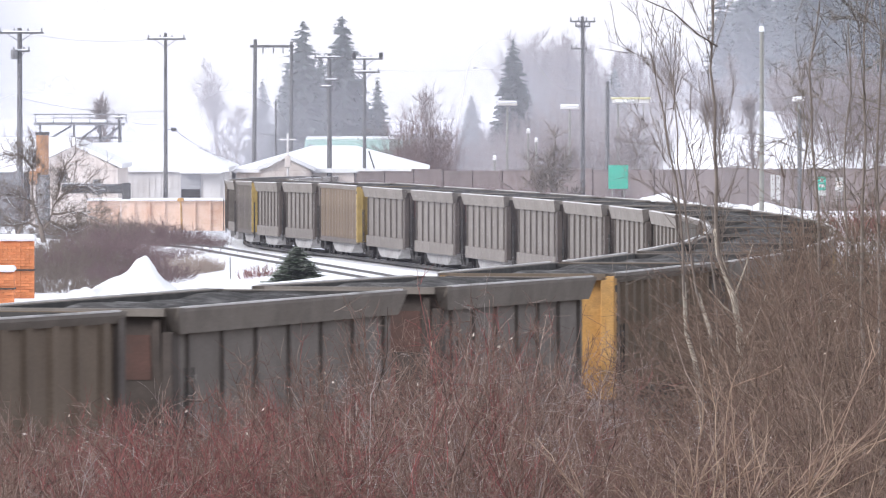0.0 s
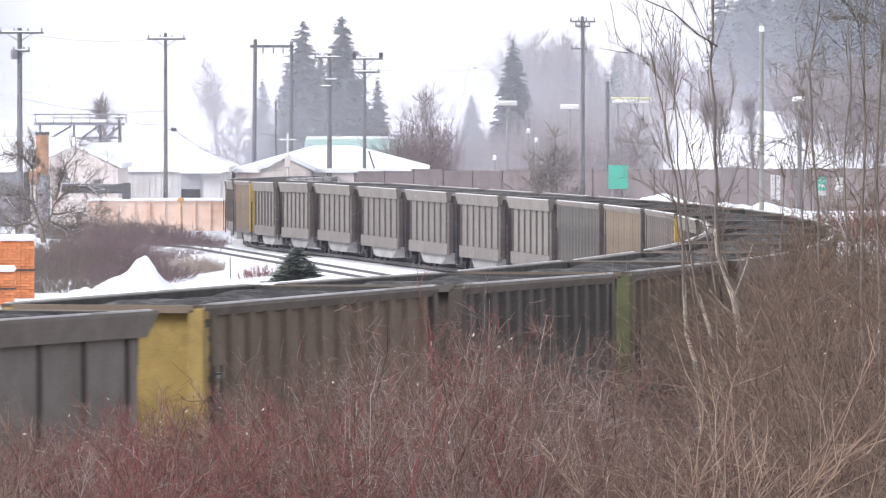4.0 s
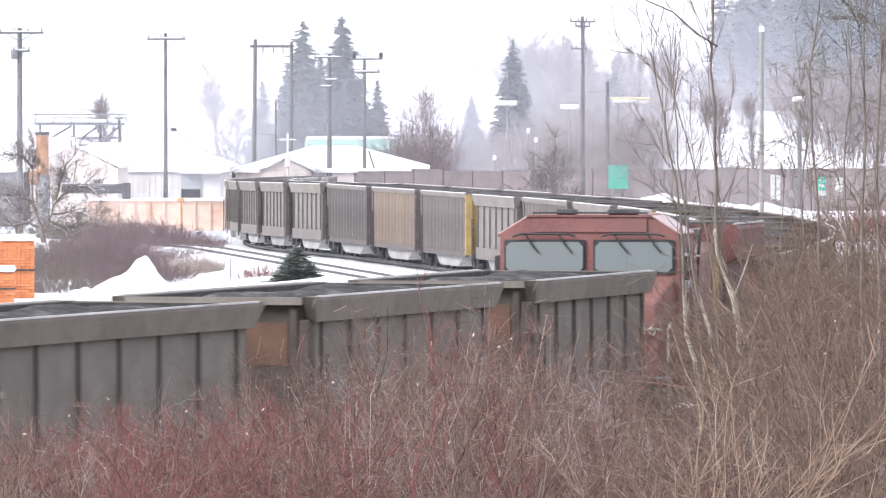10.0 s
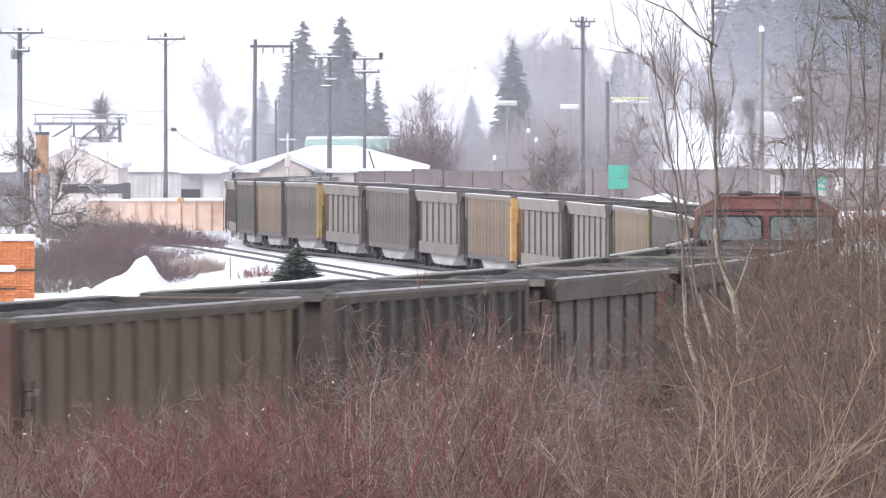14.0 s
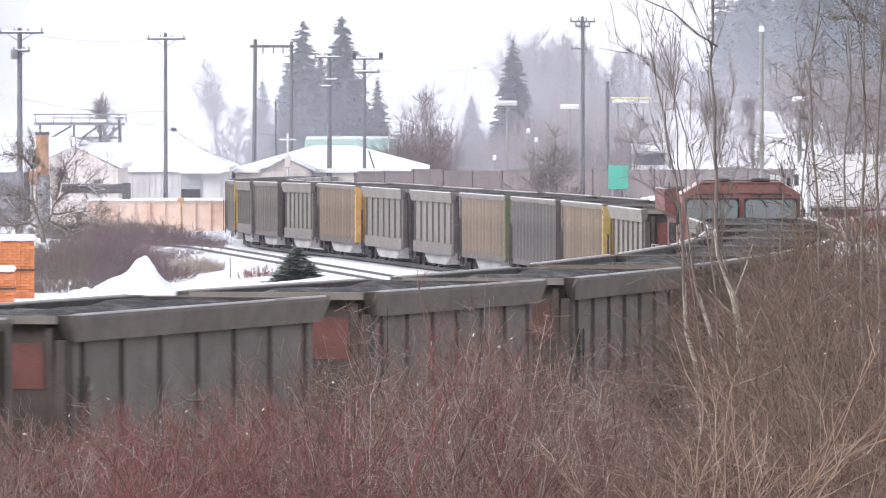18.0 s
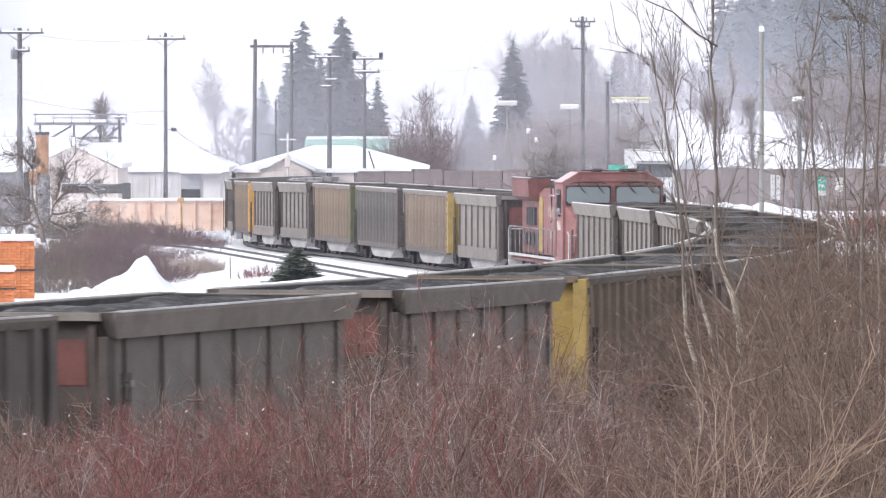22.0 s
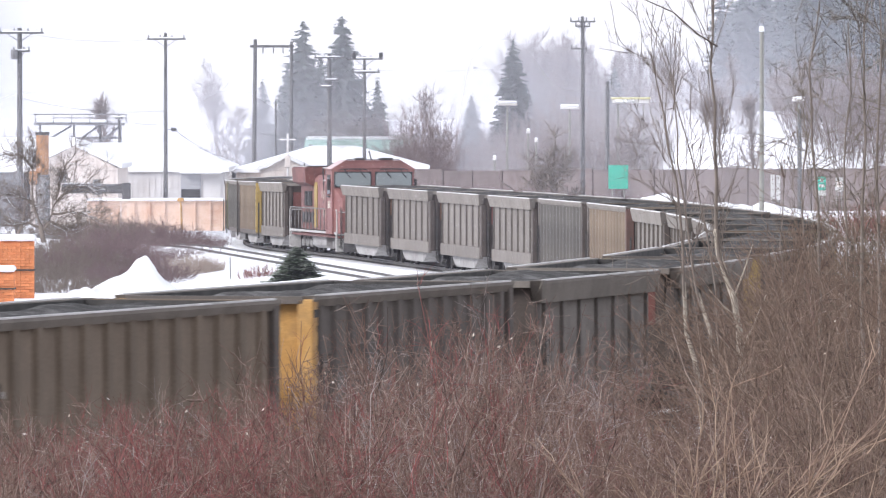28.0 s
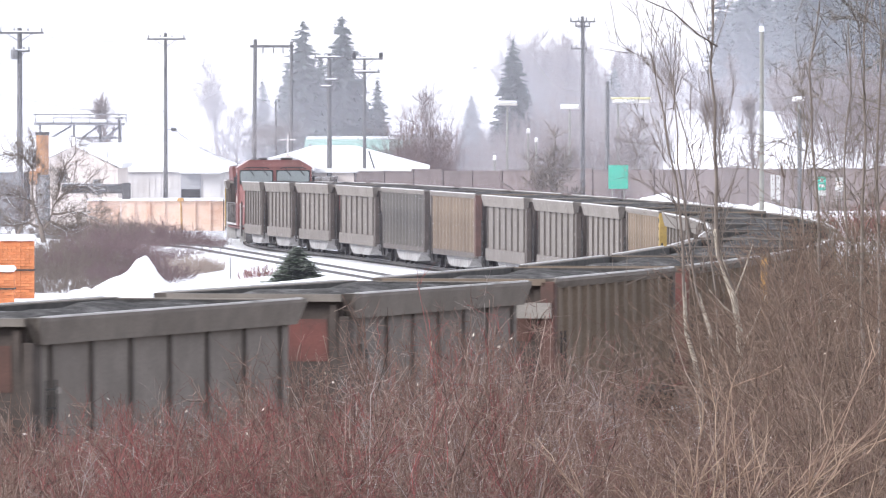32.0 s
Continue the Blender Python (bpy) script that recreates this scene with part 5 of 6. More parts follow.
def roadsign(name, label, x, y, z0, z1, w, mat, bars=()):
    g = float(height(np.array(x), np.array(y)))
    s = thing(name, label, "road sign")
    for dx in (-w * 0.3, w * 0.3):
        part("post", tubed([(x + dx, y + 0.06, g - 0.2), (x + dx, y + 0.06, z1)], 0.04, 6), GREYPOLE, s)
    bd = part("board", boxed(x - w / 2, x + w / 2, y - 0.02, y + 0.02, z0, z1, 0.01), mat, s)
    for bx0, bx1, bz0, bz1, bm_ in bars:
        part("sign_bar", boxed(x - w / 2 + bx0 * w, x - w / 2 + bx1 * w, y - 0.03, y - 0.021, z0 + bz0 * (z1 - z0), z0 + bz1 * (z1 - z0)), bm_, bd)
    return s


roadsign("direction_sign", "plain green road direction sign on two posts", 11.1, 590, 2.05, 3.55, 1.25, SIGNGREEN)
roadsign("white_sign", "pair of narrow white sign boards", 21.05, 590, 1.35, 2.95, 0.62, SIGNWHITE, ((0.42, 0.58, 0.0, 1.0, FENCE),))
roadsign("green_plate_sign", "small green and white sign plate", 23.9, 588, 1.6, 2.85, 0.5, SIGNGREEN, ((0.1, 0.9, 0.45, 0.6, SIGNWHITE), (0.0, 1.0, 0.0, 0.3, SIGNWHITE), (0.3, 0.7, 0.7, 0.9, SIGNWHITE)))
roadsign("pale_plate_sign", "small pale octagonal sign plate", 25.0, 588, 1.9, 2.8, 0.5, SIGNWHITE, ((0.2, 0.8, 0.3, 0.7, PINKWALL),))

ROADPTS = [(13.0, 1000), (13.4, 860), (14.0, 740), (14.4, 680), (14.2, 640), (13.8, 610), (14.2, 580), (16.6, 560), (20.6, 545), (25.2, 530), (34.0, 505), (48.0, 470)]


def build_road():
    bm = bmesh.new()
    rows = []
    for i, (x, y) in enumerate(ROADPTS):
        a, b = ROADPTS[max(i - 1, 0)], ROADPTS[min(i + 1, len(ROADPTS) - 1)]
        d = Vector((b[0] - a[0], b[1] - a[1], 0)).normalized()
        rgt = Vector((d.y, -d.x, 0))
        z = float(height(np.array(x), np.array(y))) + 0.12
        rows.append([bm.verts.new(Vector((x, y, z)) + rgt * u) for u in (-4.5, 0, 4.5)])
    for a, b in zip(rows, rows[1:]):
        for j in range(2):
            bm.faces.new((a[j], a[j + 1], b[j + 1], b[j]))
    tagged(part("road", bm, surface("wet_winter_road", (0.10, 0.10, 0.105), (0.2, 0.2, 0.21), 0.5, 0.5, 0, 0.1, 10, dirt=(0.75, 0.76, 0.78), dirt_amount=0.7)), "slushy winter road with snowy edges", "road", kind="structure")


build_road()


def snow_heap(name, label, cx, cy, rx, ry, h, seed, peak=1.5, n=26, base=None, skew=0.0):
    rng = np.random.default_rng(seed)
    ph = rng.uniform(0, 6.28, 6)
    bm = bmesh.new()
    g = []
    for i in range(n):
        row = []
        for j in range(n):
            u, v = -1 + 2 * i / (n - 1), -1 + 2 * j / (n - 1)
            r = min(1.0, math.hypot((u - skew) / (1 - skew if u > skew else 1 + skew), v))
            x, y = cx + rx * u, cy + ry * v
            lump = 1 + 0.18 * math.sin(5 * u + ph[0]) * math.sin(4 * v + ph[1]) + 0.1 * math.sin(11 * u + ph[2] + 3 * v) + 0.035 * math.sin(31 * u + ph[3]) * math.sin(23 * v + ph[4]) + rng.uniform(-0.02, 0.02)
            z0 = float(height(np.array(x), np.array(y))) if base is None else base
            row.append(bm.verts.new((x, y, z0 - 0.15 + (h + 0.15) * (1 - r) ** (1 / peak) * lump * (1 if r < 1 else 0))))
        g.append(row)
    for i in range(n - 1):
        for j in range(n - 1):
            f = bm.faces.new((g[i][j], g[i + 1][j], g[i + 1][j + 1], g[i][j + 1]))
            f.smooth = True
    return tagged(part(name, bm, SNOW), label, "snow pile")


snow_heap("snow_heap", "tall white heap of ploughed snow in the yard", -12.75, 375, 2.6, 2.4, 1.36, 3, 1.18, 44, None, 0.36)
snow_heap("snow_heap", "low white ridge of ploughed snow", -14.4, 373, 1.2, 1.5, 0.5, 4, 1.5)
snow_heap("snow_heap", "snow heap beneath the bare tree", -20.3, 470, 1.6, 3, 0.85, 6, 1.4)
for i in range(9):
    t_ = i / 8
    snow_heap("snow_bank", "ploughed snow bank along the road", 11.0 + 13.5 * t_, 640 - 125 * t_, 3.2, 13, 0.55 + 0.2 * (i % 3), 20 + i, 2.0, 18)


# ---- brick stacks ----
def brick_stack(x0, x1, y0, y1, z0, z1, label):
    bs = thing("brick_stack", label, "brick stack", "stacked bricks")
    course = 0.115
    n = int((z1 - z0) / course)
    bl = 0.36
    shared = {}
    rng = random.Random(7)
    for c in range(n):
        z = z0 + c * course
        nx = int(round((x1 - x0) / bl))
        w = (x1 - x0) / nx
        shift = w / 2 if c % 2 else 0
        for k in range(nx + (1 if shift else 0)):
            a = x0 + k * w - shift
            b = min(a + w, x1)
            a = max(a, x0)
            if b - a < 0.05:
                continue
            key = round(b - a, 3)
            if key not in shared:
                bmk = boxed(0.006, key - 0.006, 0, 0.3, 0.006, course - 0.006)
                mek = bpy.data.meshes.new("brick")
                bmk.to_mesh(mek)
                bmk.free()
                shared[key] = mek
            part("brick", shared[key], BRICKO, bs).location = (a, y0 + rng.uniform(-0.03, 0.02), z)
    part("core", boxed(x0 + 0.03, x1 - 0.03, y0 + 0.1, y1, z0, z1 - 0.03), BRICKO, bs)
    part("ledge", boxed(x0 - 0.04, x1 + 0.03, y0 - 0.06, y1, z0 + (z1 - z0) * 0.5, z0 + (z1 - z0) * 0.5 + 0.06), TIE, bs, "dark bearer between the layers")
    part("snow_cap", boxed(x0 - 0.04, x1 + 0.05, y0 - 0.06, y1 + 0.05, z1, z1 + 0.25, 0.09), SNOW, bs, "thick snow cap")


brick_stack(-17.75, -16.33, 372, 373.2, -0.4, 2.0, "tall stack of orange bricks capped with snow")
brick_stack(-18.2, -16.62, 361, 362.0, -0.4, 0.95, "lower stack of orange bricks capped with snow")


# ---- trees ----
def bare_tree_meshes(rng, h, r, n1, n2, n3, spread=0.5, lift=0.35, base_clear=0.25, l1=0.42, wob=0.07, twig=0.004, lean=(0, 0)):
    trunk = grow(rng, np.zeros((1, 3)), np.array([[lean[0], lean[1], 1.0]]), np.array([h]), 9, wob * 0.5, 0.05)
    a, w, t = sprout(rng, trunk, n1, base_clear, spread, lift)
    L1 = grow(rng, a, w, h * l1 * (1.15 - t) * rng.uniform(0.6, 1.1, len(a)), 6, wob, 0.06)
    b, w2, t2 = sprout(rng, L1, n2, 0.2, spread * 0.9, lift * 0.6)
    L2 = grow(rng, b, w2, h * l1 * 0.42 * rng.uniform(0.4, 1.0, len(b)), 5, wob * 1.3, 0.04)
    c, w3, t3 = sprout(rng, L2, n3, 0.2, spread, lift * 0.5)
    L3 = grow(rng, c, w3, h * l1 * 0.2 * rng.uniform(0.4, 1.0, len(c)), 3, wob * 1.5, 0.03)
    R1 = np.repeat(np.interp(t, [0, 1], [r * 0.5, r * 0.18])[:, None], 6, 1) * np.linspace(1, 0.35, 6)[None, :]
    wood = bundle([(trunk, taper(1, 9, r, r * 0.12)), (L1, R1)], 6)
    thin = bundle([(L2, taper(len(L2), 5, max(r * 0.12, twig * 1.6), twig)), (L3, taper(len(L3), 3, twig * 1.1, twig * 0.7))], 3)
    return quads("trunk", *wood), quads("crown", *thin)


def place_tree(name, label, meshes, x, y, bark, twigs, scale=1.0, turn=0.0, z=None, group="", sx=None):
    t = thing(name, label, "tree", group)
    z0 = float(height(np.array(x), np.array(y))) - 0.1 if z is None else z
    t.matrix_basis = Matrix.Translation((x, y, z0)) @ Matrix.Rotation(turn, 4, "Z") @ Matrix.Diagonal((*((sx or (scale, scale, scale))), 1))
    part("trunk", meshes[0], bark, t)
    part("crown", meshes[1], twigs, t)
    return t


def spruce_meshes(rng, h, r, whorls=26, per=8, power=0.85, clear=0.04):
    trunk = quads("trunk", *bundle([(np.array([[[0, 0, 0], [0, 0, h * 0.5], [0, 0, h * 0.93]]], dtype=float), np.array([[h * 0.018, h * 0.011, 0.01]]))], 6))
    V, F = [], []
    n = 0
    for i in range(whorls * per):
        f = clear + (1 - clear) * (1 - math.sqrt(1 - rng.uniform(0, 0.995))) / 0.93
        ln = (r * max(0.0, 1 - f) ** power + 0.04 * r) * rng.uniform(0.55, 1.12)
        if rng.uniform() < 0.04:
            ln *= 1.25
        az = rng.uniform(0, 2 * math.pi)
        out = np.array([math.cos(az), math.sin(az), 0])
        side = np.array([-math.sin(az), math.cos(az), 0])
        sag = rng.uniform(0.2, 0.6)
        for s in range(4):
            u0, u1 = s / 4, (s + 1.3) / 4
            z0 = f * h - ln * sag * u0 ** 1.4 + ln * 0.12 * u0 ** 4
            z1 = f * h - ln * sag * u1 ** 1.4 + ln * 0.12 * u1 ** 4
            w = (ln * 0.30 * (1.1 - u0) + 0.05) * rng.uniform(0.7, 1.3)
            drop = -w * rng.uniform(0.3, 1.1)
            p0, p1 = out * ln * u0, out * ln * u1
            tip = rng.uniform(-0.2, 0.2) * w
            for sg in (-1, 1):
                V += [p0 + [0, 0, z0], p1 + [0, 0, z1], p1 + side * sg * w * 0.7 + [0, 0, z1 + drop], p0 + side * sg * w + out * tip + [0, 0, z0 + drop * 0.8]]
                F.append([n, n + 1, n + 2, n + 3])
                n += 4
    return trunk, quads("crown", np.array(V), np.array(F))


rng = np.random.default_rng(11)
SPR = [spruce_meshes(rng, 10, 1.75, 90, 13, 0.62), spruce_meshes(rng, 10, 2.0, 90, 13, 0.6), spruce_meshes(rng, 10, 1.6, 80, 12, 0.7)]
BARE = [bare_tree_meshes(rng, 10, 0.16, 22, 8, 5, 0.75, 0.5, 0.18, 0.5, 0.1, 0.019), bare_tree_meshes(rng, 10, 0.14, 26, 8, 5, 0.6, 0.65, 0.1, 0.48, 0.09, 0.019), bare_tree_meshes(rng, 10, 0.17, 20, 9, 5, 0.95, 0.35, 0.15, 0.5, 0.12, 0.019)]


def spruce(i, x, y, top, wide, label="tall dark spruce standing in the mist", mat=NEEDLE, turn=0.0, group="dark spruces"):
    z0 = float(height(np.array(x), np.array(y))) - 0.2
    k = (top - z0) / 10
    return place_tree("spruce_tree", label, SPR[i], x, y, BARK, mat, turn=turn, z=z0, group=group, sx=(k * wide, k * wide, k))


spruce(0, -12.4, 822, 14.8, 1.2)
spruce(1, -9.0, 832, 15.4, 1.0, turn=1.0)
spruce(2, -5.9, 842, 10.0, 1.1, turn=2.0)
spruce(2, -13.9, 826, 11.0, 1.0, turn=0.4)
spruce(0, -11.0, 838, 12.0, 0.9, turn=2.3)
spruce(2, -17.4, 900, 10.0, 1.2, "grey misty spruce behind the poles", turn=2.6)
spruce(1, 2.78, 900, 8.3, 1.1, "frosted young spruce in the mist", FROSTNEEDLE, 0.3)
spruce(0, 6.6, 880, 13.6, 1.1, "tall dark spruce at the edge of the wood", turn=0.9)
spruce(2, 8.2, 905, 10.5, 1.2, "dark spruce within the bare wood", turn=1.9)
spruce(1, 16.5, 900, 11.0, 1.0, "dark spruce within the bare wood", turn=2.9)


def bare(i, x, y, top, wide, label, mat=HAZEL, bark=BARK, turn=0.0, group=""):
    z0 = float(height(np.array(x), np.array(y))) - 0.2
    k = (top - z0) / 10
    return place_tree("bare_tree", label, BARE[i], x, y, bark, mat, turn=turn, z=z0, group=group, sx=(k * wide, k * wide, k))


bare(0, -21.5, 900, 9.8, 0.9, "pale bare tree half lost in mist")
bare(2, -1.2, 703, 7.6, 0.8, "brown bare tree with dense upright twigs", turn=1.3)
bush = bare_tree_meshes(np.random.default_rng(43), 5.0, 0.14, 22, 7, 3, 1.2, 0.3, 0.08, 0.6, 0.14, 0.03)
place_tree("bare_bush", "spreading dark bare bush with snow on its limbs", bush, 7.3, 618, BARK, BARK, turn=0.5, sx=(1.25, 1.25, 1.05))
wr = random.Random(3)
for i in range(44):
    x = wr.uniform(7.0, 27)
    y = wr.uniform(905, 1010)
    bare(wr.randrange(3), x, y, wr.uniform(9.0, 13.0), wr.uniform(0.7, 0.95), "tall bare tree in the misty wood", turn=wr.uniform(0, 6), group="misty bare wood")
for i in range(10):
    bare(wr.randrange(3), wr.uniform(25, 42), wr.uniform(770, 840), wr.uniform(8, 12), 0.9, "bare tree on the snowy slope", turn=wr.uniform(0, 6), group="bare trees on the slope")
bare(0, 20.8, 690, 8.2, 0.9, "thin bare tree before the snowy slope", turn=0.2)
bare(1, 23.5, 700, 7.2, 0.9, "thin bare tree before the snowy slope", turn=1.2)
bare(2, 13.2, 650, 6.0, 1.1, "bare shrub behind the fence", turn=2.2)
bare(1, -26.8, 740, 7.0, 1.0, "bare tree behind the gantry", turn=2.0)
bare(2, -17.0, 760, 6.5, 1.0, "bare tree behind the sheds", turn=2.0)


fr = random.Random(21)
FARSPR = [spruce_meshes(rng, 10, r, 26, 10, p) for r, p in ((1.5, 0.7), (1.7, 0.62), (1.35, 0.75))]


def hillside_spruces():
    """Dark conifers in rows up the far hillside, and smaller ones at its foot."""
    n = 0
    for row in range(9):
        y = 1040 + 58 * row
        for k in range(13):
            u = 0.0305 + 0.0026 * k + fr.uniform(-0.0011, 0.0011) + (0.0013 if row % 2 else 0.0)
            yy = y + fr.uniform(-20, 20)
            x = u * yy
            z0 = float(height(np.array(x), np.array(yy))) - 0.3
            k_ = fr.uniform(1.35, 2.1)
            place_tree("spruce_tree", "dark spruce on the misty far hillside", FARSPR[n % 3], x, yy, BARK, NEEDLE, turn=fr.uniform(0, 6), z=z0, group="spruces on the far hillside", sx=(k_, k_, k_))
            n += 1
    for k in range(30):
        yy = fr.uniform(800, 990)
        x = fr.uniform(0.0395, 0.06) * yy
        z0 = float(height(np.array(x), np.array(yy))) - 0.3
        k_ = fr.uniform(0.55, 0.95)
        place_tree("spruce_tree", "small dark spruce at the foot of the hill", FARSPR[n % 3], x, yy, BARK, NEEDLE, turn=fr.uniform(0, 6), z=z0, group="spruces on the far hillside", sx=(k_, k_, k_))
        n += 1


hillside_spruces()


# ---- yard shrubs ----
def thicket(name, label, cx, cy, rx, ry, h, count, mat, seed, r0=0.02, twigs=7, subs=3, lean=0.35, zb=None, kind="stuff", fine=1.0, fan=0.45, up=0.35):
    g = np.random.default_rng(seed)
    ang, rad = g.uniform(0, 6.28, count), np.sqrt(g.uniform(0, 1, count))
    bx, by = cx + rx * rad * np.cos(ang), cy + ry * rad * np.sin(ang)
    bz = height(bx, by) if zb is None else np.full(count, zb)
    way = np.stack([np.cos(ang) * rad * lean + g.normal(0, 0.15, count), np.sin(ang) * rad * lean + g.normal(0, 0.15, count), np.ones(count)], 1)
    way /= np.linalg.norm(way, axis=1, keepdims=True)
    ln = h * g.uniform(0.55, 1.05, count) * (1.05 - 0.45 * rad)
    S = grow(g, np.stack([bx, by, bz - 0.1], 1), way, ln, 5, 0.08, 0.03)
    a, w, t = sprout(g, S, twigs, 0.25, fan, up)
    T = grow(g, a, w, h * 0.33 * g.uniform(0.4, 1.0, len(a)), 4, 0.1, 0.04)
    b, w2, _ = sprout(g, T, subs, 0.2, fan + 0.05, up * 0.5)
    U = grow(g, b, w2, h * 0.14 * g.uniform(0.4, 1.0, len(b)), 3, 0.12, 0.02)
    me = quads(name, *bundle([(S, taper(count, 5, r0, r0 * 0.45)), (T, taper(len(T), 4, r0 * 0.45 * fine, r0 * 0.25 * fine)), (U, taper(len(U), 3, r0 * 0.3 * fine, r0 * 0.2 * fine))], 3))
    return tagged(part(name, me, mat), label, "shrubs", kind=kind)


for cx, cy, rx, ry, h, n, mat, seed in ((-15.0, 440, 2.4, 22, 1.9, 260, MAROON, 31), (-18.4, 455, 2.2, 22, 1.6, 200, BARK, 32), (-16.8, 520, 4.2, 20, 1.6, 260, MAROON, 33), (-13.2, 405, 2.0, 9, 1.5, 160, MAROON, 34),
        (-16.2, 412, 2.6, 8, 1.6, 240, BARK, 37), (-13.0, 470, 1.4, 10, 1.5, 110, MAROON, 48), (-17.2, 480, 1.2, 8, 2.3, 70, BARK, 49), (-14.6, 500, 2.6, 8, 1.9, 90, MAROON, 50)):
    thicket("dark_brush", "dark leafless grey-maroon brush at the yard's edge", cx, cy, rx, ry, h, n, mat, seed, 0.013, 10, 5, 1.3, fine=1.15, fan=0.9, up=0.12)
for cx, cy, rx, ry, h, n, mat, seed in ((-15.4, 420, 2.5, 10, 2.0, 330, MAROON, 131), (-17.6, 430, 2.0, 10, 1.7, 220, BARK, 132), (-19.8, 530, 3.2, 12, 2.0, 200, BARK, 133), (-16.5, 470, 2.6, 10, 2.0, 220, MAROON, 134), (-15.7, 388, 2.2, 5, 1.05, 190, BARK, 137)):
    thicket("dark_brush", "dark tangled leafless brush at the yard's edge", cx, cy, rx, ry, h, n, mat, seed, 0.014, 10, 5, 1.5, fine=1.1, fan=0.95, up=0.1)
thicket("lacy_shrub", "thin pinkish lacy shrub in the snow beside the siding", -11.6, 440, 1.5, 5, 1.4, 80, MAROON, 135, 0.013, 8, 4, 1.2, fan=0.9, up=0.15)
thicket("straw_shrub", "dry straw-coloured shrub in the snow", -11.0, 410, 1.25, 2, 1.0, 420, STRAW, 35, 0.009, 6, 2, zb=-0.05)
thicket("red_shrub", "small reddish shrub standing in the snow", -7.65, 394, 0.9, 2, 0.75, 80, DOGWOOD, 36, 0.011, 6, 3, zb=0.05)
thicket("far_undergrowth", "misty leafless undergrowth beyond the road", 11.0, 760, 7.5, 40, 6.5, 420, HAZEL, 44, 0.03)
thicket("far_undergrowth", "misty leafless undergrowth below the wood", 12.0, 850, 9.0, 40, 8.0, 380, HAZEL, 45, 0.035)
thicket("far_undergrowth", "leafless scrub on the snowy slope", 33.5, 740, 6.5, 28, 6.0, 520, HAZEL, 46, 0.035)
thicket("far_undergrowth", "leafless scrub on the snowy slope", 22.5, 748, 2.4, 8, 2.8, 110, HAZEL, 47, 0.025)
thicket("red_brush", "reddish leafless brush at the foot of the fence", 22.8, 482, 4.2, 5, 2.1, 330, DOGWOOD, 54, 0.014, 8, 4, 0.9)
thicket("hedge_row", "brown hedge along the fence", 2.2, 560, 4.2, 6, 3.6, 260, MAROON, 38, 0.025)
thicket("hedge_row", "brown hedge along the fence", -4.5, 590, 3.4, 6, 3.1, 160, MAROON, 39, 0.025)
spr = place_tree("young_fir", "small green fir growing in the snow", SPR[1], -6.04, 385, BARK, island("green_fir_needles", [(0.06, 0.09, 0.055), (0.11, 0.15, 0.095), (0.3, 0.32, 0.28), (0.14, 0.18, 0.12)]), sx=(0.56, 0.56, 0.16), z=0.0)
snow_heap("snow_heap", "low snow drift under the young fir", -6.0, 385, 1.5, 2.2, 0.42, 8, 1.6)
thicket("brown_copse", "dense brown upright shoots behind the store", -1.7, 690, 1.0, 3, 9.0, 130, COPSE, 136, 0.03, 10, 5, 0.3)
stk = thing("marker_stake", "thin dark marker stake in the snow", "stake")
part("shaft", tubed([(-9.03, 396, -0.4), (-9.05, 396, 0.95)], 0.022, 6), IRON, stk)


def limbed_tree(name, label, y, trunk, limbs, r0, n1, n2, n3, len1, seed, fine, bark, twigs, snowy=True):
    """A spreading tree: limbs given as (bearing, drop) points at the distance y, in thousandths, with twigs all along."""
    g = np.random.default_rng(seed)

    def line(pts, k):
        p = np.array([[u * y / 1000, y, EYE[2] - v * y / 1000] for u, v in pts])
        d = np.concatenate([[0], np.cumsum(np.linalg.norm(np.diff(p, axis=0), axis=1))])
        q = np.linspace(0, d[-1], k)
        o = np.stack([np.interp(q, d, p[:, c]) for c in range(3)], 1)
        o[1:, 1] += np.cumsum(g.normal(0, 0.09, k - 1))
        return o[None]
    L = np.concatenate([line(p, 10) for p in limbs])
    L[:, 1:-1] += g.normal(0, 0.025, (len(limbs), 8, 3))
    tr = thing(name, label, "tree")
    part("trunk", quads("trunk", *bundle([(line(trunk, 6), taper(1, 6, r0, r0 * 0.75))], 8)), bark, tr)
    a, w, t = sprout(g, L, n1, 0.12, 0.85, 0.15)
    A = grow(g, a, w, len1 * g.uniform(0.4, 1.1, len(a)), 6, 0.09, 0.0)
    b, w2, _ = sprout(g, A, n2, 0.2, 0.7, 0.1)
    B = grow(g, b, w2, len1 * 0.45 * g.uniform(0.4, 1.0, len(b)), 4, 0.14, 0.0)
    c, w3, _ = sprout(g, B, n3, 0.2, 0.7, 0.05)
    C = grow(g, c, w3, len1 * 0.2 * g.uniform(0.4, 1.0, len(c)), 3, 0.14, 0.0)
    part("limbs", quads("limbs", *bundle([(L, taper(len(L), 10, r0 * 0.42, r0 * 0.12)), (A, taper(len(A), 6, r0 * 0.065, fine * 1.5))], 5)), bark, tr)
    part("crown", quads("crown", *bundle([(B, taper(len(B), 4, fine * 1.5, fine)), (C, taper(len(C), 3, fine, fine * 0.7))], 3)), twigs, tr)
    if snowy:
        up = np.array([0, 0, r0 * 0.16])
        part("snow_lining", quads("snow_lining", *bundle([(L[:, 3:] + up, taper(len(L), 7, r0 * 0.16, r0 * 0.07)), (A[::3] + up * 0.4, taper(len(A[::3]), 6, fine * 1.4, fine))], 4)), SNOW, tr, "thin snow lying along the limbs")
    return tr


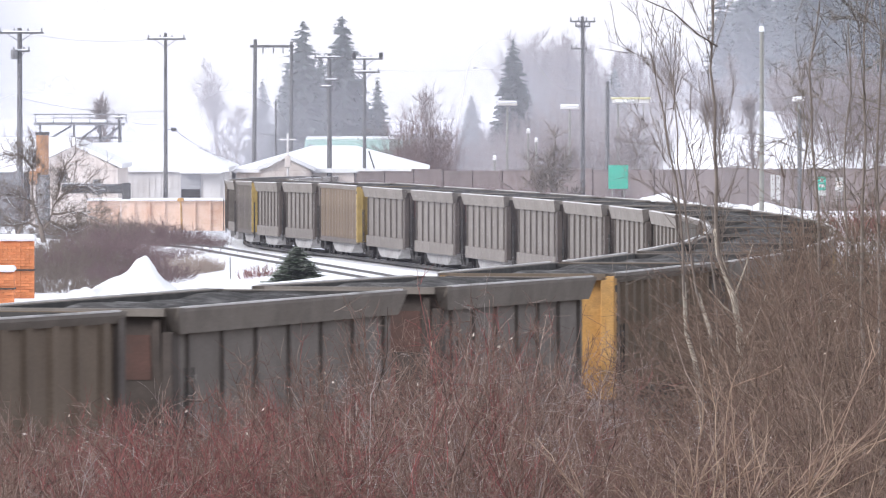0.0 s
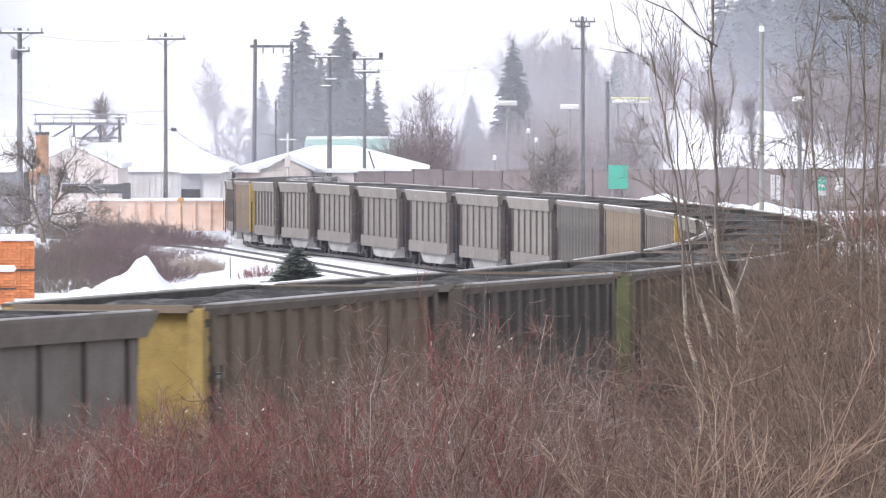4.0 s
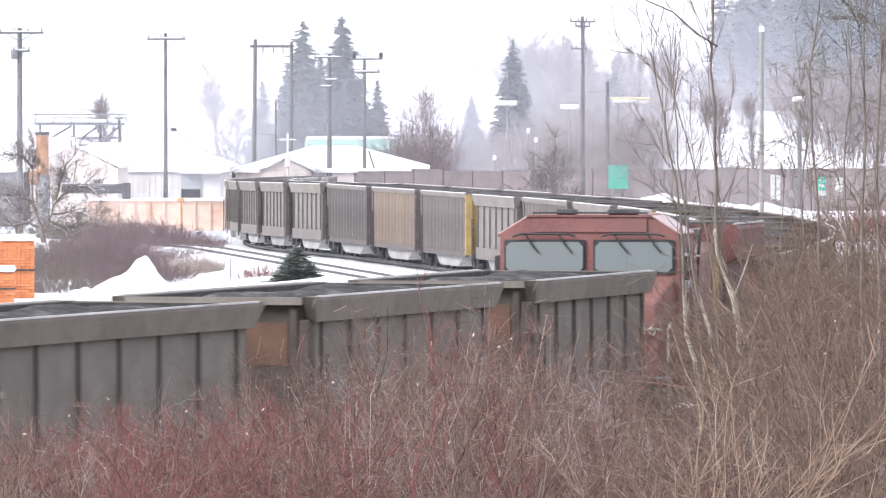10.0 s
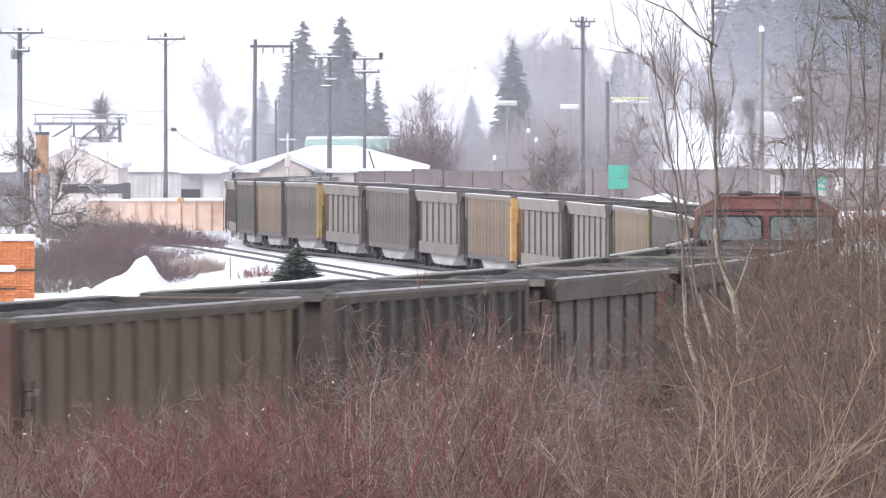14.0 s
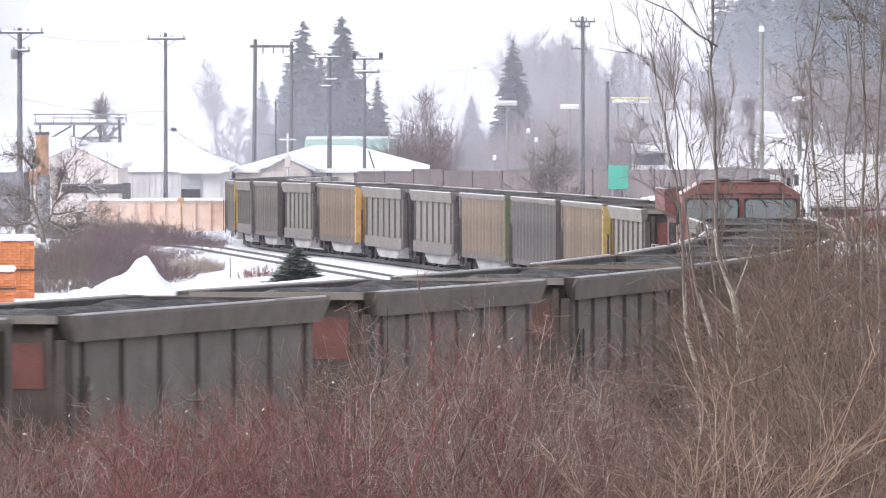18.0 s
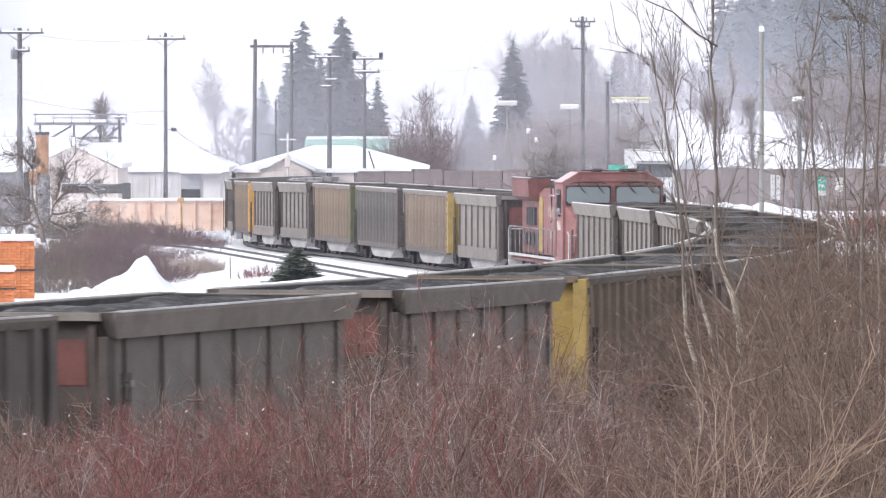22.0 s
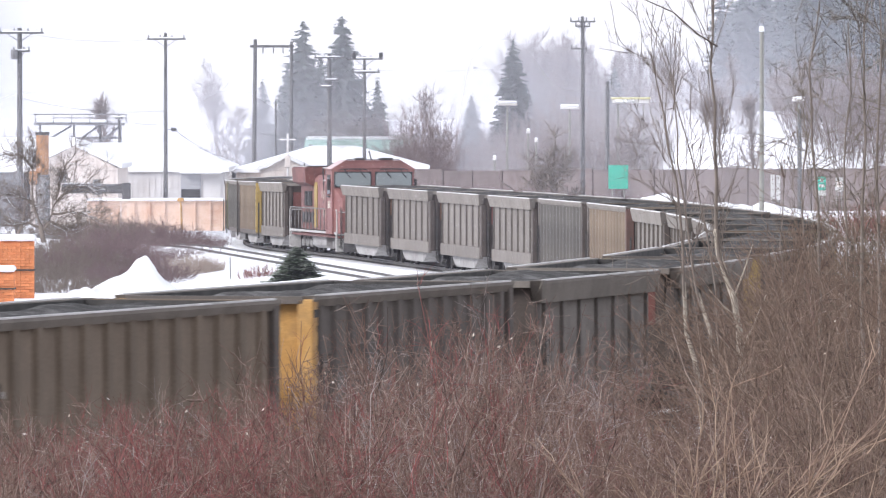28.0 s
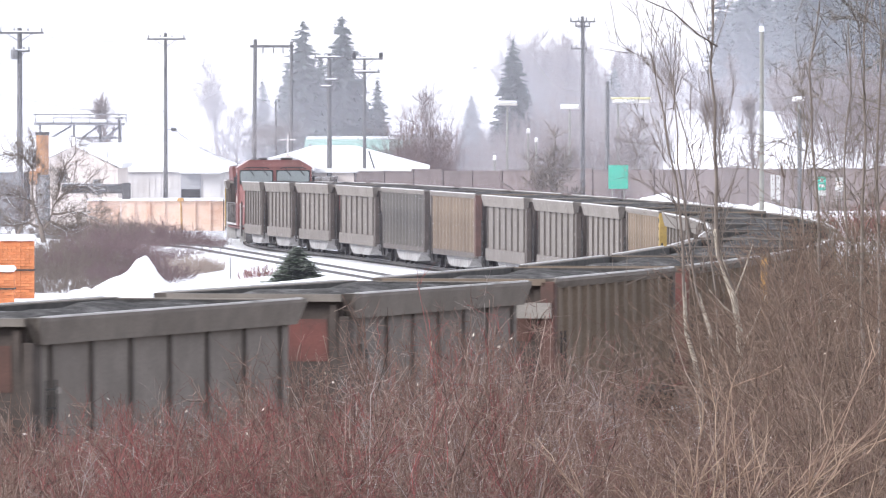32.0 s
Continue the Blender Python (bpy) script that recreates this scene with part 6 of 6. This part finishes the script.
limbed_tree("gnarled_tree", "dark gnarled bare tree with snow along its limbs", 500, [(-42.4, 16.6), (-42.9, 14.8), (-43.2, 13.2)],
            [[(-43.2, 13.2), (-43.9, 11.4), (-44.1, 9.0), (-44.0, 6.6), (-43.6, 4.9)], [(-42.9, 13.8), (-42.0, 12.4), (-41.6, 10.8), (-40.7, 9.7), (-39.3, 9.1), (-37.5, 9.0), (-36.2, 9.4)],
             [(-43.2, 13.5), (-44.5, 12.9), (-46.0, 13.2), (-47.6, 13.1)], [(-43.9, 10.8), (-45.2, 10.2), (-46.6, 9.9), (-48.2, 10.2)], [(-41.8, 12.0), (-40.3, 11.8), (-38.5, 12.0), (-37.2, 12.8)],
             [(-41.6, 10.5), (-41.2, 8.4), (-40.4, 6.6), (-39.4, 5.4)], [(-44.0, 7.2), (-44.8, 6.0), (-45.7, 5.4)], [(-42.0, 12.8), (-41.0, 13.4), (-39.8, 14.4)]],
            0.17, 34, 6, 3, 1.55, 41, 0.0075, BARK, BARK)
lt2 = bare_tree_meshes(np.random.default_rng(42), 3.6, 0.1, 14, 8, 4, 1.4, 0.15, 0.2, 0.7, 0.2, 0.009)
place_tree("gnarled_tree", "dark gnarled bare tree beside the stack", lt2, -23.3, 505, BARK, HAZEL, 1.0, 1.4, sx=(1.3, 1.3, 0.95))
thicket("bank_scrub", "brown leafless scrub on the bank below the curve", 9.9, 196, 1.6, 14, 5.3, 620, OLIVE, 53, 0.012, 14, 5, 0.8)


# ---- near bank: thicket and young trees ----
def profile_height(u):
    """Height of the thicket's outline, as a slope below the eye, over the bearing u."""
    b = [-0.060, -0.0475, -0.0354, -0.0233, -0.0136, -0.0081, -0.0039, 0.0040, 0.0101, 0.0161, 0.0204, 0.0252, 0.0313, 0.0343, 0.0374, 0.0422, 0.0475, 0.060]
    s = [0.0340, 0.0325, 0.0310, 0.0312, 0.0290, 0.0260, 0.0243, 0.0230, 0.0248, 0.0290, 0.0322, 0.0332, 0.0325, 0.0280, 0.0215, 0.0145, 0.0133, 0.0130]
    return np.interp(u, b, s)


def near_thicket(count, seed, chooser, u0=-0.053, u1=0.056, y0=86, y1=134, scatter=0.0065):
    g = np.random.default_rng(seed)
    u = g.uniform(u0, u1, count)
    y = g.uniform(y0, y1, count)
    slope = profile_height(u) + np.abs(g.normal(0, scatter, count)) + 0.0004 + 0.0022 * np.clip((-0.018 - u) / 0.01, 0, 1)
    slope = slope + 0.002 * np.sin(u * 900 + 1) + 0.0012 * np.sin(u * 2300)
    x = u * y
    ztop = EYE[2] - slope * y
    z0 = height(x, y)
    ln = np.maximum(ztop - z0, 0.5)
    way = np.stack([g.normal(0, 0.45, count), g.normal(0, 0.3, count), np.ones(count)], 1)
    way /= np.linalg.norm(way, axis=1, keepdims=True)
    S = grow(g, np.stack([x, y, z0 - 0.05], 1), way, ln * 1.15, 7, 0.24, 0.03)
    pick = chooser(g, u, slope)
    for key, (nm, label, mat, thick, spread) in enumerate(BUSHES):
        P = S[pick == key]
        if not len(P):
            continue
        a, w, t = sprout(g, P, 10, 0.35, spread, 0.2)
        T = grow(g, a, w, g.uniform(0.25, 0.9, len(a)) * (1.3 - t), 5, 0.16, 0.04)
        b, w2, _ = sprout(g, T, 3, 0.15, spread, 0.05)
        U = grow(g, b, w2, g.uniform(0.08, 0.3, len(b)), 3, 0.16, 0.03)
        me = quads(nm, *bundle([(P, taper(len(P), 7, thick, thick * 0.35)), (T, taper(len(T), 5, thick * 0.42, thick * 0.24)), (U, taper(len(U), 3, thick * 0.26, thick * 0.18))], 3))
        tagged(part(nm, me, mat), label, "shrubs", kind="stuff")


BUSHES = [
    ("dogwood_thicket", "dense leafless red-stemmed shrubs on the near bank", DOGWOOD, 0.0085, 0.6),
    ("grey_thicket", "dense leafless grey-brown shrubs on the near bank", BRUSHM, 0.009, 0.85),
    ("golden_thicket", "dry golden-brown shoots on the near bank", GOLD, 0.0065, 0.55),
    ("olive_thicket", "tall olive-brown thicket on the near bank", OLIVE, 0.0085, 0.85),
    ("pale_thicket", "pale tangled dead twigs above the shrubs", PALETWIG, 0.0062, 0.9),
]


def choose(g, u, slope):
    r = g.uniform(0, 1, len(u))
    k = np.full(len(u), 1)
    low = slope > 0.0325
    mid = (u > -0.042) & (u < 0.016)
    k[low & mid & (r < 0.74)] = 0
    k[~low & mid & (r < 0.14)] = 0
    k[(u > 0.014) & (slope > 0.029) & (r < 0.3)] = 2
    k[(u > 0.034) & (slope <= 0.029) & (r < 0.4)] = 3
    k[(u > 0.038) & (r < 0.85)] = 3
    k[(u > 0.032) & (slope > 0.03) & (r < 0.25)] = 2
    k[(u > -0.02) & (u < 0.032) & (slope < 0.034) & (r > 0.9)] = 4
    k[(u < -0.02) & (r > 0.93)] = 4
    return k


near_thicket(3000, 51, choose)
near_thicket(1300, 52, lambda g, u, s: np.full(len(u), 3), 0.0375, 0.058, 112, 134, 0.004)


def dried_leaves():
    g = np.random.default_rng(61)
    n = 240
    u = g.uniform(-0.047, 0.047, n)
    y = g.uniform(88, 128, n)
    s = profile_height(u) + g.uniform(0.0, 0.013, n)
    c = np.stack([u * y, y, EYE[2] - s * y], 1)
    a = g.normal(0, 1, (n, 3))
    a /= np.linalg.norm(a, axis=1, keepdims=True)
    b = np.cross(a, g.normal(0, 1, (n, 3)))
    b /= np.linalg.norm(b, axis=1, keepdims=True)
    w = g.uniform(0.006, 0.02, n)[:, None]
    V = np.stack([c - a * w * 1.5, c + b * w * 0.7, c + a * w * 1.5, c - b * w * 0.7], 1).reshape(-1, 3)
    tagged(part("dried_leaves", quads("dried_leaves", V, np.arange(4 * n).reshape(n, 4)), DRIED), "pale dried leaves caught in the twigs", "leaves", kind="stuff")


dried_leaves()


def stemmed_tree(name, label, y, pts, r0, r1, n1, len1, seed, bark, twigs, spread=0.4, lift=0.45, tmin=0.35, n2=5, n3=3, fine=0.0035):
    """A young tree whose stem follows (x, z) points at the distance y."""
    g = np.random.default_rng(seed)
    src = np.array([[x, y, z] for x, z in pts], dtype=float)
    d = np.concatenate([[0], np.cumsum(np.linalg.norm(np.diff(src, axis=0), axis=1))])
    s = np.linspace(0, d[-1], 14)
    stem = np.stack([np.interp(s, d, src[:, i]) for i in range(3)], 1)[None]
    stem[0, 1:-1, :2] += g.normal(0, 0.012, (12, 2))
    a, w, t = sprout(g, stem, n1, tmin, spread, lift)
    L1 = grow(g, a, w, len1 * g.uniform(0.5, 1.1, len(a)) * (1.25 - 0.6 * t), 7, 0.06 if spread < 0.6 else 0.11, 0.06 if spread < 0.6 else 0.015)
    b, w2, t2 = sprout(g, L1, n2, 0.2, spread * 0.9, lift * 0.5)
    L2 = grow(g, b, w2, len1 * 0.38 * g.uniform(0.4, 1.0, len(b)), 5, 0.08, 0.05)
    tr = thing(name, label, "tree", "young trees on the bank")
    part("trunk", quads("trunk", *bundle([(stem, taper(1, 14, r0, r1))], 8)), bark, tr)
    polys = [(L1, taper(len(L1), 7, max(r0 * 0.15, fine * 1.7), fine * 1.1)), (L2, taper(len(L2), 5, fine * 1.5, fine))]
    if n3:
        c, w3, _ = sprout(g, L2, n3, 0.2, spread, lift * 0.4)
        L3 = grow(g, c, w3, len1 * 0.16 * g.uniform(0.4, 1.0, len(c)), 3, 0.1, 0.04)
        polys.append((L3, taper(len(L3), 3, fine, fine * 0.7)))
    part("crown", quads("crown", *bundle(polys, 4)), twigs, tr)
    return tr


big_birch = stemmed_tree("birch_tree", "slender birch, pale-barked below, with bare upright twigs", 120, [(3.94, 2.66), (3.89, 3.76), (3.84, 4.19), (3.81, 4.63), (3.75, 4.99), (3.65, 5.28), (3.55, 5.57), (3.51, 5.94), (3.50, 6.67), (3.51, 7.39), (3.45, 7.98), (3.48, 8.92)], 0.042, 0.011, 20, 1.5, 75, BARK, BARK, 0.45, 0.35, 0.35, 4, 2, 0.0028)
part("pale_bark", tubed([(3.94, 120, 2.66), (3.89, 120, 3.76), (3.84, 120, 4.19), (3.81, 120, 4.63), (3.75, 120, 4.99), (3.65, 120, 5.28), (3.55, 120, 5.57), (3.51, 120, 5.90)], 0.052, 8, 0.034), BIRCH, big_birch, "pale mottled lower bark")
thin_birch = stemmed_tree("birch_tree", "thin bare birch with a fan of upright dark twigs", 118, [(3.35, 2.75), (3.26, 3.89), (3.19, 4.25), (3.08, 4.61), (3.05, 5.25), (3.02, 5.97), (2.95, 6.54), (2.83, 7.11), (2.63, 8.18)], 0.03, 0.007, 18, 1.6, 72, BARK, BARK, 0.8, 0.35, 0.45, 5, 2, 0.0028)
part("pale_bark", tubed([(3.35, 118, 2.75), (3.26, 118, 3.89), (3.19, 118, 4.25), (3.08, 118, 4.61), (3.05, 118, 5.25)], 0.036, 7, 0.026), BIRCH, thin_birch, "pale mottled lower bark")
fork_birch = stemmed_tree("birch_tree", "thin bare birch with a fan of upright dark twigs", 119, [(3.54, 2.70), (3.47, 4.22), (3.40, 4.65), (3.26, 5.09), (3.16, 5.66), (3.04, 6.38), (2.94, 7.97)], 0.026, 0.006, 12, 1.4, 73, BARK, BARK, 0.75, 0.35, 0.45, 5, 2, 0.0028)
part("pale_bark", tubed([(3.54, 119, 2.70), (3.47, 119, 4.22), (3.40, 119, 4.65), (3.26, 119, 5.09)], 0.03, 7, 0.022), BIRCH, fork_birch, "pale mottled lower bark")
for bx, bz, tx, tz in ((3.80, 4.75, 3.42, 5.12), (3.86, 4.22, 3.5, 4.6), (3.74, 5.0, 3.98, 5.7), (3.85, 4.35, 4.15, 5.05)):
    part("side_branch", tubed([(bx, 120, bz), ((bx + tx) / 2, 119.9, (bz + tz) / 2 - 0.03), (tx, 119.8, tz)], 0.016, 6, 0.007), BIRCH, big_birch)
stemmed_tree("birch_tree", "thin bare birch beside the line", 121, [(3.71, 2.62), (3.51, 5.34), (3.27, 6.66), (3.13, 7.17), (2.94, 7.76)], 0.022, 0.006, 9, 1.3, 74, BARK, BARK, 0.45, 0.3, 0.45, 4, 2, 0.0028)
for i, (pts, yy, rr) in enumerate((([(4.80, 2.67), (4.77, 4.53), (4.77, 5.82), (4.69, 6.82), (4.66, 8.11), (4.78, 8.90)], 118, 0.03), ([(5.07, 2.92), (5.03, 4.69), (5.03, 6.38), (5.08, 7.06), (5.05, 8.35), (5.12, 8.90)], 112, 0.032),
        ([(5.18, 3.00), (5.15, 5.40), (5.10, 6.74), (5.19, 7.94), (5.15, 8.87)], 110, 0.03), ([(5.04, 2.76), (5.02, 5.85), (4.97, 6.70), (5.08, 7.68), (5.04, 8.52)], 116, 0.024), ([(4.82, 2.39), (4.86, 5.11), (4.81, 6.40), (4.97, 7.46)], 125, 0.02), ([(5.21, 3.09), (5.18, 5.44), (5.28, 7.41), (5.24, 8.78)], 108, 0.035))):
    stemmed_tree("alder_tree", "tangled olive-brown young alder without leaves", yy, pts, rr, 0.007, 20, 1.5, 80 + i, BARK, DARKTWIG, 1.0, 0.25, 0.3, 5, 3, 0.0026)
stemmed_tree("alder_tree", "tangled olive-brown young alder without leaves", 124, [(4.48, 2.43), (4.53, 4.83), (4.48, 5.74), (4.56, 6.64)], 0.02, 0.006, 12, 1.2, 90, BARK, OLIVE, 0.9, 0.3, 0.35, 5, 3, 0.0026)
# long arching bough
ab = thing("bare_bough", "long bare bough arching from a young tree", "branch")
part("bough", tubed([(3.53, 120, 8.25), (3.25, 119.6, 8.42), (2.95, 119.3, 8.68), (2.6, 119, 8.83), (2.3, 118.8, 8.95)], 0.012, 6, 0.006), BARK, ab)
part("twig", tubed([(2.95, 119.3, 8.68), (2.75, 119.2, 8.95), (2.7, 119.1, 9.2)], 0.006, 5, 0.004), BARK, ab)


def arching_shoots():
    """Golden shoots that fan out low on the bank from three stools."""
    g = np.random.default_rng(95)
    for x0, y0, n, tilt, reach in ((2.48, 83.0, 12, 0.22, 2.5), (3.0, 82.0, 8, 0.85, 2.7), (2.75, 84.5, 4, 0.7, 2.5), (1.95, 85.0, 5, 0.1, 2.0)):
        x = x0 + g.normal(0, 0.07, n)
        y = y0 + g.normal(0, 0.25, n)
        start = np.stack([x, y, height(x, y)], 1)
        a0 = np.linspace(tilt - 0.6, tilt + 0.6, n) + g.normal(0, 0.1, n)
        way = np.stack([np.sin(a0), g.normal(0, 0.12, n), np.cos(a0)], 1)
        way /= np.linalg.norm(way, axis=1, keepdims=True)
        S = grow(g, start, way, reach * g.uniform(0.5, 1.0, n), 10, 0.085, 0.03, 0.16)
        a, w, t = sprout(g, S, 9, 0.35, 0.5, 0.12)
        T = grow(g, a, w, g.uniform(0.2, 0.65, len(a)), 5, 0.08, 0.02)
        b, w2, _ = sprout(g, T, 3, 0.3, 0.4, 0.1)
        U = grow(g, b, w2, g.uniform(0.06, 0.2, len(b)), 3, 0.08, 0.0)
        me = quads("arching_shoots", *bundle([(S, taper(n, 10, 0.0095, 0.0035)), (T, taper(len(T), 5, 0.0046, 0.0024)), (U, taper(len(U), 3, 0.0024, 0.0014))], 5))
        tagged(part("arching_shoots", me, SHOOT), "golden-brown arching shoots low on the bank", "shrubs", kind="stuff")


arching_shoots()


# ---- mist, steam and smoke ----
def mist_sheet(y, x0, x1, z1, n=14, mat=None, sway=6.0):
    bm = bmesh.new()
    lo = []
    for i in range(n):
        x = x0 + (x1 - x0) * i / (n - 1)
        lo.append([bm.verts.new((x, y + sway * math.sin(i * 1.3 + y), -1 + (z1 + 1) * k / 3)) for k in range(4)])
    for a, b in zip(lo, lo[1:]):
        for k in range(3):
            bm.faces.new((a[k], b[k], b[k + 1], a[k + 1]))
    ob = part("mist_bank", bm, mat or MIST)
    tagged(ob, "thin bank of pale winter mist over the valley", "mist", "mist banks", kind="stuff")


for yy in (735, 890):
    mist_sheet(yy, -300, 300, 34)
mist_sheet(960, 22, 220, 60, 14, HILL_MIST)
mist_sheet(271, -120, 8.0, 22, 24, TRACK_MIST, 0.5)
mist_sheet(540, -200, 200, 22, 20, THIN_MIST, 0.5)


def puff_mesh(seed, n=9):
    """A bowed, crumpled wisp of vapour."""
    bm = bmesh.new()
    noise.seed_set(seed)
    g = []
    for i in range(n):
        row = []
        for j in range(n):
            u, v = -1 + 2 * i / (n - 1), -1 + 2 * j / (n - 1)
            row.append(bm.verts.new((u, 0.35 * (u * u + v * v) - 0.35 + 0.2 * noise.noise(Vector((u * 2, v * 2, seed))), v)))
        g.append(row)
    for i in range(n - 1):
        for j in range(n - 1):
            bm.faces.new((g[i][j], g[i + 1][j], g[i + 1][j + 1], g[i][j + 1])).smooth = True
    me = bpy.data.meshes.new("puff")
    bm.to_mesh(me)
    bm.free()
    return me


PUFFS = [puff_mesh(s) for s in (1, 2, 3)]
CLOUDS = []


def build_steam():
    g = random.Random(9)
    cl = thing("steam_plume", "white steam billowing above the mill", "steam")
    for i in range(2):
        f = i
        p = part("steam_puff", PUFFS[i % 3], STEAM, cl)
        r = g.uniform(3.0, 4.5)
        p.matrix_basis = Matrix.Translation((-31.0 + 3.5 * f, 745 + 3 * i, 8.0 + 7.5 * f)) @ Matrix.Diagonal((r * 0.8, 1.0, r, 1))
    CLOUDS.append(cl)


build_steam()


def build_smoke():
    """Thin exhaust that streams back from the stack over the locomotive's cab."""
    g = random.Random(19)
    out = []
    for i in range(3):
        f = i / 2
        p = part("smoke_puff", PUFFS[i % 3], SMOKE)
        tagged(p, "thin grey puff of diesel exhaust over the locomotive", "smoke", "exhaust puffs")
        r = 1.3 + 0.5 * f
        p.scale = (r * 1.5, 1.0, r)
        out.append((p, Vector((7.0 - 13.0 * f, g.uniform(-0.7, 0.7), 5.4 + 0.5 * f + g.uniform(-0.2, 0.4))), g.uniform(0, 6.28)))
    return out


SMOKES = build_smoke()


# ---- road trucks ----
def build_truck(label, length, skin):
    tk = thing("semi_truck", label, "truck", "trucks on the road")
    tr = part("trailer", boxed(-length - 1.6, -1.6, -1.28, 1.28, 1.0, 3.9, 0.05), skin, tk, "white box trailer")
    part("trailer_rail", boxed(-length - 1.6, -1.6, -1.3, 1.3, 3.82, 3.92, 0.02), PALE, tr)
    part("trailer_sill", boxed(-length - 1.6, -1.6, -1.29, 1.29, 0.9, 1.02), STEEL, tr)
    part("landing_gear", boxed(-4.2, -4.0, -1.0, 1.0, 0.3, 1.0), STEEL, tr)
    cab = part("cab", prism(bmesh.new(), [(-1.2, 0.6), (1.1, 0.6), (1.1, 2.2), (0.75, 3.0), (0.2, 3.2), (-1.2, 3.2)], "y", -1.25, 1.25), TRUCKWHITE, tk, "white sleeper cab")
    part("wind_deflector", prism(bmesh.new(), [(-1.2, 3.2), (0.5, 3.2), (-0.2, 3.75), (-1.1, 3.85)], "y", -1.2, 1.2), TRUCKWHITE, cab)
    part("bonnet", prism(bmesh.new(), [(1.0, 0.6), (2.6, 0.6), (2.6, 1.55), (1.1, 2.1)], "y", -1.0, 1.0), TRUCKWHITE, cab)
    part("grille", boxed(2.6, 2.66, -0.6, 0.6, 0.75, 1.5), STEEL, cab, "bright slatted grille")
    for i in range(5):
        part("grille_bar", boxed(2.66, 2.69, -0.6, 0.6, 0.8 + i * 0.14, 0.86 + i * 0.14), PALE, cab)
    part("bumper", boxed(2.55, 2.8, -1.2, 1.2, 0.4, 0.68, 0.04), PALE, cab)
    ws = part("windscreen", prism(bmesh.new(), [(1.12, 2.2), (1.16, 2.22), (0.82, 2.98), (0.76, 2.98)], "y", -1.1, 1.1), TRUCKGLASS, cab, "dark windscreen")
    part("visor", boxed(0.75, 1.25, -1.2, 1.2, 2.98, 3.06), BLACKPL, cab)
    for sd in (-1, 1):
        part("side_window", boxed(0.05, 0.75, sd * 1.25, sd * 1.27, 2.15, 2.8), BLACKPL, cab)
        part("mirror", boxed(1.0, 1.12, sd * 1.4, sd * 1.6, 1.9, 2.6, 0.02), BLACKPL, cab)
        part("headlamp", boxed(2.5, 2.64, sd * 0.75, sd * 1.0, 0.95, 1.2, 0.02), PALE, cab)
        part("fuel_tank", tubed([(-1.0, sd * 1.05, 0.75), (0.6, sd * 1.05, 0.75)], 0.3, 12), PALE, cab)
        for x in (1.75, -2.2, -3.3, -length - 0.2, -length + 1.0):
            w = part("wheel", tubed([(x, sd * 0.85, 0.5), (x, sd * 1.2, 0.5)], 0.5, 16), RUBBER, tk)
            part("hub", tubed([(x, sd * 1.2, 0.5), (x, sd * 1.23, 0.5)], 0.25, 10), PALE, w)
    return tk


TRUCK_OUT = build_truck("white articulated truck heading away along the road", 11.0, TRAILERSHADED)
TRUCK_IN = build_truck("white articulated truck coming round the road's bend", 11.0, TRUCKWHITE)


def road_rows(keys):
    rows = []
    for i, (t, x, y) in enumerate(keys):
        a, b = keys[max(i - 1, 0)], keys[min(i + 1, len(keys) - 1)]
        h = math.degrees(math.atan2(b[2] - a[2], b[1] - a[1]))
        z = float(height(np.array(x), np.array(y))) + 0.14
        rows.append((t, pose(x, y, z, 0, 0, h)))
    return rows


def move_trucks():
    walk(TRUCK_OUT, road_rows([(0.0, 150.0, 455.0), (8.0, 90.0, 475.0), (14.0, 46.0, 492.0), (16.0, 31.5, 512.0), (17.0, 25.9, 521.0), (18.0, 21.5, 532.0), (19.0, 17.6, 545.0), (20.0, 14.4, 578.0), (20.5, 15.5, 618.0), (21.0, 16.3, 662.0), (22.0, 16.6, 728.0), (23.0, 16.6, 788.0), (24.0, 16.8, 850.0), (26.0, 17.2, 960.0), (32.0, 18.0, 1240.0)]))
    walk(TRUCK_IN, road_rows([(0.0, 14.5, 1430.0), (8.0, 14.2, 1130.0), (14.0, 16.2, 840.0), (17.0, 15.9, 735.0), (19.0, 15.0, 668.0), (20.0, 14.1, 642.0), (20.5, 13.4, 630.0), (21.0, 13.0, 618.0), (22.0, 13.3, 588.0), (22.5, 14.1, 576.0), (23.0, 15.4, 567.0), (24.0, 19.6, 554.0), (25.0, 24.8, 543.0), (26.0, 30.0, 532.0), (28.0, 42.0, 515.0), (32.0, 72.0, 490.0)]))


def move_vapour():
    for cl in CLOUDS:
        walk(cl, [(t, pose(0.35 * math.sin(t * 0.25), 0, 0.4 * math.sin(t * 0.35 + 1))) for t in range(0, 33, 4)])
    for p, at, ph in SMOKES:
        rows = []
        for t in row_times():
            off = Vector((0.5 * math.sin(t * 1.1 + ph), 0.2 * math.sin(t * 0.9 + 2 * ph), 0.2 * math.sin(t * 1.3 + ph)))
            q = ride(-8.30 * SPEED + SPEED * t, 13.0) @ (at + off)
            rows.append((t, pose(q.x, q.y, q.z, 0, 0, 20 * math.sin(t * 0.5 + ph))))
        walk(p, rows)


# ---- what moves ----
def motions():
    move_train()
    move_trucks()
    move_vapour()


motions()
